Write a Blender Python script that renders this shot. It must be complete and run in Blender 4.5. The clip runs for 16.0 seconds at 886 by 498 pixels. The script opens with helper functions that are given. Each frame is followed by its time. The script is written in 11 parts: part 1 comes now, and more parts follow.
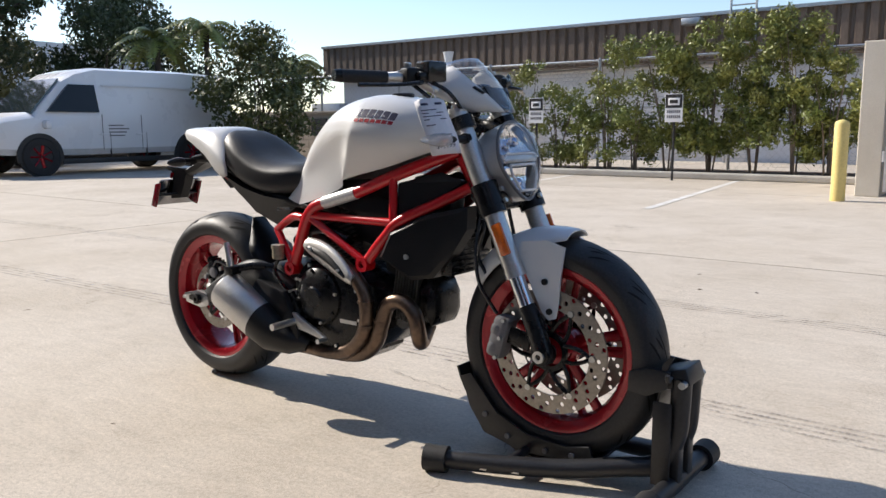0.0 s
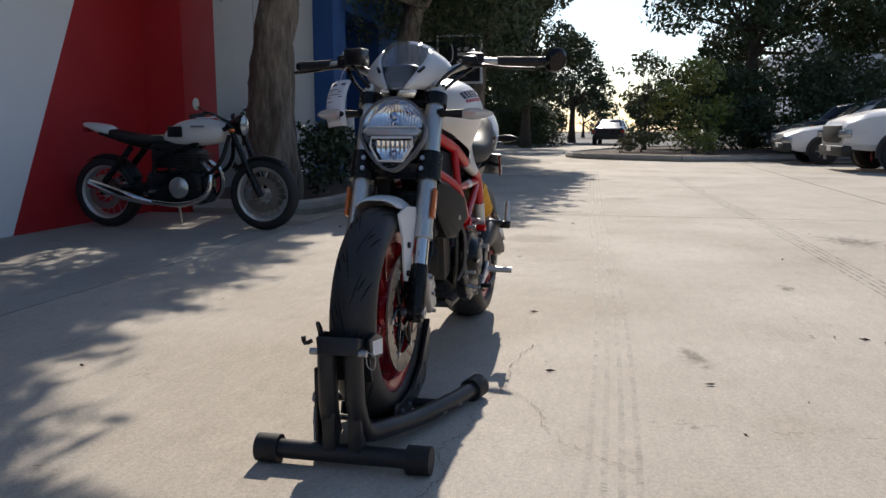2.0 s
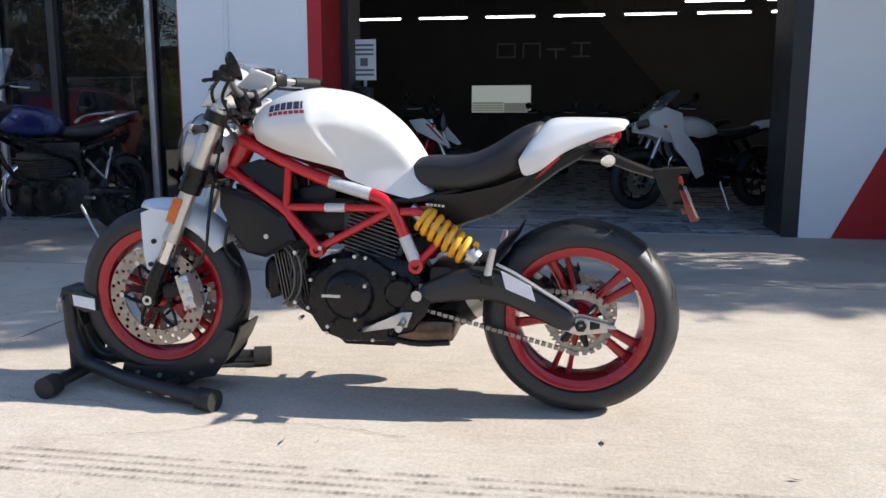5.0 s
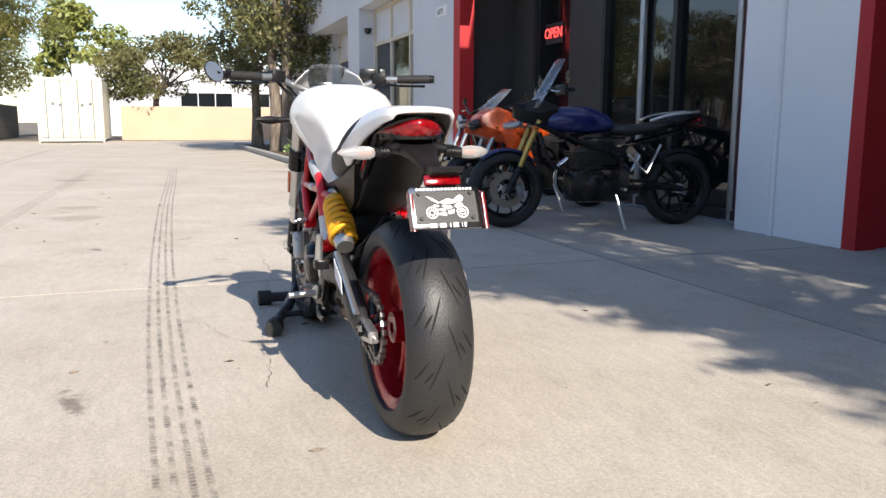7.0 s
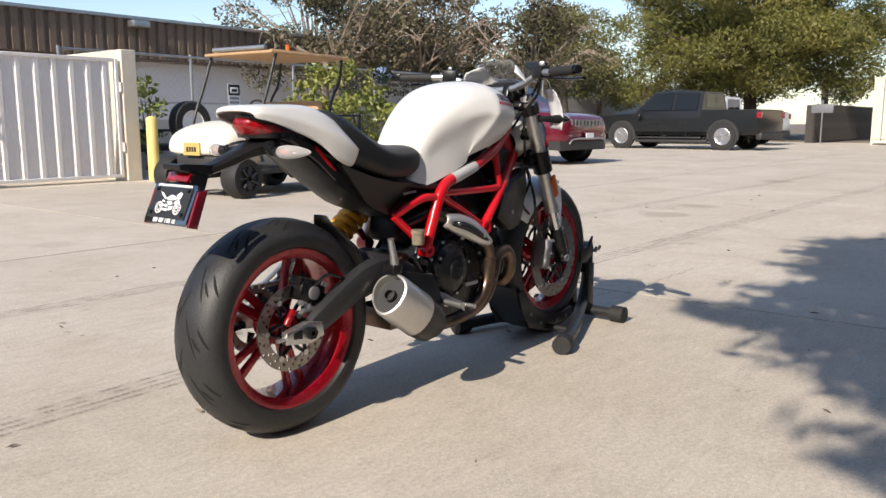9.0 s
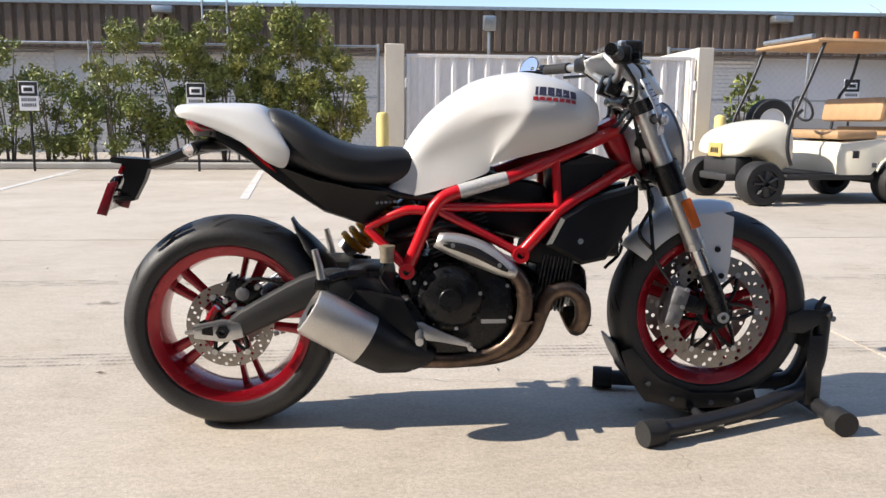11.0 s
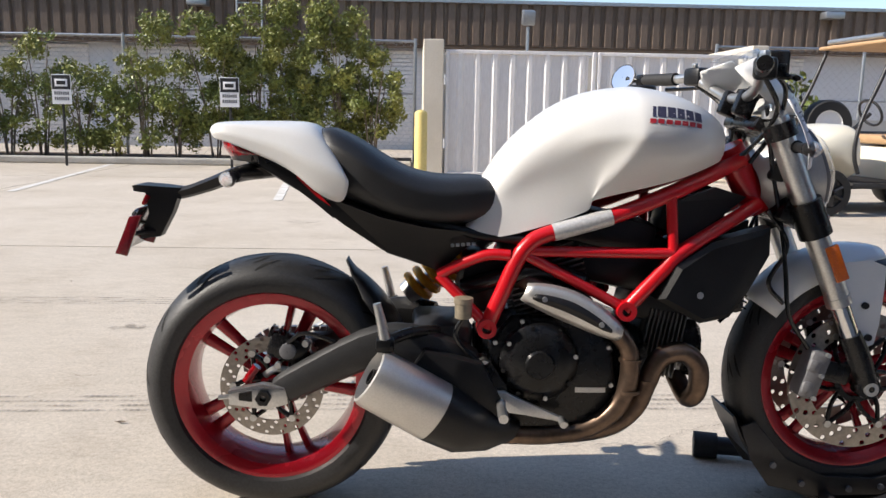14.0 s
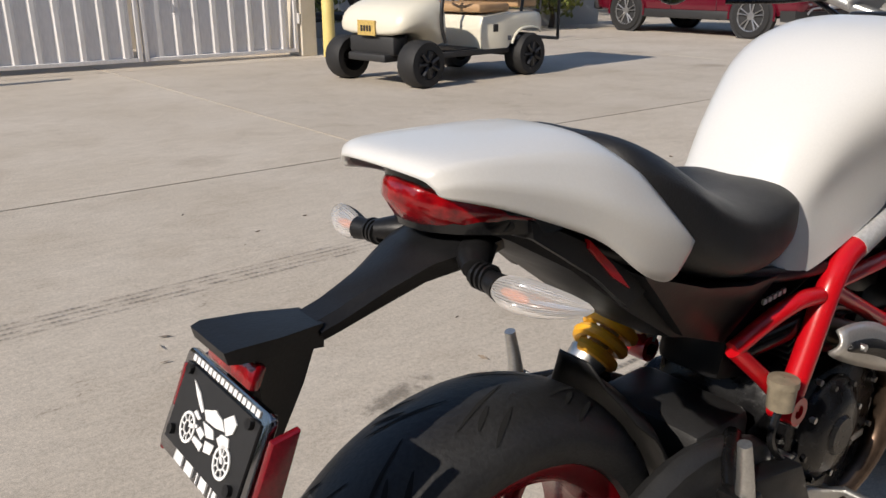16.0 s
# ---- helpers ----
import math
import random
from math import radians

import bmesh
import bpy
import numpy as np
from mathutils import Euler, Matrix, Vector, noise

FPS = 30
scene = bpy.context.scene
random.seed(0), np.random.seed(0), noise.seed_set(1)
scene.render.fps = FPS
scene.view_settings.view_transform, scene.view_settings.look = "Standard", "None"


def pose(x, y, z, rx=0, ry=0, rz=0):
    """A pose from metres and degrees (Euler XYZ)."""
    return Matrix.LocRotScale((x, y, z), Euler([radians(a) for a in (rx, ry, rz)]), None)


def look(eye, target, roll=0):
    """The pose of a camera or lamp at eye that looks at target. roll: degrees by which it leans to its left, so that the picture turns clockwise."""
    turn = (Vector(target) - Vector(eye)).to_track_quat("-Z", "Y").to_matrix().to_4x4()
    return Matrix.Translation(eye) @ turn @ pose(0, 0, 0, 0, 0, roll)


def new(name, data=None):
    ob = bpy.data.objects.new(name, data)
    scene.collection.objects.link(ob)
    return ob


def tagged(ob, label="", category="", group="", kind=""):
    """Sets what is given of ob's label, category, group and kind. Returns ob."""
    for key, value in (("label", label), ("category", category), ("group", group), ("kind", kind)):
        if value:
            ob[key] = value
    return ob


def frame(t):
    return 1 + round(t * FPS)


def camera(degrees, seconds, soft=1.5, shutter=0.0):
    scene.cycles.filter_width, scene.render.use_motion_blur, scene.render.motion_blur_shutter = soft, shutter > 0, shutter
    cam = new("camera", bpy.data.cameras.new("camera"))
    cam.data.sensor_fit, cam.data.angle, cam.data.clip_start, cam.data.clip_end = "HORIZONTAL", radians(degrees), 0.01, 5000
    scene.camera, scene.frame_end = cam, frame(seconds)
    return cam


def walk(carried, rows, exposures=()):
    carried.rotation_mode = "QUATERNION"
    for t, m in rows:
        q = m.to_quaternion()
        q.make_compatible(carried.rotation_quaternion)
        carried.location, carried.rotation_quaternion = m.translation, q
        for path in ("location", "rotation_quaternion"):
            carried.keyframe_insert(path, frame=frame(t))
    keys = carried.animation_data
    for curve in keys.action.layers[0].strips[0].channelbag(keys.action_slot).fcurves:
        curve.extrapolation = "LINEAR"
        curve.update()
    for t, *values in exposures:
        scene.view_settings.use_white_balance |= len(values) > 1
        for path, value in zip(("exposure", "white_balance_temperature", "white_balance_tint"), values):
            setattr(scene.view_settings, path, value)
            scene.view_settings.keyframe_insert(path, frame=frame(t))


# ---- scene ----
cam = camera(58.0, 16.0)
PATH = [
    (0, (1.741, -1.884, 0.923), (0.548, -0.306, 0.621), -0.3),
    (0.3, (2.056, -1.588, 0.911), (0.611, -0.238, 0.613), -0.4),
    (0.5, (2.271, -1.374, 0.903), (0.672, -0.21, 0.607), -0.4),
    (1, (2.713, -0.709, 0.885), (0.834, -0.087, 0.594), 0.1),
    (1.5, (2.963, -0.041, 0.87), (0.986, 0.056, 0.583), 0.2),
    (2, (2.875, 0.65, 0.842), (0.942, 0.23, 0.547), -0.1),
    (2.5, (2.492, 1.271, 0.855), (0.736, 0.364, 0.543), 0.5),
    (3, (1.99, 1.808, 0.917), (0.603, 0.408, 0.577), 0.3),
    (3.5, (1.361, 2.208, 0.939), (0.425, 0.474, 0.595), -0.0),
    (4, (0.675, 2.482, 0.916), (0.16, 0.578, 0.587), 0.1),
    (4.5, (-0.033, 2.551, 0.909), (-0.03, 0.575, 0.605), 0.3),
    (4.7, (-0.283, 2.561, 0.923), (-0.158, 0.59, 0.611), 0.2),
    (6.8, (-2.729, 0.927, 0.884), (-0.952, 0.064, 0.576), 0.2),
    (7, (-2.818, 0.667, 0.884), (-0.959, -0.002, 0.57), 0.2),
    (7.5, (-2.912, 0.004, 0.887), (-0.945, -0.181, 0.579), 0.1),
    (8, (-2.841, -0.647, 0.875), (-0.899, -0.277, 0.567), 0.2),
    (8.5, (-2.577, -1.259, 0.888), (-0.767, -0.466, 0.577), 0.1),
    (9, (-2.129, -1.765, 0.877), (-0.589, -0.527, 0.565), -0.1),
    (9.5, (-1.615, -2.138, 0.903), (-0.454, -0.54, 0.586), 0.1),
    (9.7, (-1.387, -2.213, 0.897), (-0.387, -0.509, 0.584), 0.2),
    (11.8, (0.033, -2.315, 0.886), (-0.022, -0.342, 0.564), 0.3),
    (12, (0.044, -2.302, 0.886), (-0.013, -0.329, 0.562), 0.3),
    (12.5, (0.058, -2.294, 0.87), (0.006, -0.322, 0.545), 0.5),
    (13, (0.053, -2.285, 0.865), (0.007, -0.313, 0.537), 0.7),
    (13.5, (-0.067, -2.167, 0.914), (-0.116, -0.195, 0.583), 0.7),
    (14, (-0.354, -1.892, 0.953), (-0.285, 0.079, 0.617), 1.0),
    (14.5, (-0.654, -1.558, 1.01), (-0.415, 0.398, 0.667), 1.3),
    (15, (-0.934, -1.275, 1.027), (-0.282, 0.579, 0.656), 1.4),
    (15.5, (-1.139, -0.92, 1.045), (-0.197, 0.77, 0.537), 0.6),
    (16, (-1.243, -0.638, 1.082), (-0.067, 0.844, 0.435), -0.1),
]
EXPOSURE = [(0, 0.42, 6350, 12), (1, 0.05, 6450, 12), (2, -0.1, 6500, 12), (3, 0.2, 6450, 12), (3.5, 0.5, 6350, 12), (4.5, 0.75, 6200, 12), (7, 0.60, 6450, 12), (8, 0.27, 6600, 12), (9.5, 0.40, 6550, 12), (12, 0.65, 6400, 12), (13.5, 0.6, 6400, 12), (14.5, 0.4, 6450, 12), (15.5, 0.10, 6550, 12), (16, -0.16, 6600, 12)]
walk(cam, [(t, look(eye, target, roll)) for t, eye, target, roll in PATH], EXPOSURE)

# ---- world and sun ----
SUN = Vector((-1.50, -0.17, 1.05)).normalized()
world = bpy.data.worlds.new("sky")
scene.world = world
world.use_nodes = True
_wn = world.node_tree.nodes
_sky = _wn.new("ShaderNodeTexSky")
_sky.sky_type = "NISHITA"
_sky.sun_disc = False
_sky.sun_elevation = math.asin(SUN.z)
_sky.sun_rotation = math.atan2(SUN.x, SUN.y)
_sky.air_density, _sky.dust_density, _sky.ozone_density = 1.0, 0.35, 1.4
world.node_tree.links.new(_sky.outputs[0], _wn["Background"].inputs["Color"])
_wn["Background"].inputs["Strength"].default_value = 0.135
_sun = bpy.data.lights.new("sun", "SUN")
_sun.energy, _sun.angle, _sun.color = 5.0, radians(0.53), (1.0, 0.92, 0.80)
new("sun", _sun).matrix_world = Matrix.Translation((-30, -4, 30)) @ SUN.to_track_quat("Z", "Y").to_matrix().to_4x4()
scene.view_settings.exposure = 0.35

# ---- building helpers ----
MATS = {}


def mat(name, col, rough=0.6, metal=0.0, col2=None, scale=6.0, amount=0.5, fine=60.0, fine_amount=0.25, bump=0.15, bump_dist=0.002,
        coat=0.0, rand=0.0, detail=6.0, rough_var=0.12, sheen=0.0, stretch=(1, 1, 1), spec=0.5, sss=0.0):
    """A surface with variation at a coarse and a fine scale, in metres."""
    m = bpy.data.materials.new(name)
    m.use_nodes = True
    nt = m.node_tree
    n, link = nt.nodes, nt.links.new
    b = n["Principled BSDF"]
    tc = n.new("ShaderNodeTexCoord")
    mp = n.new("ShaderNodeMapping")
    mp.inputs["Scale"].default_value = stretch
    link(tc.outputs["Object"], mp.inputs["Vector"])
    big = n.new("ShaderNodeTexNoise")
    big.inputs["Scale"].default_value, big.inputs["Detail"].default_value = scale, detail
    link(mp.outputs[0], big.inputs["Vector"])
    small = n.new("ShaderNodeTexNoise")
    small.inputs["Scale"].default_value, small.inputs["Detail"].default_value = fine, 3.0
    link(mp.outputs[0], small.inputs["Vector"])
    c2 = col2 if col2 else tuple(c * 0.72 for c in col)
    ramp = n.new("ShaderNodeMix")
    ramp.data_type = "RGBA"
    mr = n.new("ShaderNodeMapRange")
    mr.inputs["From Min"].default_value, mr.inputs["From Max"].default_value = 0.32, 0.68
    mr.inputs["To Min"].default_value, mr.inputs["To Max"].default_value = 0.0, amount
    link(big.outputs["Fac"], mr.inputs["Value"])
    link(mr.outputs[0], ramp.inputs["Factor"])
    ramp.inputs["A"].default_value, ramp.inputs["B"].default_value = (*col, 1), (*c2, 1)
    hsv = n.new("ShaderNodeHueSaturation")
    link(ramp.outputs["Result"], hsv.inputs["Color"])
    val = n.new("ShaderNodeMapRange")
    val.inputs["From Min"].default_value, val.inputs["From Max"].default_value = 0.3, 0.7
    val.inputs["To Min"].default_value, val.inputs["To Max"].default_value = 1 - fine_amount, 1 + fine_amount
    link(small.outputs["Fac"], val.inputs["Value"])
    if rand:
        oi = n.new("ShaderNodeObjectInfo")
        rr = n.new("ShaderNodeMapRange")
        rr.inputs["To Min"].default_value, rr.inputs["To Max"].default_value = 1 - rand, 1 + rand
        link(oi.outputs["Random"], rr.inputs["Value"])
        mul = n.new("ShaderNodeMath")
        mul.operation = "MULTIPLY"
        link(val.outputs[0], mul.inputs[0])
        link(rr.outputs[0], mul.inputs[1])
        link(mul.outputs[0], hsv.inputs["Value"])
    else:
        link(val.outputs[0], hsv.inputs["Value"])
    link(hsv.outputs[0], b.inputs["Base Color"])
    ro = n.new("ShaderNodeMapRange")
    ro.inputs["To Min"].default_value, ro.inputs["To Max"].default_value = max(0.02, rough - rough_var), min(1.0, rough + rough_var)
    link(big.outputs["Fac"], ro.inputs["Value"])
    link(ro.outputs[0], b.inputs["Roughness"])
    b.inputs["Metallic"].default_value = metal
    b.inputs["Specular IOR Level"].default_value = spec
    b.inputs["Coat Weight"].default_value = coat
    b.inputs["Coat Roughness"].default_value = 0.05
    if sss:
        b.inputs["Transmission Weight"].default_value = sss
    if bump:
        bp = n.new("ShaderNodeBump")
        bp.inputs["Strength"].default_value, bp.inputs["Distance"].default_value = bump, bump_dist
        link(small.outputs["Fac"], bp.inputs["Height"])
        link(bp.outputs[0], b.inputs["Normal"])
    MATS[name] = m
    return m


def glass(name, col, rough=0.03, ior=1.45, alpha=None):
    m = bpy.data.materials.new(name)
    m.use_nodes = True
    b = m.node_tree.nodes["Principled BSDF"]
    b.inputs["Base Color"].default_value = (*col, 1)
    b.inputs["Roughness"].default_value = rough
    b.inputs["IOR"].default_value = ior
    if alpha is None:
        b.inputs["Transmission Weight"].default_value = 1.0
    else:
        b.inputs["Alpha"].default_value = alpha
    MATS[name] = m
    return m


def clear_pane(name, tint, gloss=0.03, haze=0.05, haze_col=(0.8, 0.82, 0.85), ior=1.5):
    """Thin clear plastic: see-through, shiny at a slant, a little milky."""
    m = bpy.data.materials.new(name)
    m.use_nodes = True
    n, link = m.node_tree.nodes, m.node_tree.links.new
    n.remove(n["Principled BSDF"])
    tr, gl, df = n.new("ShaderNodeBsdfTransparent"), n.new("ShaderNodeBsdfGlossy"), n.new("ShaderNodeBsdfDiffuse")
    tr.inputs["Color"].default_value, df.inputs["Color"].default_value = (*tint, 1), (*haze_col, 1)
    gl.inputs["Roughness"].default_value = gloss
    lw, pw, fr = n.new("ShaderNodeLayerWeight"), n.new("ShaderNodeMath"), n.new("ShaderNodeMath")
    lw.inputs["Blend"].default_value = 0.5
    pw.operation, fr.operation = "POWER", "MULTIPLY_ADD"
    pw.inputs[1].default_value = 4.0
    f0 = ((ior - 1) / (ior + 1)) ** 2
    fr.inputs[1].default_value, fr.inputs[2].default_value = 0.75 - f0, f0
    link(lw.outputs["Facing"], pw.inputs[0])
    link(pw.outputs[0], fr.inputs[0])
    a, b = n.new("ShaderNodeMixShader"), n.new("ShaderNodeMixShader")
    a.inputs[0].default_value = haze
    link(tr.outputs[0], a.inputs[1])
    link(df.outputs[0], a.inputs[2])
    link(fr.outputs[0], b.inputs[0])
    link(a.outputs[0], b.inputs[1])
    link(gl.outputs[0], b.inputs[2])
    link(b.outputs[0], n["Material Output"].inputs["Surface"])
    MATS[name] = m
    return m


def glow(name, col, strength):
    m = bpy.data.materials.new(name)
    m.use_nodes = True
    b = m.node_tree.nodes["Principled BSDF"]
    b.inputs["Base Color"].default_value = (*col, 1)
    b.inputs["Emission Color"].default_value = (*col, 1)
    b.inputs["Emission Strength"].default_value = strength
    MATS[name] = m
    return m


def mesh_of(name, bm, material, smooth=None):
    me = bpy.data.meshes.new(name)
    bmesh.ops.recalc_face_normals(bm, faces=bm.faces)
    bm.to_mesh(me)
    bm.free()
    for m in (material if isinstance(material, (list, tuple)) else [material]):
        me.materials.append(m)
    if smooth is not None:
        for p in me.polygons:
            p.use_smooth = True
        me.set_sharp_from_angle(angle=radians(smooth))
    return me


def part(name, bm, material, parent, label="", smooth=38, subsurf=0, solid=0.0, offset=-1.0):
    ob = new(name, mesh_of(name, bm, material, smooth))
    if parent is not None:
        ob.parent = parent
    if label:
        ob["label"] = label
    if subsurf:
        md = ob.modifiers.new("round", "SUBSURF")
        md.levels = md.render_levels = subsurf
    if solid:
        md = ob.modifiers.new("thick", "SOLIDIFY")
        md.thickness, md.offset = solid, offset
    return ob


def thing(name, label, category, at=(0, 0, 0), turn=0.0, group="", kind=""):
    ob = new(name)
    ob.empty_display_size = 0.2
    ob.matrix_basis = pose(*at, 0, 0, turn)
    return tagged(ob, label, category, group, kind)


def structure(name, bm, material, label="", smooth=None):
    ob = new(name, mesh_of(name, bm, material, smooth))
    return tagged(ob, label, "", "", "structure")


def B():
    return bmesh.new()


def box(bm, x0, x1, y0, y1, z0, z1, bev=0.0, seg=2, mi=0):
    m = Matrix.LocRotScale(((x0 + x1) / 2, (y0 + y1) / 2, (z0 + z1) / 2), None, (abs(x1 - x0), abs(y1 - y0), abs(z1 - z0)))
    r = bmesh.ops.create_cube(bm, size=1.0, matrix=m)
    if bev:
        es = list({e for v in r["verts"] for e in v.link_edges})
        bmesh.ops.bevel(bm, geom=es, offset=bev, segments=seg, affect="EDGES", profile=0.5)
    elif mi:
        for f in {f for v in r["verts"] for f in v.link_faces}:
            f.material_index = mi
    return bm


def obox(bm, c, size, rot=(0, 0, 0), bev=0.0, seg=2):
    """A turned box: centre, size, Euler degrees."""
    m = pose(*c, *rot) @ Matrix.Diagonal((*size, 1))
    r = bmesh.ops.create_cube(bm, size=1.0, matrix=m)
    if bev:
        es = list({e for v in r["verts"] for e in v.link_edges})
        bmesh.ops.bevel(bm, geom=es, offset=bev, segments=seg, affect="EDGES", profile=0.5)
    return bm


def rod(bm, a, b, r, r2=None, seg=16, caps=True):
    a, b = Vector(a), Vector(b)
    d = b - a
    m = Matrix.Translation((a + b) / 2) @ d.to_track_quat("Z", "Y").to_matrix().to_4x4()
    bmesh.ops.create_cone(bm, cap_ends=caps, segments=seg, radius1=r, radius2=r if r2 is None else r2, depth=d.length, matrix=m)
    return bm


def smooth_path(pts, n=6):
    """A Catmull-Rom curve through the points."""
    p = [Vector(q) for q in pts]
    p = [p[0] * 2 - p[1]] + p + [p[-1] * 2 - p[-2]]
    out = []
    for i in range(1, len(p) - 2):
        for k in range(n):
            t = k / n
            out.append(0.5 * (2 * p[i] + (p[i + 1] - p[i - 1]) * t + (2 * p[i - 1] - 5 * p[i] + 4 * p[i + 1] - p[i + 2]) * t * t
                              + (3 * p[i] - p[i - 1] - 3 * p[i + 1] + p[i + 2]) * t ** 3))
    out.append(p[-2])
    return out


def tube(bm, pts, r, seg=12, n=6, caps=True, closed=False, flat=1.0):
    """A round tube along a smooth curve; r is one radius or one for each point."""
    path = smooth_path(pts, n) if n > 1 else [Vector(q) for q in pts]
    rs = [r] * len(path) if not isinstance(r, (list, tuple)) else [r[min(len(r) - 2, i // n)] + (r[min(len(r) - 1, i // n + 1)] - r[min(len(r) - 2, i // n)]) * ((i % n) / n) if i < len(path) - 1 else r[-1] for i in range(len(path))]
    rings = []
    side = None
    for i, q in enumerate(path):
        d = (path[min(i + 1, len(path) - 1)] - path[max(i - 1, 0)]).normalized()
        if side is None:
            side = d.cross(Vector((0, 0, 1)) if abs(d.z) < 0.9 else Vector((0, 1, 0))).normalized()
        side = (side - d * side.dot(d)).normalized()
        up = d.cross(side)
        rings.append([bm.verts.new(q + (side * math.cos(a) + up * math.sin(a) * flat) * rs[i]) for a in (2 * math.pi * k / seg for k in range(seg))])
    for a, b in zip(rings, rings[1:]):
        for k in range(seg):
            bm.faces.new((a[k], a[(k + 1) % seg], b[(k + 1) % seg], b[k]))
    if closed:
        a, b = rings[-1], rings[0]
        for k in range(seg):
            bm.faces.new((a[k], a[(k + 1) % seg], b[(k + 1) % seg], b[k]))
    elif caps:
        bm.faces.new(rings[0][::-1])
        bm.faces.new(rings[-1])
    return bm


def lathe(bm, prof, c=(0, 0, 0), axis="y", seg=48, closed=True):
    """Turn a profile of (radius, along) points about an axis through c."""
    rings = []
    for k in range(seg):
        a = 2 * math.pi * k / seg
        ca, sa = math.cos(a), math.sin(a)
        ring = []
        for r, h in prof:
            q = (r * ca, h, r * sa) if axis == "y" else ((r * ca, r * sa, h) if axis == "z" else (h, r * ca, r * sa))
            ring.append(bm.verts.new(Vector(q) + Vector(c)))
        rings.append(ring)
    m = len(prof)
    for k in range(seg):
        a, b = rings[k], rings[(k + 1) % seg]
        for i in range(m if closed else m - 1):
            j = (i + 1) % m
            bm.faces.new((a[i], a[j], b[j], b[i]))
    return bm


def loft(bm, rings, close_ring=True, caps=True):
    """Skin between rings of equal length."""
    vs = [[bm.verts.new(q) for q in ring] for ring in rings]
    n = len(vs[0])
    for a, b in zip(vs, vs[1:]):
        for k in range(n if close_ring else n - 1):
            j = (k + 1) % n
            bm.faces.new((a[k], a[j], b[j], b[k]))
    if caps and close_ring:
        bm.faces.new(vs[0][::-1])
        bm.faces.new(vs[-1])
    return bm


def plate(bm, pts, y0, y1, bev=0.0, axis="y"):
    """A flat outline (x, z) given thickness from y0 to y1."""
    def at(p, h):
        return (p[0], h, p[1]) if axis == "y" else ((p[0], p[1], h) if axis == "z" else (h, p[0], p[1]))
    a = [bm.verts.new(at(p, y0)) for p in pts]
    b = [bm.verts.new(at(p, y1)) for p in pts]
    n = len(pts)
    fs = [bm.faces.new(a), bm.faces.new(b[::-1])]
    for k in range(n):
        fs.append(bm.faces.new((a[k], b[k], b[(k + 1) % n], a[(k + 1) % n])))
    if bev:
        es = list({e for f in fs[:2] for e in f.edges})
        bmesh.ops.bevel(bm, geom=es, offset=bev, segments=2, affect="EDGES", profile=0.5)
    return bm


def quad(bm, *pts):
    bm.faces.new([bm.verts.new(p) for p in pts])
    return bm

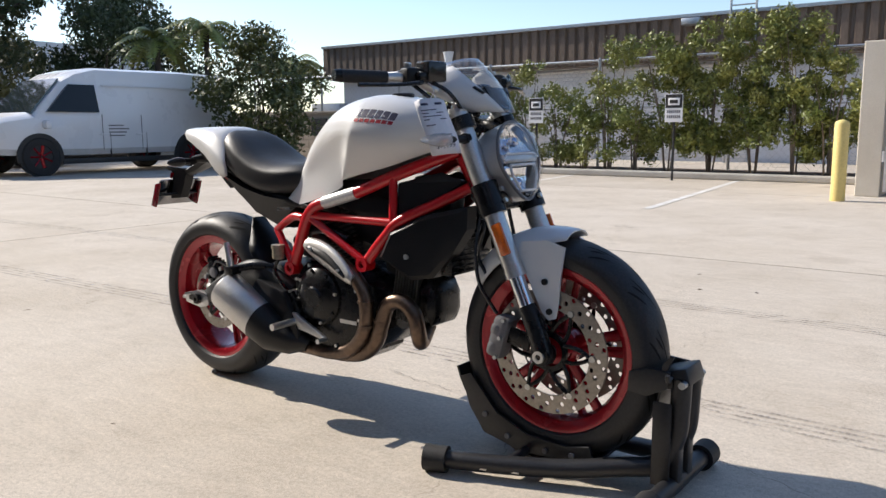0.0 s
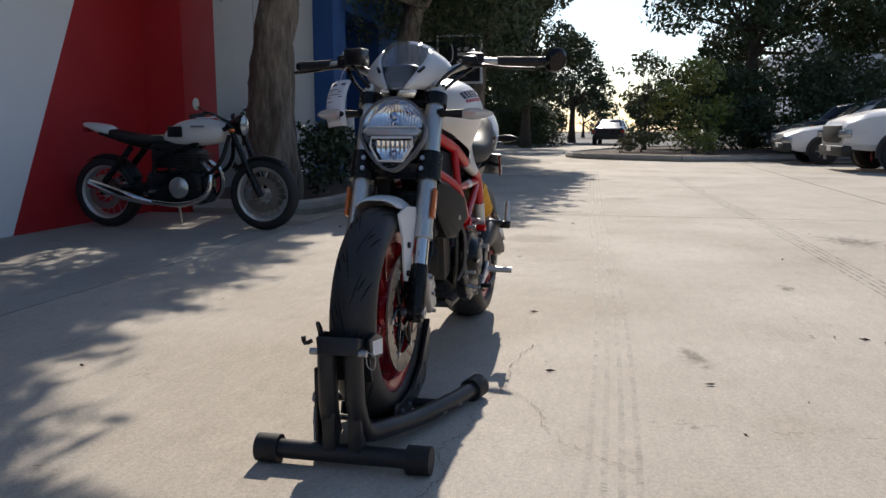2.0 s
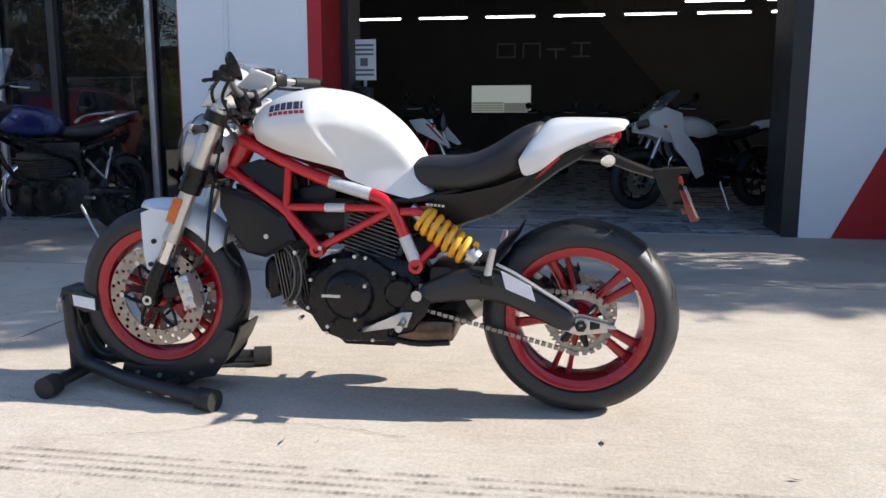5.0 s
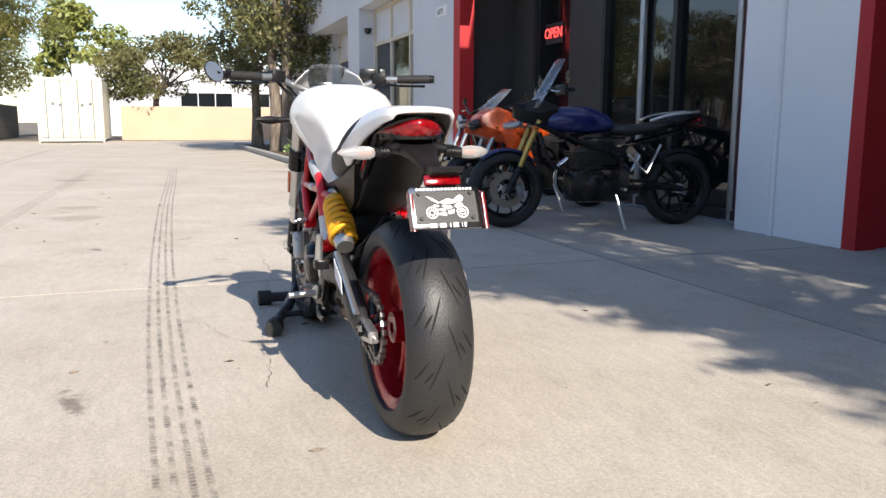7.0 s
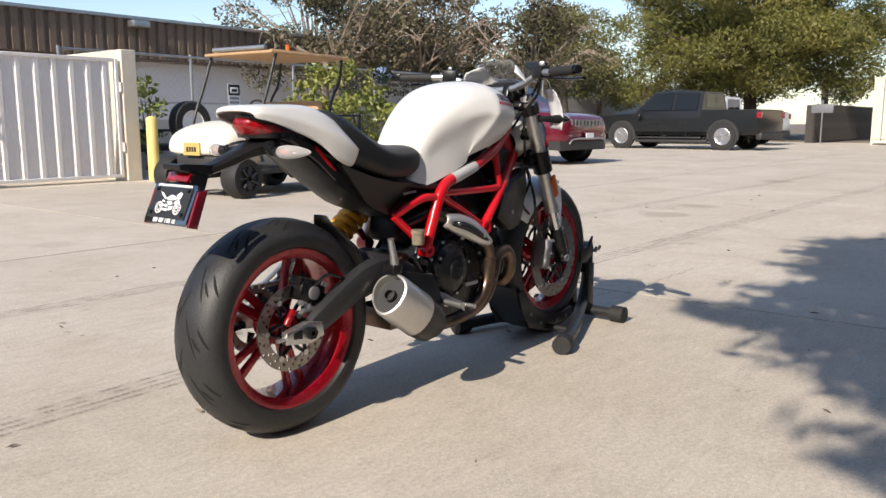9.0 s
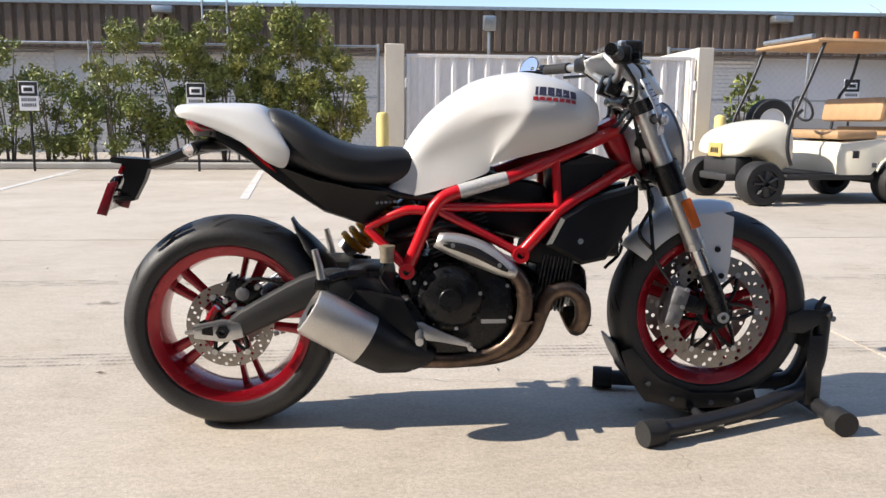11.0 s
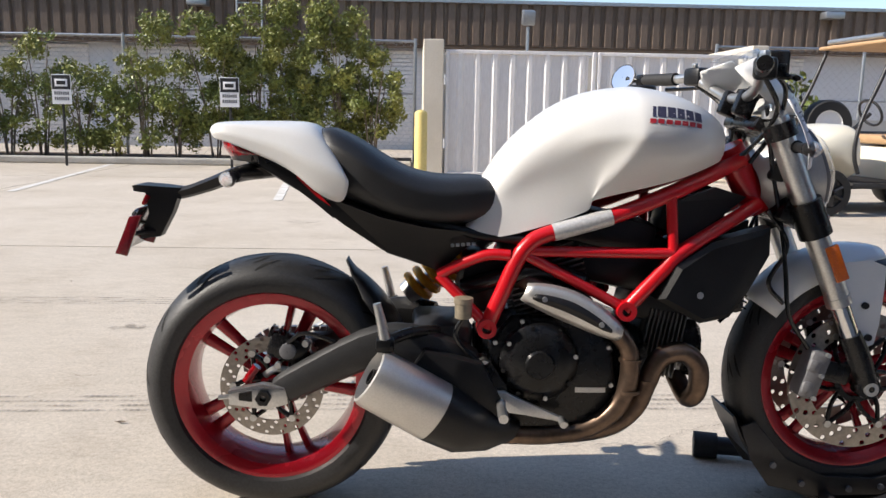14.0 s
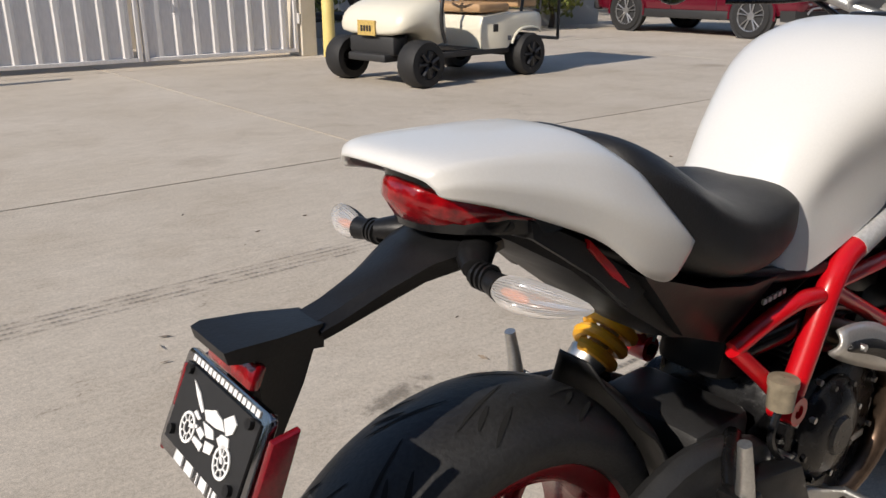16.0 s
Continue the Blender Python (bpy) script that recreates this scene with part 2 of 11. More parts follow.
# ---- materials ----
def concrete_mat(name, light, dark, crack=True, rand=0.05):
    m = mat(name, light, 0.85, 0, dark, 0.9, 0.75, 300.0, 0.22, 0.05, 0.001, rand=rand, detail=8)
    nt = m.node_tree
    n, link = nt.nodes, nt.links.new
    b = n["Principled BSDF"]
    geo = n.new("ShaderNodeNewGeometry")
    src = b.inputs["Base Color"].links[0].from_socket
    # pale wash and darker blotches of worn concrete
    blot = n.new("ShaderNodeTexNoise")
    blot.inputs["Scale"].default_value, blot.inputs["Detail"].default_value, blot.inputs["Roughness"].default_value = 2.7, 9.0, 0.65
    link(geo.outputs["Position"], blot.inputs["Vector"])
    mr = n.new("ShaderNodeMapRange")
    mr.inputs["From Min"].default_value, mr.inputs["From Max"].default_value = 0.50, 0.74
    mr.inputs["To Max"].default_value = 0.42
    link(blot.outputs["Fac"], mr.inputs["Value"])
    mx = n.new("ShaderNodeMix")
    mx.data_type, mx.blend_type = "RGBA", "MULTIPLY"
    link(mr.outputs[0], mx.inputs["Factor"])
    link(src, mx.inputs["A"])
    mx.inputs["B"].default_value = (0.66, 0.61, 0.55, 1)
    out = mx.outputs["Result"]
    # drawn-out mottling of the float finish
    fl = n.new("ShaderNodeTexNoise")
    fl.inputs["Scale"].default_value, fl.inputs["Detail"].default_value, fl.inputs["Roughness"].default_value = 13.0, 7.0, 0.7
    fm = n.new("ShaderNodeMapping")
    fm.inputs["Scale"].default_value = (0.6, 1.5, 1.0)
    link(geo.outputs["Position"], fm.inputs["Vector"])
    link(fm.outputs[0], fl.inputs["Vector"])
    fr = n.new("ShaderNodeMapRange")
    fr.inputs["From Min"].default_value, fr.inputs["From Max"].default_value = 0.30, 0.70
    fr.inputs["To Min"].default_value, fr.inputs["To Max"].default_value = 0.90, 1.085
    link(fl.outputs["Fac"], fr.inputs["Value"])
    fx = n.new("ShaderNodeVectorMath")
    fx.operation = "SCALE"
    link(out, fx.inputs[0])
    link(fr.outputs[0], fx.inputs["Scale"])
    out = fx.outputs[0]
    # fine pale and dark grains
    gn = n.new("ShaderNodeTexNoise")
    gn.inputs["Scale"].default_value, gn.inputs["Detail"].default_value, gn.inputs["Roughness"].default_value = 70.0, 6.0, 0.8
    link(geo.outputs["Position"], gn.inputs["Vector"])
    gr = n.new("ShaderNodeMapRange")
    gr.inputs["From Min"].default_value, gr.inputs["From Max"].default_value = 0.30, 0.70
    gr.inputs["To Min"].default_value, gr.inputs["To Max"].default_value = 0.74, 1.24
    link(gn.outputs["Fac"], gr.inputs["Value"])
    gx = n.new("ShaderNodeVectorMath")
    gx.operation = "SCALE"
    link(out, gx.inputs[0])
    link(gr.outputs[0], gx.inputs["Scale"])
    out = gx.outputs[0]
    # dark specks of grit
    sp = n.new("ShaderNodeTexVoronoi")
    sp.inputs["Scale"].default_value = 34.0
    link(geo.outputs["Position"], sp.inputs["Vector"])
    ms = n.new("ShaderNodeMapRange")
    ms.inputs["From Min"].default_value, ms.inputs["From Max"].default_value = 0.035, 0.075
    ms.inputs["To Min"].default_value, ms.inputs["To Max"].default_value = 0.45, 0.0
    link(sp.outputs["Distance"], ms.inputs["Value"])
    mx2 = n.new("ShaderNodeMix")
    mx2.data_type, mx2.blend_type = "RGBA", "MULTIPLY"
    link(ms.outputs[0], mx2.inputs["Factor"])
    link(out, mx2.inputs["A"])
    mx2.inputs["B"].default_value = (0.45, 0.40, 0.34, 1)
    out = mx2.outputs["Result"]
    # oil spots, few and soft
    oil = n.new("ShaderNodeTexVoronoi")
    oil.inputs["Scale"].default_value, oil.inputs["Randomness"].default_value = 0.55, 1.0
    wob = n.new("ShaderNodeTexNoise")
    wob.inputs["Scale"].default_value, wob.inputs["Detail"].default_value = 9.0, 5.0
    link(geo.outputs["Position"], wob.inputs["Vector"])
    wa = n.new("ShaderNodeVectorMath")
    wa.operation = "MULTIPLY_ADD"
    link(wob.outputs["Color"], wa.inputs[0])
    wa.inputs[1].default_value = (0.16, 0.16, 0.0)
    link(geo.outputs["Position"], wa.inputs[2])
    link(wa.outputs[0], oil.inputs["Vector"])
    mo = n.new("ShaderNodeMapRange")
    mo.inputs["From Min"].default_value, mo.inputs["From Max"].default_value = 0.09, 0.16
    mo.inputs["To Min"].default_value, mo.inputs["To Max"].default_value = 0.5, 0.0
    link(oil.outputs["Distance"], mo.inputs["Value"])
    mx3 = n.new("ShaderNodeMix")
    mx3.data_type, mx3.blend_type = "RGBA", "MULTIPLY"
    link(mo.outputs[0], mx3.inputs["Factor"])
    link(out, mx3.inputs["A"])
    mx3.inputs["B"].default_value = (0.5, 0.45, 0.4, 1)
    out = mx3.outputs["Result"]
    if crack:
        cr = n.new("ShaderNodeTexVoronoi")
        cr.feature = "DISTANCE_TO_EDGE"
        cr.inputs["Scale"].default_value = 0.30
        wa2 = n.new("ShaderNodeVectorMath")
        wa2.operation = "MULTIPLY_ADD"
        link(wob.outputs["Color"], wa2.inputs[0])
        wa2.inputs[1].default_value = (0.35, 0.35, 0.0)
        link(geo.outputs["Position"], wa2.inputs[2])
        link(wa2.outputs[0], cr.inputs["Vector"])
        mc = n.new("ShaderNodeMapRange")
        mc.inputs["From Min"].default_value, mc.inputs["From Max"].default_value = 0.0004, 0.0016
        mc.inputs["To Min"].default_value, mc.inputs["To Max"].default_value = 1.0, 0.0
        link(cr.outputs["Distance"], mc.inputs["Value"])
        brk = n.new("ShaderNodeMapRange")
        brk.inputs["From Min"].default_value, brk.inputs["From Max"].default_value = 0.50, 0.60
        brk.inputs["To Max"].default_value = 0.6
        link(blot.outputs["Fac"], brk.inputs["Value"])
        mu = n.new("ShaderNodeMath")
        mu.operation = "MULTIPLY"
        link(mc.outputs[0], mu.inputs[0])
        link(brk.outputs[0], mu.inputs[1])
        mx4 = n.new("ShaderNodeMix")
        mx4.data_type, mx4.blend_type = "RGBA", "MULTIPLY"
        link(mu.outputs[0], mx4.inputs["Factor"])
        link(out, mx4.inputs["A"])
        mx4.inputs["B"].default_value = (0.22, 0.19, 0.16, 1)
        out = mx4.outputs["Result"]
    link(out, b.inputs["Base Color"])
    return m


def tread_mat():
    """Rubber left on the concrete by a rolling tyre: rows of broken dashes."""
    m = bpy.data.materials.new("tyre_rubber_mark")
    m.use_nodes = True
    nt = m.node_tree
    n, link = nt.nodes, nt.links.new
    b = n["Principled BSDF"]
    b.inputs["Roughness"].default_value = 0.55
    b.inputs["Specular IOR Level"].default_value = 0.45
    b.inputs["Base Color"].default_value = (0.12, 0.105, 0.09, 1)
    uv = n.new("ShaderNodeTexCoord")
    sep = n.new("ShaderNodeSeparateXYZ")
    link(uv.outputs["UV"], sep.inputs[0])
    # four ribs across
    w = n.new("ShaderNodeMath")
    w.operation = "MULTIPLY"
    link(sep.outputs["Y"], w.inputs[0])
    w.inputs[1].default_value = 4 * 2 * math.pi
    s = n.new("ShaderNodeMath")
    s.operation = "SINE"
    link(w.outputs[0], s.inputs[0])
    rib = n.new("ShaderNodeMapRange")
    rib.inputs["From Min"].default_value, rib.inputs["From Max"].default_value = -0.1, 0.7
    link(s.outputs[0], rib.inputs["Value"])
    # lugs along
    lug = n.new("ShaderNodeMath")
    lug.operation = "MULTIPLY"
    link(sep.outputs["X"], lug.inputs[0])
    lug.inputs[1].default_value = 2 * math.pi / 0.021
    ls = n.new("ShaderNodeMath")
    ls.operation = "SINE"
    link(lug.outputs[0], ls.inputs[0])
    lr = n.new("ShaderNodeMapRange")
    lr.inputs["From Min"].default_value, lr.inputs["From Max"].default_value = -0.8, 0.2
    lr.inputs["To Min"].default_value = 0.45
    link(ls.outputs[0], lr.inputs["Value"])
    geo = n.new("ShaderNodeNewGeometry")
    no = n.new("ShaderNodeTexNoise")
    no.inputs["Scale"].default_value, no.inputs["Detail"].default_value = 14.0, 8.0
    link(geo.outputs["Position"], no.inputs["Vector"])
    nr = n.new("ShaderNodeMapRange")
    nr.inputs["From Min"].default_value, nr.inputs["From Max"].default_value = 0.37, 0.68
    link(no.outputs["Fac"], nr.inputs["Value"])
    m1 = n.new("ShaderNodeMath")
    m1.operation = "MULTIPLY"
    link(rib.outputs[0], m1.inputs[0])
    link(lr.outputs[0], m1.inputs[1])
    m2 = n.new("ShaderNodeMath")
    m2.operation = "MULTIPLY"
    link(m1.outputs[0], m2.inputs[0])
    link(nr.outputs[0], m2.inputs[1])
    m3 = n.new("ShaderNodeMath")
    m3.operation = "MULTIPLY"
    link(m2.outputs[0], m3.inputs[0])
    m3.inputs[1].default_value = 0.58
    link(m3.outputs[0], b.inputs["Alpha"])
    return m


CONC = concrete_mat("lot_concrete", (0.53, 0.472, 0.398), (0.43, 0.372, 0.298))
CONC_S = concrete_mat("apron_concrete", (0.46, 0.422, 0.37), (0.36, 0.325, 0.28), crack=False)
ASPH = mat("asphalt", (0.16, 0.155, 0.15), 0.9, 0, (0.11, 0.105, 0.10), 1.2, 0.6, 160, 0.25, 0.4)
KERB = mat("kerb_concrete", (0.45, 0.43, 0.39), 0.85, 0, (0.30, 0.28, 0.25), 3, 0.6, 90, 0.2, 0.4)
SOILG = mat("dirt_ground", (0.20, 0.165, 0.125), 0.95, 0, (0.14, 0.11, 0.08), 0.7, 0.7, 30, 0.25, 0.5)
SOIL = mat("mulch", (0.13, 0.09, 0.06), 0.95, 0, (0.07, 0.045, 0.03), 9, 0.8, 60, 0.4, 1.0, 0.02)
STUC_W = mat("white_stucco", (0.86, 0.87, 0.88), 0.8, 0, (0.80, 0.81, 0.82), 1.3, 0.5, 220, 0.05, 0.25)
STUC_R = mat("red_wall_paint", (0.48, 0.018, 0.022), 0.6, 0, (0.40, 0.014, 0.018), 1.5, 0.6, 200, 0.07, 0.2)
STUC_G = mat("grey_stucco", (0.52, 0.50, 0.47), 0.85, 0, (0.43, 0.41, 0.38), 1.2, 0.6, 200, 0.07, 0.25)
BLUE_W = mat("blue_wall_paint", (0.025, 0.10, 0.30), 0.55, 0, (0.018, 0.075, 0.23), 1.5, 0.6, 120, 0.08, 0.2)
BROWN = mat("brown_ribbed_metal", (0.165, 0.118, 0.085), 0.6, 0.0, (0.12, 0.085, 0.06), 1.1, 0.6, 30, 0.15, 0.1, stretch=(1, 1, 0.25))
BLDG_W = mat("far_white_wall", (0.66, 0.67, 0.70), 0.85, 0, (0.57, 0.58, 0.61), 0.8, 0.6, 40, 0.06, 0.2)
CMU = mat("tan_block", (0.42, 0.36, 0.29), 0.9, 0, (0.34, 0.29, 0.23), 2.5, 0.6, 90, 0.14, 0.5, rand=0.07)
PEACH = mat("peach_wall", (0.60, 0.42, 0.29), 0.9, 0, (0.52, 0.36, 0.25), 0.8, 0.6, 50, 0.08, 0.3)
GATE_W = mat("white_gate_sheet", (0.78, 0.755, 0.735), 0.6, 0.0, (0.64, 0.62, 0.60), 2.2, 0.5, 40, 0.06, 0.1, stretch=(1, 1, 0.2))
PILAST = mat("cream_stucco", (0.66, 0.60, 0.50), 0.85, 0, (0.55, 0.49, 0.40), 2.0, 0.6, 90, 0.08, 0.3)
YEL = mat("yellow_bollard_paint", (0.78, 0.62, 0.22), 0.55, 0, (0.68, 0.52, 0.18), 4, 0.6, 60, 0.1, 0.2)
GALV = mat("galvanised_steel", (0.45, 0.46, 0.47), 0.4, 0.85, (0.34, 0.35, 0.36), 8, 0.6, 70, 0.12, 0.1)
BLACKM = mat("black_coated_metal", (0.016, 0.016, 0.018), 0.42, 0.0, (0.026, 0.026, 0.028), 12, 0.5, 120, 0.2, 0.1)
PUTTY = mat("putty_wall_field", (0.075, 0.070, 0.062), 0.8, 0, (0.06, 0.056, 0.05), 2, 0.5, 60, 0.1, 0.1)
DARK = mat("near_black_wall", (0.034, 0.033, 0.032), 0.75, 0, (0.024, 0.023, 0.022), 2, 0.5, 60, 0.15, 0.1)
FLOORIN = mat("shop_floor_tile", (0.34, 0.35, 0.37), 0.28, 0, (0.22, 0.23, 0.25), 5, 0.6, 40, 0.1, 0.05)
TILEW = mat("pale_floor_tile", (0.42, 0.425, 0.44), 0.3, 0, (0.30, 0.305, 0.32), 5, 0.5, 60, 0.06, 0.04)
GLASSW = clear_pane("shop_window_glass", (0.30, 0.31, 0.33), 0.004, 0.02, (0.3, 0.3, 0.3), 1.75)
TUBE_L = glow("lit_tube", (1.0, 0.96, 0.92), 5.0)
NEON = glow("red_neon", (1.0, 0.06, 0.05), 2.2)
SIGN_W = mat("sign_white", (0.80, 0.80, 0.80), 0.5, 0, (0.74, 0.74, 0.74), 6, 0.4, 90, 0.04, 0.05)
SIGN_K = mat("sign_black", (0.015, 0.015, 0.016), 0.5, 0, (0.022, 0.022, 0.024), 8, 0.4, 90, 0.1, 0.05)
LINE_W = mat("faded_white_line", (0.70, 0.69, 0.66), 0.85, 0, (0.52, 0.49, 0.44), 6, 0.9, 60, 0.15, 0.2)
LEAF_A = mat("shrub_leaf", (0.15, 0.19, 0.042), 0.5, 0, (0.28, 0.26, 0.06), 1.2, 0.8, 25, 0.35, 0.0, rough_var=0.1, sss=0.0)
LEAF_H = mat("mixed_shrub_leaf", (0.06, 0.085, 0.024), 0.5, 0, (0.12, 0.115, 0.03), 0.9, 0.8, 22, 0.35, 0.0)
LEAF_D = mat("dark_leaf", (0.035, 0.055, 0.02), 0.55, 0, (0.05, 0.07, 0.022), 0.8, 0.7, 20, 0.35, 0.0)
LEAF_O = mat("olive_leaf", (0.085, 0.095, 0.03), 0.6, 0, (0.15, 0.125, 0.04), 0.5, 0.9, 15, 0.35, 0.0)
LEAF_P = mat("pine_needle", (0.095, 0.108, 0.02), 0.6, 0, (0.165, 0.14, 0.028), 0.4, 0.9, 12, 0.3, 0.0)
LEAF_W = mat("pepper_tree_leaf", (0.06, 0.085, 0.03), 0.55, 0, (0.085, 0.095, 0.035), 0.8, 0.7, 20, 0.3, 0.0)
AGAVE = mat("agave_leaf", (0.16, 0.24, 0.08), 0.5, 0, (0.22, 0.30, 0.10), 3, 0.7, 20, 0.2, 0.0)
BARK = mat("grey_bark", (0.27, 0.22, 0.17), 0.95, 0, (0.10, 0.075, 0.055), 7, 1.0, 26, 0.35, 1.0, 0.03, stretch=(1, 1, 0.25))
BARK_D = mat("dark_bark", (0.07, 0.055, 0.045), 0.95, 0, (0.04, 0.03, 0.025), 5, 0.8, 26, 0.3, 0.8, 0.02, stretch=(1, 1, 0.3))
BARK_P = mat("pale_dry_bark", (0.34, 0.27, 0.21), 0.95, 0, (0.22, 0.17, 0.13), 5, 0.8, 26, 0.3, 0.5, 0.02)
LEAF_B = mat("olive_brown_leaf", (0.055, 0.055, 0.022), 0.65, 0, (0.11, 0.08, 0.045), 0.6, 0.9, 15, 0.35, 0.0)
def stain_mat():
    """A smudge that fades out unevenly towards its edge."""
    m = bpy.data.materials.new("smudge")
    m.use_nodes = True
    n, link = m.node_tree.nodes, m.node_tree.links.new
    b = n["Principled BSDF"]
    b.inputs["Base Color"].default_value, b.inputs["Roughness"].default_value = (0.10, 0.085, 0.065, 1), 0.8
    tc, ln = n.new("ShaderNodeTexCoord"), n.new("ShaderNodeVectorMath")
    ln.operation = "LENGTH"
    link(tc.outputs["UV"], ln.inputs[0])
    geo, no = n.new("ShaderNodeNewGeometry"), n.new("ShaderNodeTexNoise")
    no.inputs["Scale"].default_value, no.inputs["Detail"].default_value, no.inputs["Roughness"].default_value = 16.0, 6.0, 0.7
    link(geo.outputs["Position"], no.inputs["Vector"])
    sub_ = n.new("ShaderNodeMath")
    sub_.operation = "MULTIPLY_ADD"
    link(ln.outputs["Value"], sub_.inputs[0])
    sub_.inputs[1].default_value = -0.32
    link(no.outputs["Fac"], sub_.inputs[2])
    mr = n.new("ShaderNodeMapRange")
    mr.inputs["From Min"].default_value, mr.inputs["From Max"].default_value, mr.inputs["To Max"].default_value = 0.28, 0.46, 0.38
    link(sub_.outputs[0], mr.inputs["Value"])
    link(mr.outputs[0], b.inputs["Alpha"])
    return m


STAIN = stain_mat()
MARK = tread_mat()

# ---- ground ----
GX = [-40.0, -25.6, -18.8, -12.0, -5.15, 1.66, 8.6, 15.4, 22.2, 36.0]
GY = [-2.10, 3.63, 9.35]
bm = B()
box(bm, -400, 400, -400, 400, -0.6, -0.03)
ground = structure("ground", bm, SOILG, "pale worn concrete lot reaching the horizon")
bm = B()
quad(bm, (-160, -60, -0.012), (-26, -60, -0.012), (-26, 40, -0.012), (-160, 40, -0.012))
structure("road", bm, ASPH, "grey asphalt street beyond the lot")


def slab(x0, x1, y0, y1, material):
    bm = B()
    g = 0.0085
    box(bm, x0 + g, x1 - g, y0 + g, y1 - g, -0.10, 0.0)
    part("slab", bm, material, ground, smooth=None)


for gx0, gx1 in zip(GX, GX[1:]):
    slab(gx0, gx1, -2.10, 3.63, CONC)
    slab(gx0, gx1, 3.63, 9.35, CONC)
    slab(gx0, gx1, 9.35, 40.0, CONC)
    slab(gx0, gx1, -4.1 if -2.3 < gx0 < 16 else -9.0, -2.10, CONC_S if gx0 > -6 else CONC)


def tyre_mark(pts, width, label):
    bm = B()
    uvl = bm.loops.layers.uv.new("uv")
    path = smooth_path(pts, 10)
    run, rows = 0.0, []
    for i, q in enumerate(path):
        d = (path[min(i + 1, len(path) - 1)] - path[max(i - 1, 0)]).normalized()
        s = Vector((-d.y, d.x, 0)) * width / 2
        run += (q - path[i - 1]).length if i else 0
        rows.append((bm.verts.new(q - s), bm.verts.new(q + s), run))
    for a, b in zip(rows, rows[1:]):
        f = bm.faces.new((a[0], b[0], b[1], a[1]))
        for lp, uv in zip(f.loops, ((a[2], 0), (b[2], 0), (b[2], 1), (a[2], 1))):
            lp[uvl].uv = uv
    return structure("tyre_mark", bm, MARK, label)


Z = 0.003
tyre_mark([(-14, 0.2, Z), (-6, 0.45, Z), (-1.2, 0.64, Z), (1.8, 0.67, Z), (5.6, 0.60, Z), (9.0, 0.48, Z), (12.9, 0.36, Z)], 0.17, "dark rubber tyre tread mark across the concrete")
tyre_mark([(-12, 1.6, Z), (-5, 1.95, Z), (-0.8, 2.08, Z), (1.8, 2.09, Z), (6.5, 1.93, Z), (12.9, 1.74, Z)], 0.16, "dark rubber tyre tread mark across the concrete")
for x0, y0, w, d, a in ((-0.16, 0.94, 0.19, 0.085, 12), (3.13, 1.07, 0.14, 0.07, 30), (-1.6, 1.55, 0.12, 0.07, 0), (5.8, 3.0, 0.4, 0.2, 40), (-3.6, 2.4, 0.5, 0.3, 15)):
    bm = B()
    uvl = bm.loops.layers.uv.new("uv")
    f = bm.faces.new([bm.verts.new(pose(x0, y0, 0.0035, 0, 0, a) @ Vector((sx * w, sy * d, 0))) for sx, sy in ((-1, -1), (1, -1), (1, 1), (-1, 1))])
    for lp, uv in zip(f.loops, ((-1, -1), (1, -1), (1, 1), (-1, 1))):
        lp[uvl].uv = uv
    structure("stain", bm, STAIN, "dark smudged stain on the concrete")
for x0, y0, x1, y1 in ((-1.83, 6.65, -2.41, 11.8), (-4.9, 7.2, -5.5, 11.8)):
    bm = B()
    d = Vector((x1 - x0, y1 - y0, 0)).normalized()
    s = Vector((-d.y, d.x, 0)) * 0.05
    quad(bm, Vector((x0, y0, 0.004)) - s, Vector((x1, y1, 0.004)) - s, Vector((x1, y1, 0.004)) + s, Vector((x0, y0, 0.004)) + s)
    structure("parking_line", bm, LINE_W, "faded white painted parking line")

CRACKM = mat("crack_shadow_grit", (0.15, 0.13, 0.11), 0.95, 0, (0.09, 0.08, 0.07), 30, 0.8, 90, 0.2, 0.2)


def crack(pts, seed, width=0.0035):
    """A hair crack wandering across the slab."""
    rng = random.Random(seed)
    bm = B()
    rows = []
    path = smooth_path([(x, y, 0.0048) for x, y in pts], 14)
    for i, q in enumerate(path):
        d = (path[min(i + 1, len(path) - 1)] - path[max(i - 1, 0)]).normalized()
        s = Vector((-d.y, d.x, 0))
        w = width * rng.uniform(0.25, 1.1) / 2
        q = q + s * rng.uniform(-0.012, 0.012)
        rows.append((bm.verts.new(q - s * w), bm.verts.new(q + s * w)))
    for a, b in zip(rows, rows[1:]):
        bm.faces.new((a[0], b[0], b[1], a[1]))
    return structure("crack", bm, CRACKM, "thin wandering crack in the concrete")


crack([(-0.2, 0.34), (0.17, 0.30), (0.36, 0.31), (0.56, 0.24), (0.72, 0.26), (0.92, 0.21), (1.05, 0.25), (1.2, 0.22), (1.8, 0.06), (2.6, 0.04)], 5, 0.0028)
crack([(0.36, 0.31), (0.50, 0.42), (0.74, 0.50), (0.95, 0.72)], 6, 0.002)

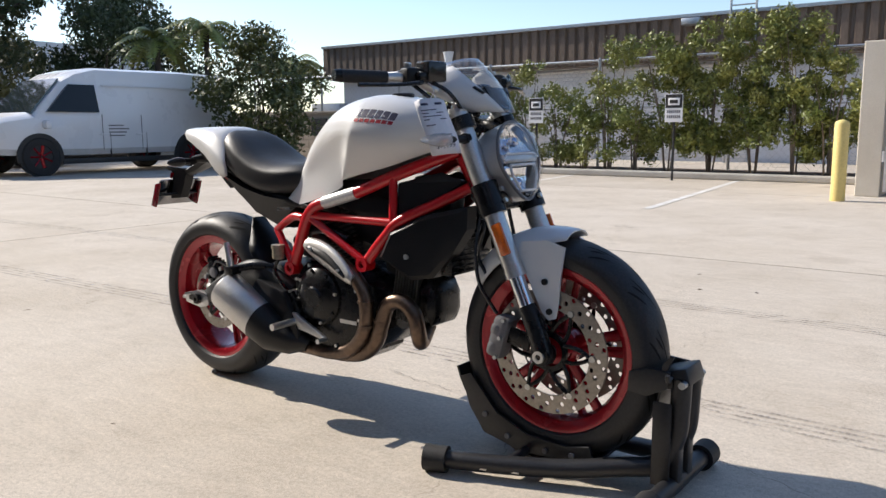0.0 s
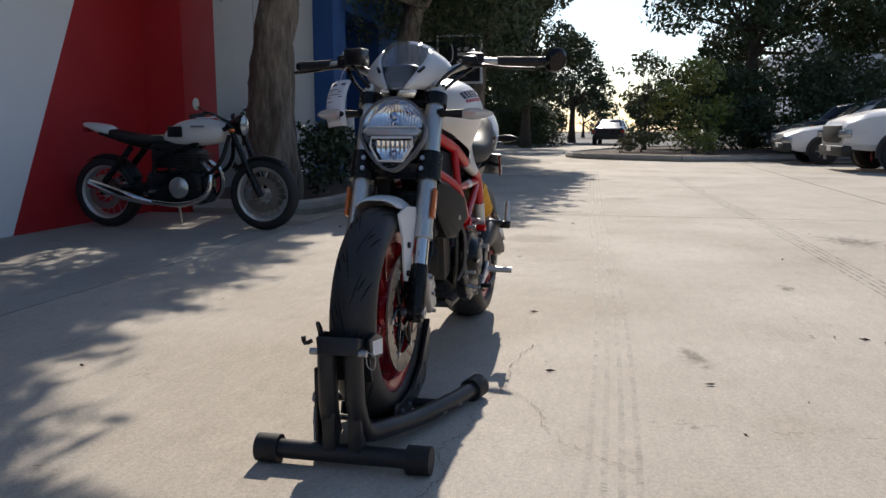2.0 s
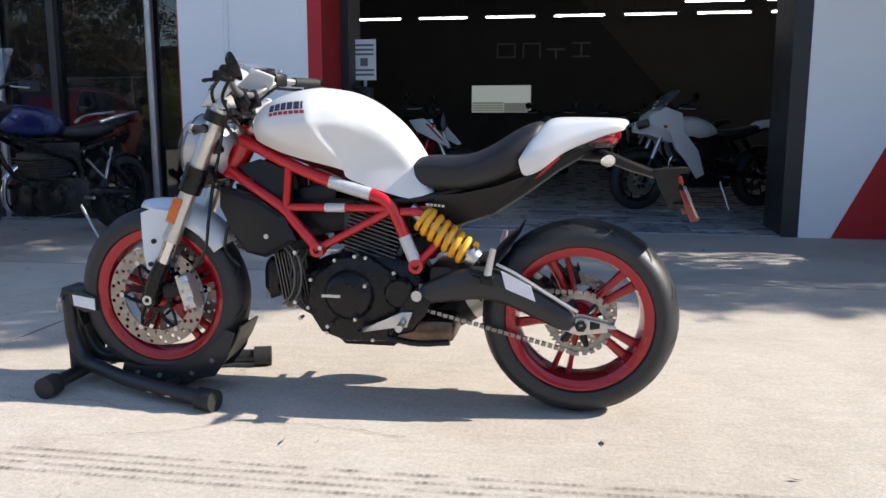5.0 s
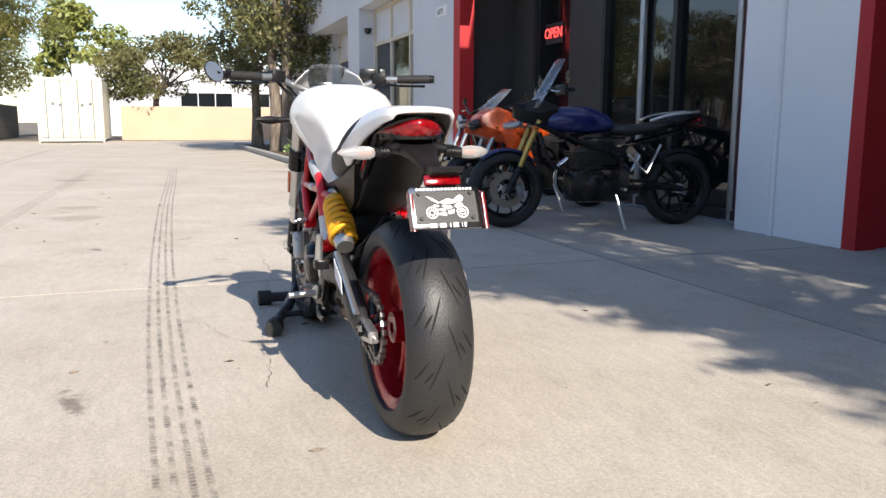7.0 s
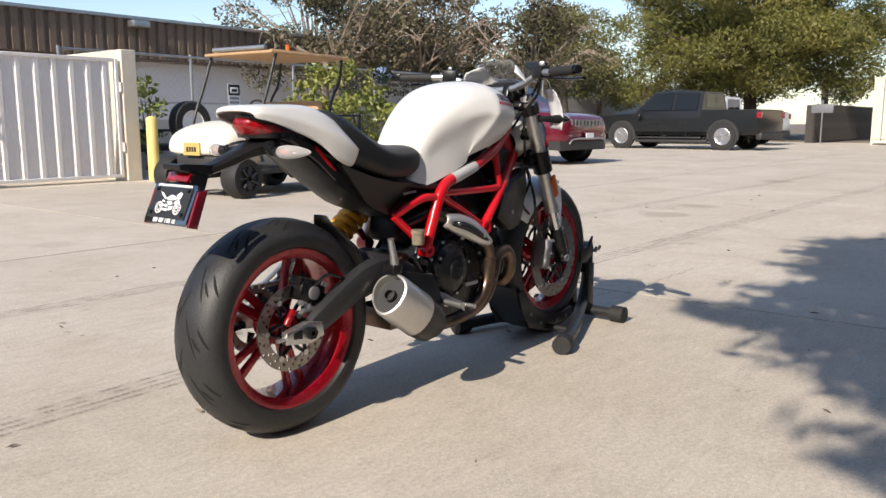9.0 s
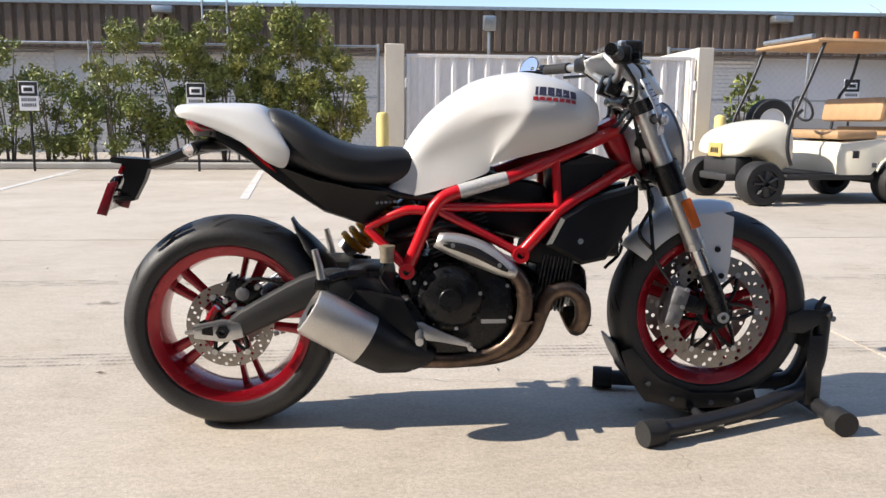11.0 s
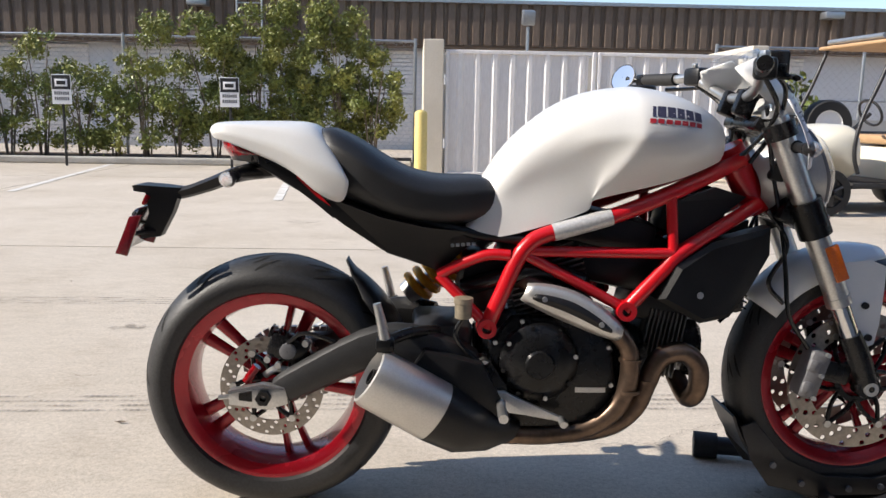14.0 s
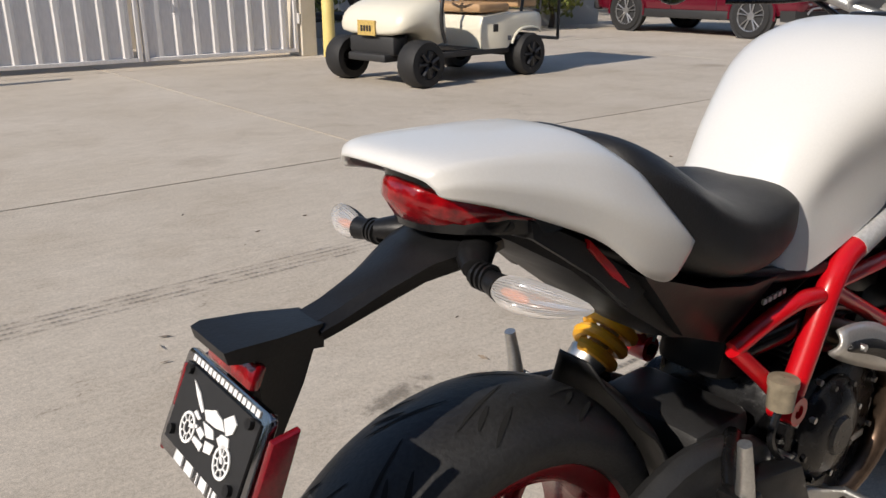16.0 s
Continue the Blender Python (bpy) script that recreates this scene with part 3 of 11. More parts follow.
# ---- south shop ----
FY = -4.10   # face of the shop wall
bm = B()
box(bm, 1.53, 2.22, -4.7, -3.92, 0, 5.5)
box(bm, 2.235, 2.66, -4.7, -3.92, 0, 5.5)
shop_w = structure("wall_south_pier", bm, STUC_W, "white painted wall pier with a joint")
bm = B()
rod(bm, (2.226, -3.905, 0.0), (2.226, -3.905, 5.4), 0.022, seg=10)
part("downpipe", bm, STUC_W, shop_w, "thin white painted pipe")
bm = B()
box(bm, 1.41, 1.53, -4.45, -3.917, 0, 5.5)
structure("wall_south_red_edge", bm, STUC_R, "red painted edge of the shop entrance")
bm = B()
box(bm, 1.34, 1.53, -4.85, -4.45, 0, 3.1)
box(bm, -2.40, -2.27, -4.72, -4.11, 0, 3.1)
box(bm, -2.40, 1.41, -4.72, -4.11, 3.1, 3.25)
structure("door_1", bm, BLACKM, "black frame of the open roll-up shop door")
bm = B()
box(bm, -2.40, 1.41, -4.7, -4.06, 3.25, 5.5)
structure("wall_south_lintel", bm, STUC_W, "white wall over the shop door")


def diagonal_wall():
    """The wall west of the door, white up to a slanting edge and red past it."""
    zt = 5.5
    xw, lean = -2.64, -0.485
    bm = B()
    for y0, y1 in ((-4.7, FY),):
        plate(bm, [(-2.40, 0), (-2.40, zt), (xw + lean * zt, zt), (xw, 0)], y0, y1)
    structure("wall_south_white", bm, STUC_W, "white shop wall with a slanting painted edge")
    bm = B()
    plate(bm, [(xw, 0), (xw + lean * zt, zt), (-5.35, zt), (-5.35, 0)], -4.7, FY)
    structure("wall_south_red", bm, STUC_R, "red painted slanting field of the shop wall")
    bm = B()
    box(bm, -5.30, -4.62, FY, -3.66, 0, 5.5)
    structure("wall_south_red_pier", bm, STUC_R, "red painted wall pier")


diagonal_wall()
# pale wall of the next bay, with upright joints
x = -5.35
while x > -10.0:
    bm = B()
    box(bm, x - 1.19, x - 0.01, -4.9, -4.35, 0, 5.5)
    structure("wall_south_grey", bm, STUC_G, "grey stucco wall panel between upright joints")
    x -= 1.2
bm = B()
box(bm, -10.4, -10.0, -4.9, -4.0, 0, 5.5)
box(bm, -11.5, -10.4, -5.4, -4.3, 0, 5.5)
box(bm, -13.6, -11.5, -6.0, -5.6, 0, 5.5)
box(bm, -16.2, -13.6, -5.4, -4.3, 0, 5.5)
box(bm, -16.2, -10.4, -5.4, -4.28, 3.0, 5.5)
structure("wall_west_blue", bm, BLUE_W, "blue painted neighbouring shop wall with a recessed entrance")
bm = B()
box(bm, -24, -16.2, -8.0, -4.6, 0, 4.5)
structure("wall_west_far", bm, STUC_G, "grey far end of the neighbouring building")
bm = B()
for xa, xb, xp, zt in ((-10.55, -11.35, -10.75, 2.0), (-13.75, -14.5, -14.2, 1.7), (-14.9, -15.5, -15.3, 1.9)):
    plate(bm, [(xa, 0.55), (xp, zt), (xb, 0.55)], -4.30, -4.285)
structure("trim_white_sails", bm, SIGN_W, "white painted sail shapes on the blue wall")
# roof and hidden back of the shop block
bm = B()
box(bm, -24, 30, -20, -4.75, 5.5, 5.7)
structure("roof_south", bm, STUC_G, "flat roof of the shop building")

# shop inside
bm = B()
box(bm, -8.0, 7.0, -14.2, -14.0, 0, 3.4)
structure("wall_shop_back", bm, DARK, "near-black back wall of the shop")
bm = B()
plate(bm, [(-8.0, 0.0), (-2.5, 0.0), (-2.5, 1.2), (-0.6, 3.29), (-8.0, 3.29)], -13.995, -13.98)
structure("wall_shop_back_band", bm, PUTTY, "grey-brown slanting field of the shop's back wall")
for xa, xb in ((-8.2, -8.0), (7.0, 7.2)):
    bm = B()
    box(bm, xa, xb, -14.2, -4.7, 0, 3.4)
    structure("wall_shop_side", bm, DARK, "near-black side wall inside the shop")
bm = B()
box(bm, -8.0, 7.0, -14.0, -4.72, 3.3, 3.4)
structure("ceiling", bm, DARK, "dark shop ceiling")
bm = B()
box(bm, -8.0, 7.0, -14.0, -4.12, -0.05, 0.012)
shop_floor = structure("floor", bm, FLOORIN, "grey glossy tiled shop floor")
for i in range(-4, 3):
    for j in range(6):
        if (i + j) % 2 == 0:
            bm = B()
            box(bm, i * 0.47 - 0.2, i * 0.47 + 0.26, -4.75 - j * 0.47, -4.29 - j * 0.47, 0.0125, 0.0165)
            part("tile", bm, TILEW, shop_floor, smooth=None)
for r, (ly, lx) in enumerate(((-12.0, -5.86), (-10.55, -5.48))):
    for i in range(9 if r == 0 else 3):
        x0 = lx + i * 1.20
        t = thing("ceiling_light", "lit white fluorescent tube under the dark ceiling", "ceiling light", group="shop ceiling lights")
        part("lamp_tube", rod(B(), (x0, ly, 2.70), (x0 + 0.86, ly, 2.70), 0.016, seg=8), TUBE_L, t)
        part("housing", box(B(), x0 - 0.04, x0 + 0.90, ly - 0.05, ly + 0.05, 2.725, 2.78), BLACKM, t, smooth=None)
        for dx in (0.15, 0.70):
            part("hanger", rod(B(), (x0 + dx, ly, 2.77), (x0 + dx, ly, 3.31), 0.008, seg=6), BLACKM, t)

# shop front east of the pier: dark frames and glass
bm = B()
for x in (2.68, 4.05, 5.40, 6.15, 7.15):
    box(bm, x - 0.035, x + 0.035, -4.35, -4.22, 0, 3.2)
box(bm, 2.66, 7.2, -4.36, -4.21, 0, 0.10)
box(bm, 2.66, 7.2, -4.36, -4.21, 3.2, 3.35)
box(bm, 5.40, 6.15, -4.355, -4.215, 0, 3.2)
win1 = structure("window_1", bm, BLACKM, "dark-framed shop front window")
for x0, x1 in ((2.715, 4.015), (4.085, 5.365), (6.185, 7.115)):
    bm = B()
    box(bm, x0, x1, -4.30, -4.288, 0.1, 3.2)
    p = part("pane", bm, GLASSW, win1, "dark reflecting glass", smooth=None)
    p.visible_shadow = False
# pale rods built in place of a reflection in the shop glass
bm = B()
for x in (3.10, 4.62):
    rod(bm, (x, -4.24, 0), (x, -4.24, 3.2), 0.04, seg=10)
part("mullion_pipe", bm, GALV, win1, "pale upright rod standing in for a reflection in the glass")
bm = B()
box(bm, 2.66, 2.672, -4.20, -3.925, 0, 5.5)
structure("trim_red_reveal", bm, STUC_R, "thin red painted reveal of the white pier")
bm = B()
box(bm, 2.66, 7.2, -4.7, -4.1, 3.35, 5.5)
structure("wall_south_east_lintel", bm, STUC_W, "white wall over the shop windows")
bm = B()
box(bm, 7.80, 8.05, -3.60, -3.39, 0, 5.5)
box(bm, 7.2, 7.80, -3.60, -3.45, 2.62, 5.5)
structure("wall_east_red_edge", bm, STUC_R, "red painted frame beside the shop entrance")
bm = B()
box(bm, 7.2, 8.05, -4.7, -4.25, 0, 5.5)
box(bm, 7.90, 8.05, -4.25, -3.60, 0, 5.5)
structure("wall_east_recess", bm, DARK, "dark recess beside the shop entrance")
# white building to the east
bm = B()
box(bm, 8.05, 24.0, -5.2, -3.40, 3.15, 5.5)
structure("wall_east_white", bm, BLDG_W, "white stucco upper wall over deep window bays")
for x0, x1, y1 in ((8.05, 9.95, -3.40), (13.6, 14.6, -3.40), (18.6, 19.4, -3.9), (23.2, 24.0, -3.40)):
    bm = B()
    box(bm, x0, x1, -4.7, y1, 0.42, 3.15)
    structure("wall_east_pier", bm, BLDG_W, "white stucco pier between window bays")
    bm = B()
    box(bm, x0 - 0.002, x1 + 0.002, -4.72, y1 + 0.012, 0, 0.42)
    structure("wall_east_base", bm, STUC_G, "grey painted base of the white pier")
for k, (x0, x1, y) in enumerate(((9.95, 13.6, -3.78), (14.6, 18.6, -4.15), (19.4, 23.2, -4.15))):
    w = None
    bm = B()
    n = 3
    for i in range(n + 1):
        xx = x0 + (x1 - x0) * i / n
        box(bm, xx - 0.04, xx + 0.04, y - 0.06, y + 0.06, 0.06, 3.15)
    for z in (0.10, 0.66, 2.45, 3.11):
        box(bm, x0, x1, y - 0.055, y + 0.055, z - 0.035, z + 0.035)
    w = structure("window_%d" % (k + 2), bm, PILAST, "window band with beige frames")
    for i in range(n):
        bm = B()
        xa, xb = x0 + (x1 - x0) * i / n, x0 + (x1 - x0) * (i + 1) / n
        box(bm, xa + 0.04, xb - 0.04, y - 0.01, y + 0.01, 0.13, 2.42)
        part("pane", bm, GLASSW, w, smooth=None)
        part("spandrel", box(B(), xa + 0.04, xb - 0.04, y - 0.02, y + 0.02, 2.485, 3.08), BLDG_W, w, "pale panel over the glass", smooth=None)
    bm = B()
    box(bm, x0, x1, y - 0.42, y - 0.38, 0.05, 2.6)
    part("blind", bm, STUC_G, w, "pale window blind", smooth=None)

# ---- planters and kerbs ----
bm = B()
box(bm, -9.4, -4.78, -4.35, -2.42, 0, 0.10)
structure("planter_soil", bm, SOIL, "dark mulch bed in front of the shop wall")
bm = B()
tube(bm, [(-9.5, -2.36, 0.06), (-7.0, -2.30, 0.06), (-4.95, -2.36, 0.06), (-4.70, -2.7, 0.06), (-4.66, -3.6, 0.06)], 0.085, seg=8)
structure("kerb_south", bm, KERB, "worn concrete kerb round the planter")
bm = B()
box(bm, 8.9, 26, -3.42, -2.12, 0, 0.09)
structure("planter_soil_east", bm, SOIL, "mulch bed with agaves by the white building")
bm = B()
box(bm, 8.8, 26, -2.12, -1.98, 0, 0.13, 0.03)
box(bm, 8.8, 8.93, -3.40, -2.12, 0, 0.13, 0.03)
structure("kerb_east", bm, KERB, "concrete kerb of the east planter")
bm = B()
box(bm, -10.4, -0.45, 12.0, 13.6, 0, 0.09)
structure("planter_soil_north", bm, SOIL, "mulch strip under the hedge")
bm = B()
box(bm, -10.4, -0.45, 11.86, 12.0, 0, 0.12, 0.03)
structure("kerb_north", bm, KERB, "concrete kerb along the hedge")
# street island to the west
bm = B()
pts = smooth_path([(-19.0, 2.3, 0.07), (-21.5, -0.6, 0.07), (-26, -0.4, 0.07), (-34, 3.0, 0.07), (-36, 10, 0.07), (-30, 13.5, 0.07), (-22, 11, 0.07), (-19.0, 2.3, 0.07)], 6)
tube(bm, pts, 0.09, seg=6, n=1)
structure("kerb_island", bm, KERB, "rounded kerb of the planted street island")
bm = B()
f = bm.faces.new([bm.verts.new((p.x, p.y, 0.1)) for p in pts[:-1]])
structure("island_soil", bm, SOIL, "planted street island")

# ---- north side ----
bm = B()
box(bm, -18.4, 22.0, 19.0, 30.0, 0, 2.75)
nb = structure("wall_north_building", bm, BLDG_W, "long low industrial building with a white wall")
bm = B()
n = int((22.4 + 18.8) / 0.30)
vs = []
for i in range(n + 1):
    x = -18.8 + i * 0.30
    for dx, y in ((0, 18.45), (0.16, 18.45), (0.20, 18.52), (0.26, 18.52)):
        vs.append((x + dx, y))
lo = [bm.verts.new((x, y, 2.62)) for x, y in vs]
hi = [bm.verts.new((x, y, 3.62)) for x, y in vs]
for i in range(len(vs) - 1):
    bm.faces.new((lo[i], lo[i + 1], hi[i + 1], hi[i]))
part("fascia", bm, BROWN, nb, "brown ribbed metal fascia", smooth=None)
bm = B()
box(bm, -18.85, 22.75, 18.38, 30.2, 3.62, 3.70)
part("roof", bm, GALV, nb, "grey metal roof edge", smooth=None)
bm = B()
box(bm, -18.84, -18.76, 18.46, 30.2, 2.62, 3.62)
box(bm, 22.4, 22.6, 18.46, 30.2, 2.62, 3.62)
box(bm, -18.8, 22.4, 18.53, 19.0, 2.56, 2.62)
part("soffit", bm, BROWN, nb, smooth=None)
for x0, x1 in ((-11.6, -8.6), (-8.0, -4.4), (6.8, 9.6), (-2.0, 0.6)):
    bm = B()
    k = 0
    z = 0.0
    while z < 2.5:
        box(bm, x0, x1, 18.94, 18.99, z, z + 0.085)
        z += 0.10
    part("roller_door", bm, GATE_W, nb, "white ribbed roller door", smooth=None)
for x, z in ((-5.66, 3.50), (9.9, 3.50)):
    bm = B()
    box(bm, x - 0.24, x + 0.24, 18.10, 18.45, z - 0.10, z + 0.07, 0.02)
    wl = thing("wall_light", "grey box floodlight under the roof edge", "wall light", group="roof edge floodlights")
    part("housing", bm, GALV, wl)
bm = B()
for x in (-4.75, -4.15):
    rod(bm, (x, 18.35, 0.0), (x, 18.35, 4.3), 0.03, seg=8)
for z in (2.9, 3.2, 3.5, 3.8, 4.1):
    rod(bm, (-4.75, 18.35, z), (-4.15, 18.35, z), 0.018, seg=8)
lad = thing("roof_ladder", "pale steel ladder hung on the roof edge", "ladder")
part("rails", bm, GALV, lad)
# tan block wall with its blocks
cmu = structure("wall_north_block", box(B(), -24.0, -10.05, 12.75, 12.93, 0, 1.27), CMU, "low tan concrete block wall")
me = mesh_of("block", box(B(), -0.194, 0.194, -0.012, 0.012, -0.094, 0.094, 0.006, 1), CMU)
for r in range(6):
    for i in range(24):
        ob = new("block", me)
        ob.parent = cmu
        ob.location = (-10.26 - i * 0.40 - (0.2 if r % 2 else 0), 12.745, 0.105 + r * 0.20)
bm = B()
box(bm, -24.0, -10.0, 12.70, 12.98, 1.27, 1.34, 0.01)
part("coping", bm, CMU, cmu)
bm = B()
box(bm, -13.5, -12.95, 12.68, 12.725, 0.72, 1.15)
part("notice_board", bm, SIGN_K, cmu, "small black board", smooth=None)
bm = B()
box(bm, -12.85, -12.5, 12.68, 12.725, 0.78, 1.18)
part("notice", bm, mat("green_sign", (0.05, 0.20, 0.10), 0.5), cmu, "green notice", smooth=None)
# low grey wall east of the gate, behind the cart
bm = B()
box(bm, 6.2, 14.0, 12.6, 12.8, 0, 0.95)
structure("wall_north_low", bm, STUC_G, "low grey retaining wall behind the cart")


def chain_fence(x0, x1, y, top, name="chain_link_fence"):
    f = thing(name, "galvanised chain-link fence with a top rail", "fence")
    bm = B()
    rod(bm, (x0, y, top), (x1, y, top), 0.024, seg=8)
    part("top_rail", bm, GALV, f)
    bm = B()
    rod(bm, (x0, y, 1.30), (x1, y, 1.30), 0.018, seg=8)
    part("mid_rail", bm, GALV, f)
    k = int((x1 - x0) / 2.6)
    for i in range(k + 1):
        x = x0 + (x1 - x0) * i / k
        part("post", rod(B(), (x, y, 0), (x, y, top + 0.05), 0.03, seg=8), GALV, f)
    bm = B()
    step, h = 0.14, top
    a = 0
    m = int((x1 - x0 + h) / step)
    for s in (1, -1):
        for i in range(m):
            xs = x0 - (h if s > 0 else 0) + i * step
            xe = xs + s * h
            za, zb = 0.0, h
            if s > 0:
                if xs < x0:
                    za += x0 - xs
                    xs = x0
                if xe > x1:
                    zb -= xe - x1
                    xe = x1
            else:
                if xs > x1:
                    za += xs - x1
                    xs = x1
                if xe < x0:
                    zb -= x0 - xe
                    xe = x0
            if zb > za + 0.05:
                d = 0.0022
                quad(bm, (xs - d, y, za), (xs + d, y, za), (xe + d, y, zb), (xe - d, y, zb))
    part("mesh", bm, GALV, f, "diamond wire mesh", smooth=None)
    return f


chain_fence(-16.5, -0.4, 13.4, 2.25)
chain_fence(5.2, 22.0, 13.2, 2.25)

# ---- gated enclosure ----
bm = B()
box(bm, -0.27, 0.02, 9.72, 12.6, 0, 1.98, 0.012)
box(bm, 4.44, 4.68, 9.72, 12.6, 0, 1.98, 0.012)
box(bm, 0.02, 4.44, 12.4, 12.6, 0, 1.95)
structure("wall_enclosure", bm, PILAST, "cream stucco walls of the bin enclosure")


def gate_leaf(x0, x1):
    g = thing("metal_gate", "white corrugated steel enclosure gate, closed", "gate", group="enclosure gates")
    bm = B()
    pts = []
    x = x0 + 0.05
    while x < x1 - 0.05:
        for dx, y in ((0, 9.800), (0.10, 9.800), (0.135, 9.765), (0.185, 9.765), (0.22, 9.800)):
            if x + dx < x1 - 0.04:
                pts.append((x + dx, y))
        x += 0.25
    lo = [bm.verts.new((p, q, 0.10)) for p, q in pts]
    hi = [bm.verts.new((p, q, 1.80)) for p, q in pts]
    for i in range(len(pts) - 1):
        if pts[i + 1][0] - pts[i][0] > 0.001:
            bm.faces.new((lo[i], lo[i + 1], hi[i + 1], hi[i]))
    part("sheet", bm, GATE_W, g, "corrugated white sheet", smooth=None)
    for n, b in (("post", (x0, x0 + 0.05, 9.75, 9.82, 0.06, 1.84)), ("post", (x1 - 0.05, x1, 9.75, 9.82, 0.06, 1.84)),
                 ("top_rail", (x0 + 0.05, x1 - 0.05, 9.755, 9.815, 1.79, 1.84)), ("bottom_rail", (x0 + 0.05, x1 - 0.05, 9.755, 9.815, 0.06, 0.11))):
        part(n, box(B(), *b, 0.006, 1), GATE_W, g)
    for z in (0.45, 1.35):
        xx = x0 - 0.015 if x0 < 1 else x1 + 0.015
        part("hinge", rod(B(), (xx, 9.74, z), (xx, 9.74, z + 0.14), 0.02, seg=8), GATE_W, g)
    return g


gate_leaf(0.05, 2.20)
gl = gate_leaf(2.23, 4.40)
bm = B()
rod(bm, (1.99, 9.735, 1.14), (2.39, 9.735, 1.14), 0.012, seg=8)
rod(bm, (2.17, 9.73, 1.16), (2.17, 9.73, 1.02), 0.010, seg=8)
part("latch", bm, BARK_D, gl, "rusty sliding latch")
part("padlock", box(B(), 2.17, 2.225, 9.70, 9.735, 0.98, 1.05, 0.006), mat("brass", (0.5, 0.36, 0.14), 0.4, 0.8), gl, "brass padlock")


def bollard(x, y, h, r, material, label, group):
    b = thing("bollard", label, "bollard", (x, y, 0), group=group)
    bm = B()
    lathe(bm, [(0.001, 0), (r, 0), (r, h - r * 0.5), (r * 0.85, h - r * 0.2), (r * 0.5, h), (0.001, h + 0.01)], axis="z", seg=20, closed=False)
    part("post", bm, material, b)
    return b


bollard(-0.30, 8.85, 0.98, 0.085, YEL, "pale yellow painted steel bollard beside the gate", "gate bollards")
bollard(4.72, 9.45, 0.98, 0.085, YEL, "pale yellow painted steel bollard beside the gate", "gate bollards")
WHITE_B = mat("white_bollard_paint", (0.62, 0.62, 0.62), 0.6, 0, (0.5, 0.5, 0.49), 4, 0.6, 60, 0.08, 0.1)
for x, y in ((-9.57, -3.1), (-10.6, -3.15), (-11.5, -3.1), (-8.4, -3.2)):
    bollard(x, y, 1.12, 0.075, WHITE_B, "white painted bollard in front of the blue shop", "shop bollards")

# ---- motorcycle materials ----
WHITE = mat("pearl_white_paint", (0.72, 0.715, 0.70), 0.30, 0, (0.70, 0.695, 0.68), 3, 0.5, 300, 0.015, 0.03, coat=0.25, rough_var=0.05)
FENDW = mat("fender_white_paint", (0.72, 0.74, 0.76), 0.30, 0, (0.70, 0.72, 0.74), 3, 0.5, 300, 0.015, 0.02, coat=0.2, rough_var=0.05)
REDF = mat("red_frame_paint", (0.55, 0.004, 0.010), 0.30, 0, (0.48, 0.006, 0.012), 9, 0.5, 200, 0.05, 0.04, coat=0.4, rough_var=0.06)
REDW = mat("red_wheel_enamel", (0.36, 0.004, 0.014), 0.26, 0.35, (0.29, 0.003, 0.011), 9, 0.5, 220, 0.06, 0.04, coat=0.5, rough_var=0.06)
RUBBER = mat("tyre_rubber", (0.013, 0.013, 0.014), 0.68, 0, (0.022, 0.021, 0.020), 14, 0.7, 150, 0.25, 0.3)
RUBBERW = mat("worn_tread_rubber", (0.017, 0.017, 0.019), 0.50, 0, (0.028, 0.028, 0.028), 9, 0.8, 180, 0.25, 0.35)
GROOVE = mat("dark_groove_strip", (0.006, 0.006, 0.006), 0.9, 0, (0.008, 0.008, 0.008), 10, 0.5, 60, 0.1, 0.1)
BLKPL = mat("black_plastic", (0.008, 0.008, 0.009), 0.42, 0, (0.013, 0.013, 0.014), 18, 0.6, 260, 0.2, 0.12, spec=0.32)
BLKGL = mat("gloss_black_plastic", (0.010, 0.010, 0.011), 0.22, 0, (0.014, 0.014, 0.015), 12, 0.5, 200, 0.1, 0.04)
BLKEN = mat("black_engine_paint", (0.006, 0.006, 0.007), 0.27, 0.0, (0.010, 0.010, 0.010), 22, 0.7, 160, 0.3, 0.12, spec=0.30)
SEATM = mat("black_seat_vinyl", (0.012, 0.012, 0.013), 0.52, 0, (0.019, 0.019, 0.020), 20, 0.5, 420, 0.25, 0.35, 0.0012)
ALU = mat("brushed_aluminium", (0.58, 0.58, 0.57), 0.34, 0.9, (0.48, 0.48, 0.47), 20, 0.5, 220, 0.1, 0.08)
SATIN = mat("satin_silver_can", (0.62, 0.61, 0.59), 0.42, 0.75, (0.54, 0.53, 0.51), 12, 0.5, 240, 0.06, 0.06)
CHROME = mat("chrome_tube", (0.72, 0.72, 0.73), 0.12, 1.0, (0.64, 0.64, 0.65), 12, 0.4, 200, 0.04, 0.02, rough_var=0.05)
BUCKET = mat("grey_headlight_shell", (0.52, 0.52, 0.52), 0.32, 0.35, (0.47, 0.47, 0.47), 8, 0.5, 200, 0.05, 0.04)
GREYPL = mat("grey_plastic", (0.16, 0.16, 0.17), 0.5, 0, (0.12, 0.12, 0.13), 14, 0.5, 200, 0.1, 0.1)
# paler than FINS: the grey of lit fin edges is put into the colour
FINL = mat("cast_fin_alloy", (0.13, 0.125, 0.12), 0.4, 0.6, (0.09, 0.086, 0.082), 20, 0.6, 120, 0.15, 0.1)
FINS = mat("dark_finned_alloy", (0.05, 0.048, 0.045), 0.42, 0.5, (0.03, 0.028, 0.026), 20, 0.6, 120, 0.15, 0.1)
SWING = mat("dark_grey_swingarm", (0.022, 0.022, 0.023), 0.45, 0.1, (0.032, 0.032, 0.033), 18, 0.6, 240, 0.15, 0.15)
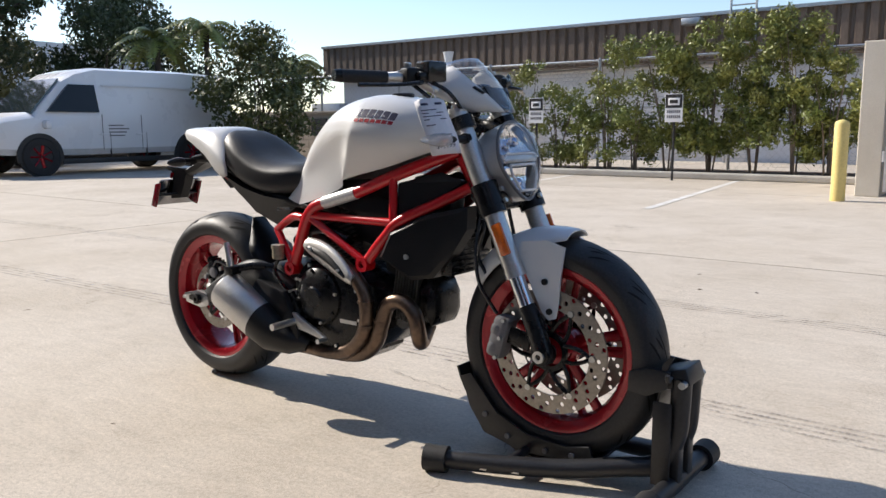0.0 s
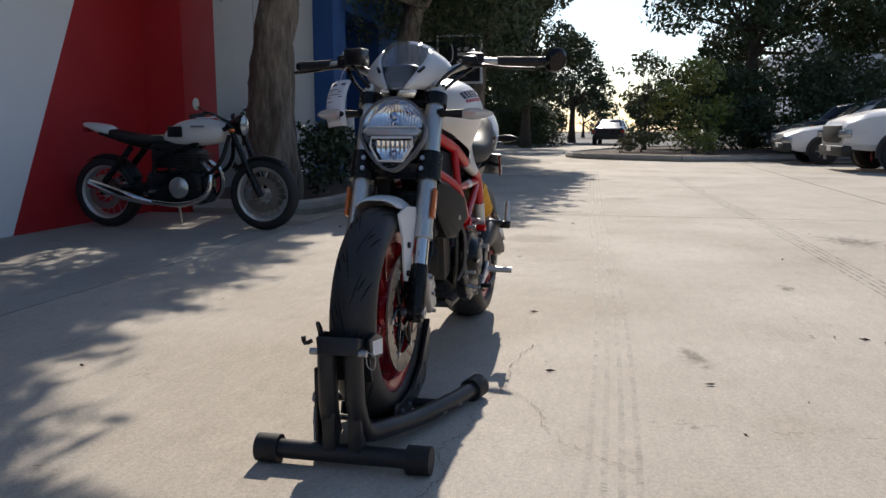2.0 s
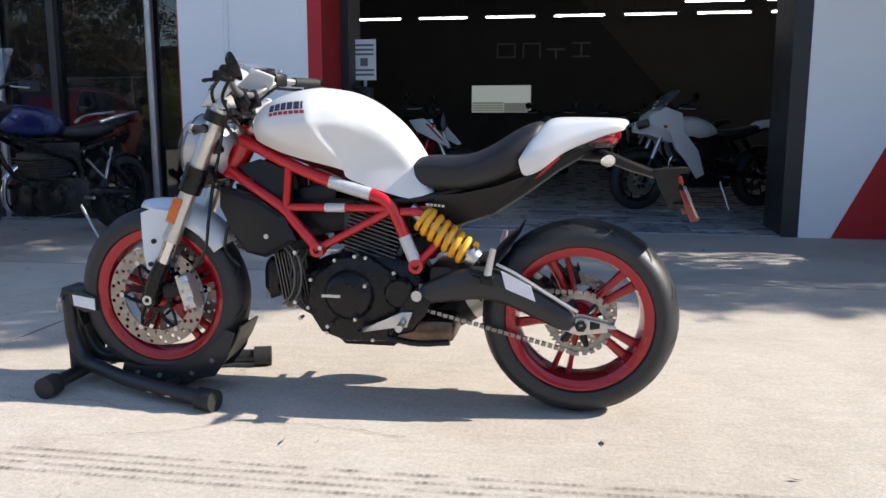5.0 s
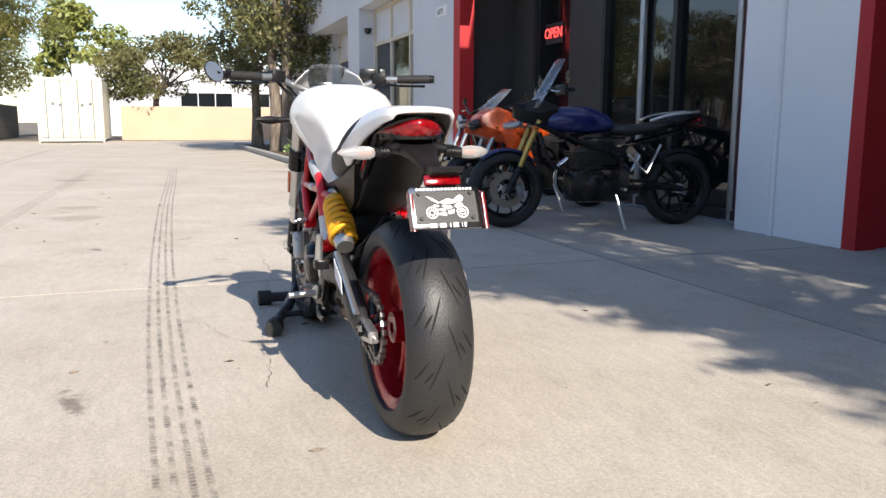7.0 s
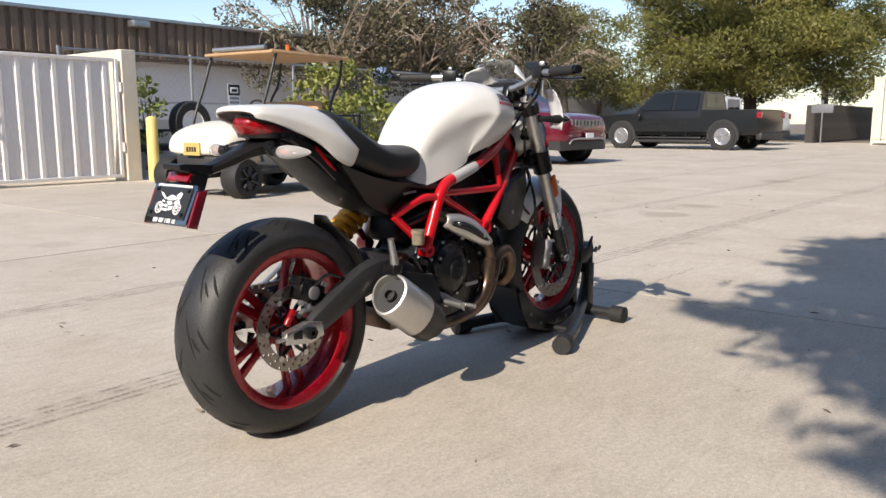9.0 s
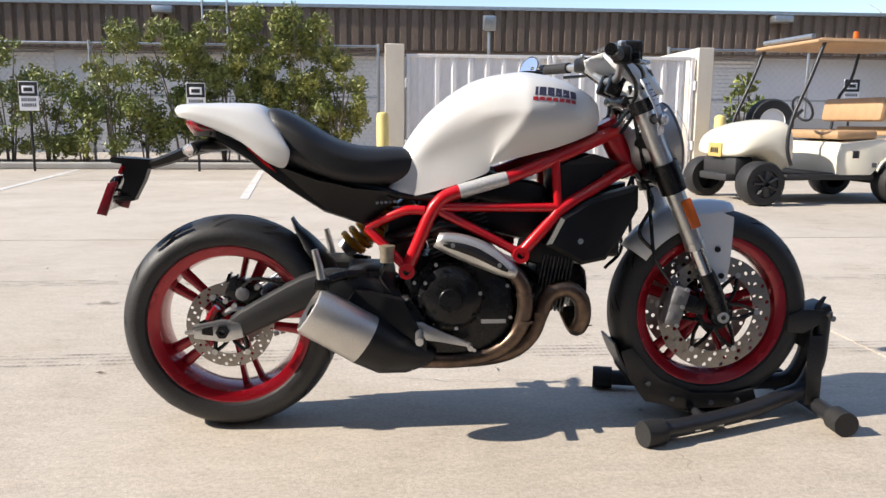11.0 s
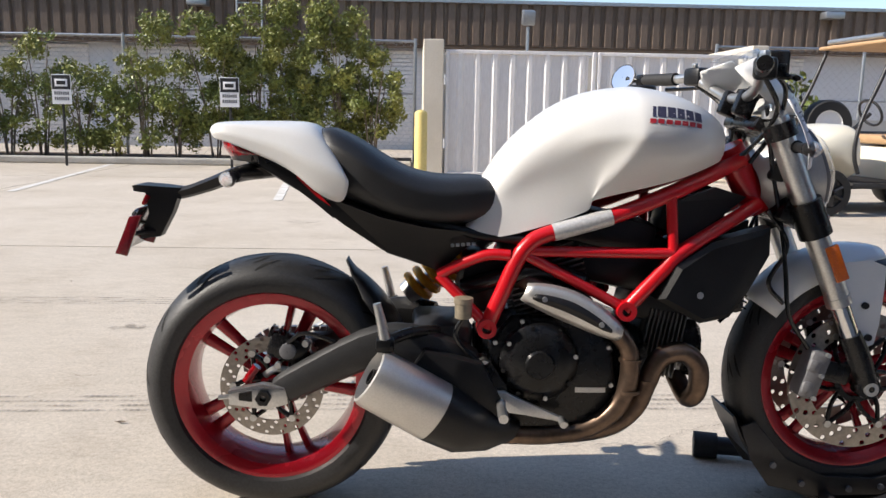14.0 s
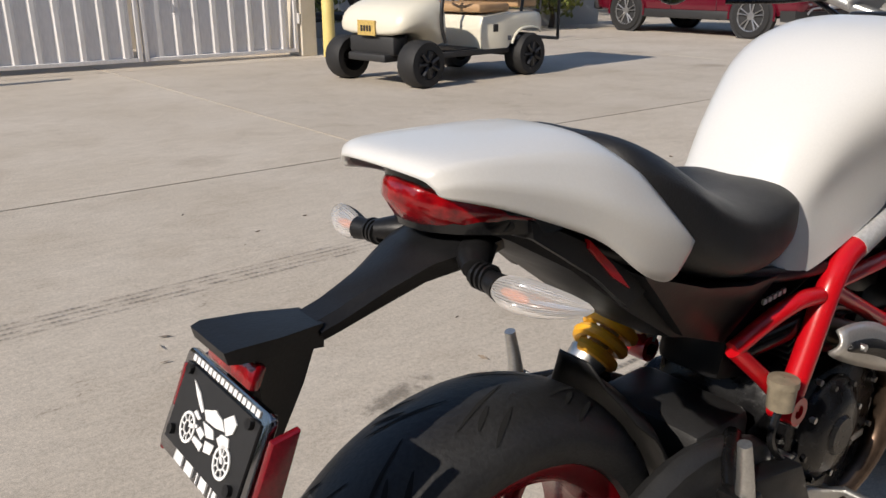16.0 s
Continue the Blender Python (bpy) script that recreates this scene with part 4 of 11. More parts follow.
DISC = mat("drilled_disc_steel", (0.34, 0.31, 0.275), 0.36, 0.9, (0.26, 0.235, 0.21), 14, 0.6, 120, 0.12, 0.06)
HEADER = mat("heat_tinted_steel", (0.17, 0.115, 0.082), 0.36, 0.85, (0.09, 0.066, 0.052), 9, 0.9, 60, 0.2, 0.06)
SPRING = mat("yellow_spring", (0.85, 0.42, 0.02), 0.4, 0, (0.78, 0.36, 0.015), 14, 0.5, 200, 0.05, 0.05)
TAILR = mat("red_lens", (0.30, 0.003, 0.006), 0.08, 0, (0.11, 0.001, 0.003), 45, 0.9, 110, 0.3, 0.5, coat=0.7, rough_var=0.04)
AMBER = mat("amber_reflector", (0.62, 0.13, 0.01), 0.2, 0, (0.5, 0.10, 0.01), 60, 0.5, 300, 0.2, 0.3, coat=0.5)
CLEAR = clear_pane("clear_lens", (0.97, 0.98, 0.99), 0.03, 0.05)
SMOKE = clear_pane("clear_screen", (0.90, 0.92, 0.94), 0.03, 0.07)
HOODG = mat("dark_grey_hood", (0.045, 0.048, 0.055), 0.22, 0, (0.035, 0.038, 0.044), 12, 0.5, 160, 0.08, 0.03, coat=0.3)
TAPE = mat("silver_tape", (0.62, 0.62, 0.62), 0.4, 0.3, (0.52, 0.52, 0.52), 20, 0.6, 150, 0.12, 0.2)
PAPER = mat("white_paper", (0.80, 0.79, 0.82), 0.8, 0, (0.74, 0.73, 0.77), 14, 0.5, 90, 0.04, 0.2)
INK = mat("dark_ink", (0.03, 0.03, 0.07), 0.7, 0, (0.05, 0.05, 0.09), 30, 0.4, 90, 0.1, 0.0)
LOGO_R = mat("logo_red", (0.45, 0.02, 0.03), 0.4, 0, (0.4, 0.02, 0.03), 30, 0.4, 90, 0.05, 0.0)
GOLDCH = mat("chain_steel", (0.30, 0.29, 0.27), 0.38, 0.9, (0.20, 0.19, 0.18), 30, 0.6, 90, 0.2, 0.1)
PLFR = mat("dark_plate_metal", (0.30, 0.30, 0.31), 0.16, 1.0, (0.24, 0.24, 0.25), 12, 0.5, 120, 0.06, 0.03, rough_var=0.04)
REFLEC = mat("bright_reflector", (0.95, 0.96, 0.97), 0.10, 1.0, (0.92, 0.93, 0.94), 20, 0.4, 160, 0.03, 0.02, rough_var=0.03)
# chrome; the sky's blue reflection is put into the colour
BLUEG = mat("sky_blue_chrome", (0.52, 0.60, 0.78), 0.08, 1.0, (0.46, 0.54, 0.72), 20, 0.4, 160, 0.03, 0.0, rough_var=0.02)
BARG = mat("grey_light_bar", (0.50, 0.51, 0.53), 0.18, 0.5, (0.42, 0.43, 0.45), 60, 0.5, 240, 0.12, 0.1)
CLEARF = clear_pane("faceted_clear_lens", (0.97, 0.96, 0.95), 0.08, 0.34, (0.86, 0.84, 0.82))
LENSC = clear_pane("headlight_lens", (0.99, 0.99, 0.99), 0.02, 0.012, ior=1.42)
REFLR = mat("dark_red_reflector", (0.17, 0.005, 0.010), 0.22, 0, (0.13, 0.004, 0.008), 50, 0.5, 300, 0.2, 0.2, coat=0.4)
MIRROR = mat("mirror_glass", (0.85, 0.87, 0.9), 0.02, 1.0, (0.84, 0.86, 0.89), 4, 0.2, 40, 0.01, 0.0, rough_var=0.0)


def tyre_profile(R, hw, bead):
    """Half-round section of a motorcycle tyre, as (radius, across)."""
    pts = []
    for k in range(0, 13):
        a = math.pi * k / 12
        pts.append((R - (R - bead - 0.012) * (1 - math.sin(a)) ** 1.0 * 0.78, -hw * math.cos(a)))
    return [(bead, -hw * 0.78), (bead + 0.006, -hw * 0.92)] + pts + [(bead + 0.006, hw * 0.92), (bead, hw * 0.78), (bead - 0.004, 0)]


def tread_r(R, hw, bead, y):
    c = max(-1, min(1, -y / hw))
    return R - (R - bead - 0.012) * (1 - math.sin(math.acos(c))) * 0.78


def wheel(parent, c, R, hw, bead, spokes, disc_sides, disc_r, rim_mat=None, tyre_mat=None, grooves=True, detail=True, hub=0.045, tyre_label="", phase=0.15):
    rim_mat = rim_mat or REDW
    cx, cy, cz = c
    part("tyre", lathe(B(), tyre_profile(R, hw, bead), c, seg=96 if detail else 40), tyre_mat or RUBBERW, parent, tyre_label)
    hb = hw * 0.80
    prof = [(bead + 0.004, -hb), (bead + 0.002, -hb + 0.008), (bead - 0.022, -hb + 0.014), (bead - 0.030, -hb * 0.35), (bead - 0.030, hb * 0.35),
            (bead - 0.022, hb - 0.014), (bead + 0.002, hb - 0.008), (bead + 0.004, hb), (bead - 0.002, hb + 0.001), (bead - 0.028, hb - 0.012),
            (bead - 0.036, hb * 0.35), (bead - 0.036, -hb * 0.35), (bead - 0.028, -hb + 0.012), (bead - 0.002, -hb - 0.001)]
    part("rim", lathe(B(), prof, c, seg=96 if detail else 40), rim_mat, parent)
    bm = B()
    lathe(bm, [(0.016, -0.055), (hub, -0.055), (hub, -0.02), (hub * 1.25, -0.012), (hub * 1.25, 0.012), (hub, 0.02), (hub, 0.055), (0.016, 0.055)], c, seg=24)
    part("hub", bm, rim_mat, parent)
    for k in range(spokes):
        a = 2 * math.pi * (k + phase) / spokes
        for s in (-1, 1):
            bm = B()
            a0, a1 = a + s * 0.20, a + s * 0.13
            p0 = Vector((cx + math.cos(a0) * hub * 1.05, cy, cz + math.sin(a0) * hub * 1.05))
            p1 = Vector((cx + math.cos(a1) * (bead - 0.033), cy, cz + math.sin(a1) * (bead - 0.033)))
            tube(bm, [p0, p0.lerp(p1, 0.5), p1], [0.0115, 0.0085, 0.0105], seg=8, n=3, flat=1.6)
            part("spoke", bm, rim_mat, parent)
    if grooves:
        # raised dark strips on the tread; groove shade is put into their colour
        bm = B()
        rng = random.Random(int(R * 1000))
        n = 13
        for k in range(n):
            for s in (-1, 1):
                for (y0, y1, da, w, ph) in ((0.06, 0.46, 0.32, 0.0064, 0.0), (0.50, 0.84, 0.17, 0.0058, 0.13), (0.34, 0.60, 0.11, 0.0054, 0.30)):
                    a0 = 2 * math.pi * (k + (0.5 if s > 0 else 0) + ph) / n
                    row = []
                    for i in range(6):
                        u = i / 5
                        yy = s * hw * (y0 + (y1 - y0) * u)
                        aa = a0 + da * u
                        ww = w * (0.25 + math.sin(math.pi * min(0.97, max(0.03, u))) * 0.9)
                        rr = tread_r(R, hw, bead, yy) + 0.0007
                        row.append([bm.verts.new((cx + math.cos(aa + e / rr) * rr, cy + yy, cz + math.sin(aa + e / rr) * rr)) for e in (-ww, ww)])
                    for p, q in zip(row, row[1:]):
                        bm.faces.new((p[0], p[1], q[1], q[0]))
        part("tread_pattern", bm, GROOVE, parent)
    for side in disc_sides:
        drilled_disc(parent, (cx, cy + side, cz), disc_r, detail)


def drilled_disc(parent, c, r, detail=True):
    """A ring of steel with round holes through it, and the spider that carries it."""
    r0 = r * 0.70
    bm = B()
    rows, n = 3, 40 if detail else 24
    cx, cy, cz = c
    for face in (-0.0025, 0.0025):
        for j in range(rows):
            ra, rb = r0 + (r - r0) * j / rows, r0 + (r - r0) * (j + 1) / rows
            for k in range(n):
                a0, a1 = 2 * math.pi * (k + j * 0.33) / n, 2 * math.pi * (k + 1 + j * 0.33) / n
                am, rm = (a0 + a1) / 2, (ra + rb) / 2
                P = lambda rr, aa: bm.verts.new((cx + rr * math.cos(aa), cy + face, cz + rr * math.sin(aa)))
                out = [P(ra, a0), P(ra, am), P(ra, a1), P(rm, a1), P(rb, a1), P(rb, am), P(rb, a0), P(rm, a0)]
                if (k + j) % 2:
                    bm.faces.new(out)
                    continue
                hr = min((rb - ra) * 0.40, rm * (a1 - a0) * 0.34)
                ins = []
                for i in range(8):
                    th = math.radians(-135 + 45 * i)
                    ins.append(P(rm + hr * math.sin(th), am + hr * math.cos(th) / rm))
                for i in range(8):
                    bm.faces.new((out[i], out[(i + 1) % 8], ins[(i + 1) % 8], ins[i]))
    lathe(bm, [(r, -0.0025), (r, 0.0025)], c, seg=n, closed=False)
    lathe(bm, [(r0, -0.0025), (r0, 0.0025)], c, seg=n, closed=False)
    d = part("brake_disc", bm, DISC, parent, "drilled steel brake disc", smooth=None)
    for k in range(6):
        a = 2 * math.pi * k / 6
        for s in (-0.22, 0.22):
            bm = tube(B(), [(cx + math.cos(a) * r0 * 1.06, cy, cz + math.sin(a) * r0 * 1.06), (cx + math.cos(a + s) * r0 * 0.72, cy, cz + math.sin(a + s) * r0 * 0.72),
                      (cx + math.cos(a + s * 2.2) * r0 * 0.40, cy, cz + math.sin(a + s * 2.2) * r0 * 0.40)], 0.006, seg=6, n=3)
            part("carrier_arm", bm, BLKEN, d)
    bm = B()
    lathe(bm, [(r0 * 0.34, -0.004), (r0 * 0.46, -0.004), (r0 * 0.46, 0.004), (r0 * 0.34, 0.004)], c, seg=24)
    part("carrier", bm, BLKEN, d, "black disc carrier")
    for k in range(6):
        a = 2 * math.pi * k / 6
        q = Vector((cx + math.cos(a) * r0 * 1.07, cy, cz + math.sin(a) * r0 * 1.07))
        part("rivet", rod(B(), q - Vector((0, 0.006, 0)), q + Vector((0, 0.006, 0)), 0.0085, seg=10), ALU, d)


def crease_rows(bm, n, rows, span=(0, 99), wall=None):
    """Sharpen the lengthwise edges of a loft whose rings have n points."""
    lay = bm.edges.layers.float.new("crease_edge")
    bm.verts.index_update()
    for e in bm.edges:
        a, b = (v.index for v in e.verts)
        if abs(a - b) == n and a % n in rows and span[0] <= min(a, b) // n < span[1]:
            e[lay] = rows[a % n]
        if wall is not None and abs(a - b) == 1 and a // n == b // n == wall and (max(a, b) % n <= 3 or min(a, b) % n >= n - 4):
            e[lay] = 0.75


def both(fn):
    for s in (-1, 1):
        fn(s)


def main_bike():
    bike = thing("motorcycle", "white naked motorcycle with red trellis frame on a front wheel stand", "motorcycle")
    RW, FW = (-0.690, 0.0, 0.307), (0.720, 0.0, 0.330)
    # wheels
    rear = thing("rear_wheel", "", "")
    front = thing("front_wheel", "", "")
    for w in (rear, front):
        w.parent = bike
    wheel(rear, RW, 0.308, 0.092, 0.2265, 5, [], 0.12, tyre_label="wide rear tyre with a worn grooved tread", phase=-0.03)
    drilled_disc(rear, (RW[0], -0.062, RW[2]), 0.1225)
    wheel(front, FW, 0.302, 0.062, 0.2265, 5, [-0.066, 0.066], 0.170, tyre_label="front tyre")
    # left sprocket and chain
    bm = B()
    n = 40
    ring = []
    for k in range(n * 2):
        a = math.pi * k / n
        r = 0.098 if k % 2 else 0.091
        ring.append((RW[0] + r * math.cos(a), RW[2] + r * math.sin(a)))
    lathe(bm, [(0.074, 0.1025), (0.091, 0.1025), (0.091, 0.1075), (0.074, 0.1075)], (RW[0], 0, RW[2]), seg=60)
    for k in range(n):
        a = 2 * math.pi * k / n
        obox(bm, (RW[0] + 0.093 * math.cos(a), 0.105, RW[2] + 0.093 * math.sin(a)), (0.010, 0.004, 0.006), (0, -math.degrees(a), 0))
    spk = part("sprocket", bm, GOLDCH, rear, "steel rear sprocket", smooth=None)
    for k in range(6):
        a = 2 * math.pi * k / 6 + 0.2
        part("sprocket_arm", tube(B(), [(RW[0] + 0.04 * math.cos(a), 0.105, RW[2] + 0.04 * math.sin(a)), (RW[0] + 0.078 * math.cos(a), 0.105, RW[2] + 0.078 * math.sin(a))], [0.012, 0.008], seg=6, n=1), BLKEN, spk)
    bm = B()
    path = []
    for k in range(15):
        a = math.radians(80 - 190 * 0 - k * 200 / 14)
        path.append(Vector((RW[0] - 0.0 + 0.096 * math.cos(a + math.pi * 0 ), 0.105, RW[2] + 0.096 * math.sin(a))))
    a_up, a_dn = Vector((RW[0] + 0.02, 0.105, RW[2] + 0.096)), Vector((RW[0] + 0.0, 0.105, RW[2] - 0.098))
    f_up, f_dn = Vector((-0.19, 0.105, 0.405)), Vector((-0.19, 0.105, 0.335))
    loopp = [f_up]
    for k in range(1, 26):
        loopp.append(f_up.lerp(a_up, k / 26))
    for k in range(15):
        a = math.radians(80 + k * 200 / 14)
        loopp.append(Vector((RW[0] + 0.097 * math.cos(a), 0.105, RW[2] + 0.097 * math.sin(a))))
    for k in range(1, 26):
        loopp.append(a_dn.lerp(f_dn, k / 26))
    total, out = 0.0, []
    for p, q in zip(loopp, loopp[1:]):
        m = max(1, int((q - p).length / 0.0155))
        for k in range(m):
            out.append((p.lerp(q, (k + 0.5) / m), (q - p).normalized()))
    for i, (q, d) in enumerate(out):
        w = 0.0085 if i % 2 else 0.006
        ang = math.degrees(math.atan2(d.z, d.x))
        obox(bm, q, (0.0145, w * 2, 0.012), (0, -ang, 0))
    part("chain", bm, GOLDCH, bike, "steel drive chain", smooth=None)
    # rear calliper and axle blocks
    bm = B()
    obox(bm, (-0.645, -0.080, 0.408), (0.095, 0.052, 0.062), (0, 20, 0), 0.012)
    obox(bm, (-0.610, -0.080, 0.378), (0.05, 0.045, 0.05), (0, 40, 0), 0.010)
    rc = part("rear_calliper", bm, BLKEN, bike, "black finned rear brake calliper")
    for k in range(5):
        part("calliper_fin", obox(B(), (-0.685 + k * 0.018, -0.080, 0.448 - k * 0.006), (0.006, 0.044, 0.022), (0, 20, 0), 0.001), BLKEN, rc)
    part("calliper_cap", lathe(B(), [(0.019, -0.106), (0.019, -0.112), (0.014, -0.114), (0.001, -0.113)], (-0.645, 0, 0.406), seg=18, closed=False), GREYPL, rc)
    for x, zz in ((-0.692, 0.386), (-0.668, 0.372), (-0.604, 0.424)):
        part("calliper_bolt", rod(B(), (x, -0.100, zz), (x, -0.112, zz), 0.008, seg=8), ALU, rc)
    part("calliper_bracket", tube(B(), [(-0.70, -0.098, 0.345), (-0.675, -0.102, 0.362), (-0.645, -0.104, 0.360)], 0.008, seg=8, n=3), ALU, rc, "bare alloy bracket")
    part("rear_brake_hose", tube(B(), [(-0.645, -0.108, 0.425), (-0.60, -0.118, 0.452), (-0.50, -0.112, 0.420), (-0.40, -0.10, 0.415)], 0.005, seg=8, n=5), BLKGL, bike, "black brake hose")
    part("red_cap", tube(B(), [(-0.742, -0.100, 0.330), (-0.728, -0.102, 0.352), (-0.716, -0.102, 0.368)], 0.011, seg=10, n=3), TAILR, bike)

    def axle_block(s):
        bm = B()
        plate(bm, [(-0.775, 0.288), (-0.775, 0.322), (-0.70, 0.338), (-0.645, 0.330), (-0.640, 0.290), (-0.69, 0.276)], s * 0.118, s * 0.142, 0.004)
        blk = part("axle_block", bm, ALU, bike, "bare alloy axle adjuster")
        lathe(bm := B(), [(0.008, 0), (0.018, 0), (0.018, s * 0.016), (0.008, s * 0.016)], (-0.695, s * 0.142, 0.308), seg=6)
        part("axle_nut", bm, BLKEN, blk, "dark axle nut")
        part("slot", plate(B(), [(-0.752, 0.300), (-0.752, 0.316), (-0.722, 0.322), (-0.722, 0.296)], s * 0.1415, s * 0.1432), BLKEN, blk, "dark adjuster slot", smooth=None)
        part("scale_plate", plate(B(), [(-0.775, 0.322), (-0.70, 0.338), (-0.650, 0.331), (-0.650, 0.326), (-0.70, 0.331), (-0.775, 0.315)], s * 0.1415, s * 0.1445), GREYPL, blk, smooth=None)
        bm = B()
        rod(bm, (-0.775, s * 0.13, 0.304), (-0.80, s * 0.13, 0.302), 0.006, seg=8)
        part("adjuster_bolt", bm, ALU, blk)
    both(axle_block)

    # swingarm
    def arm(s):
        up = [(-0.700, 0.342), (-0.62, 0.385), (-0.52, 0.447), (-0.44, 0.484), (-0.36, 0.490), (-0.27, 0.455), (-0.19, 0.415)]
        dn = [(-0.670, 0.270), (-0.60, 0.300), (-0.52, 0.335), (-0.44, 0.372), (-0.36, 0.372), (-0.27, 0.355), (-0.19, 0.345)]
        yo = [0.118, 0.118, 0.118, 0.120, 0.126, 0.122, 0.110]
        bm = B()
        rings = []
        for (xu, zu), (xd, zd), y in zip(up, dn, yo):
            y += 0.022 if s > 0 else 0.0
            t = 0.034
            h = zu - zd
            rings.append([(xu, s * (y - t * 0.2), zu), (xu, s * (y + t * 0.6), zu - h * 0.10), (xu * 0.5 + xd * 0.5, s * (y + t * 0.8), (zu + zd) / 2),
                          (xd, s * (y + t * 0.6), zd + h * 0.12), (xd, s * (y - t * 0.2), zd), (xd, s * (y - t), zd + h * 0.2), (xu, s * (y - t), zu - h * 0.2)])
        loft(bm, rings)
        part("swingarm", bm, SWING, bike, "dark grey cast swingarm", subsurf=1)
        bm = B()
        tube(bm, [(-0.685, s * 0.156, 0.352), (-0.60, s * 0.156, 0.402), (-0.50, s * 0.158, 0.462), (-0.44, s * 0.156, 0.490)], 0.009, seg=8, n=4, flat=0.6)
        if s > 0:
            part("arm_edge", bm, ALU, bike, "pale upper edge of the swingarm")
    both(arm)
    bm = B()
    box(bm, -0.36, -0.22, -0.10, 0.10, 0.37, 0.47, 0.02)
    part("swingarm_bridge", bm, SWING, bike)
    plate(bm := B(), [(-0.545, 0.428), (-0.455, 0.473), (-0.470, 0.418), (-0.560, 0.382)], 0.1660, 0.1695)
    part("sticker", bm, PAPER, bike, "white data sticker on the swingarm", smooth=None)
    part("pivot_bolt", rod(B(), (-0.195, -0.155, 0.384), (-0.195, 0.165, 0.384), 0.017, seg=12), ALU, bike, "alloy swingarm pivot")
    # rear hugger
    bm = B()
    rings = []
    for k in range(11):
        a = math.radians(60 - 50 * k / 10)
        w = 0.026 + 0.070 * min(1, k / 4)
        r = 0.334 + (0.010 if k == 0 else 0)
        ring = []
        for j in range(9):
            u = -1 + 2 * j / 8
            rr = r - 0.030 * abs(u) ** 2.5 * min(1, k / 3)
            ring.append((RW[0] + rr * math.cos(a), u * w, RW[2] + rr * math.sin(a)))
        rings.append(ring)
    loft(bm, rings, close_ring=False)
    part("hugger", bm, BLKPL, bike, "black rear hugger", solid=0.004)
    # shock with spring, left side
    s0, s1 = Vector((-0.168, 0.105, 0.648)), Vector((-0.372, 0.115, 0.497))
    d = (s1 - s0)
    shock = thing("shock_absorber", "", "")
    shock.parent = bike
    bm = B()
    rod(bm, s0, s0 + d * 0.22, 0.022, seg=14)
    part("top_mount", bm, ALU, shock, "alloy shock mount")
    part("damper", rod(B(), s0 + d * 0.15, s1, 0.017, seg=14), ALU, shock)
    bm = B()
    u = d.normalized()
    e1 = u.cross(Vector((0, 1, 0))).normalized()
    e2 = u.cross(e1)
    turns = 6.5
    pts = [s0 + d * (0.20 + 0.70 * k / 130) + (e1 * math.cos(2 * math.pi * turns * k / 130) + e2 * math.sin(2 * math.pi * turns * k / 130)) * 0.036 for k in range(131)]
    tube(bm, pts, 0.0108, seg=8, n=1)
    part("spring", bm, SPRING, shock, "yellow coil spring")
    part("spring_seat", rod(B(), s0 + d * 0.17, s0 + d * 0.23, 0.040, 0.044, seg=24), SPRING, shock, "yellow spring seat")
    part("lower_collar", rod(B(), s0 + d * 0.90, s0 + d * 1.02, 0.034, 0.028, seg=16), ALU, shock)

    # ---- trellis frame ----
    frame_ob = thing("trellis_frame", "", "")
    frame_ob.parent = bike

    def side(s):
        def T(name, pts, r, lab="", m=None, n=5):
            part(name, tube(B(), [(x, s * y, z) for x, y, z in pts], r, seg=14, n=n), m or REDF, frame_ob, lab)
        T("main_tube", [(-0.191, 0.133, 0.474), (-0.160, 0.134, 0.548), (-0.128, 0.134, 0.625), (-0.104, 0.133, 0.662), (-0.062, 0.130, 0.688), (0.09, 0.122, 0.731), (0.218, 0.108, 0.781), (0.330, 0.070, 0.826), (0.405, 0.040, 0.856)], 0.0185)
        T("lower_tube", [(0.125, 0.133, 0.517), (0.168, 0.134, 0.566), (0.215, 0.130, 0.617), (0.236, 0.127, 0.641), (0.275, 0.116, 0.666), (0.355, 0.080, 0.705), (0.450, 0.042, 0.755)], 0.0165)
        T("upright_tube", [(0.222, 0.112, 0.778), (0.230, 0.127, 0.642)], 0.0125, n=1)
        T("cross_tube", [(-0.108, 0.132, 0.650), (0.230, 0.127, 0.648)], 0.0125, n=1)
        T("diagonal_tube", [(-0.112, 0.132, 0.645), (0.125, 0.133, 0.520)], 0.0125, n=1)
        T("rear_tube", [(-0.140, 0.132, 0.640), (-0.190, 0.125, 0.640), (-0.245, 0.112, 0.618), (-0.300, 0.100, 0.588)], 0.0130)
        T("rear_strut", [(-0.300, 0.100, 0.588), (-0.245, 0.118, 0.535), (-0.194, 0.131, 0.482)], 0.0125, n=1)
        T("subframe_tube", [(-0.10, 0.115, 0.672), (-0.25, 0.105, 0.690), (-0.50, 0.096, 0.765), (-0.72, 0.076, 0.850)], 0.012, "black subframe tube", BLKPL)
        T("tape", [(-0.046, 0.1285, 0.6925), (0.02, 0.1262, 0.711), (0.085, 0.1224, 0.7295)], 0.0202, "silver tape wrap on the frame tube", TAPE, 2)
        for x, z in ((-0.191, 0.474), (0.125, 0.517)):
            bm = B()
            lathe(bm, [(0.011, -0.020), (0.0225, -0.020), (0.0225, 0.020), (0.011, 0.020)], (x, s * 0.134, z), seg=20)
            part("lug", bm, REDF, frame_ob)
            part("lug_bolt", rod(B(), (x, s * 0.110, z), (x, s * 0.146, z), 0.0105, seg=6), BLKEN, frame_ob)
    both(side)
    bm = B()
    tube(bm, [(0.035, 0.1293, 0.6495), (0.10, 0.1280, 0.6485)], 0.0145, seg=14, n=1)
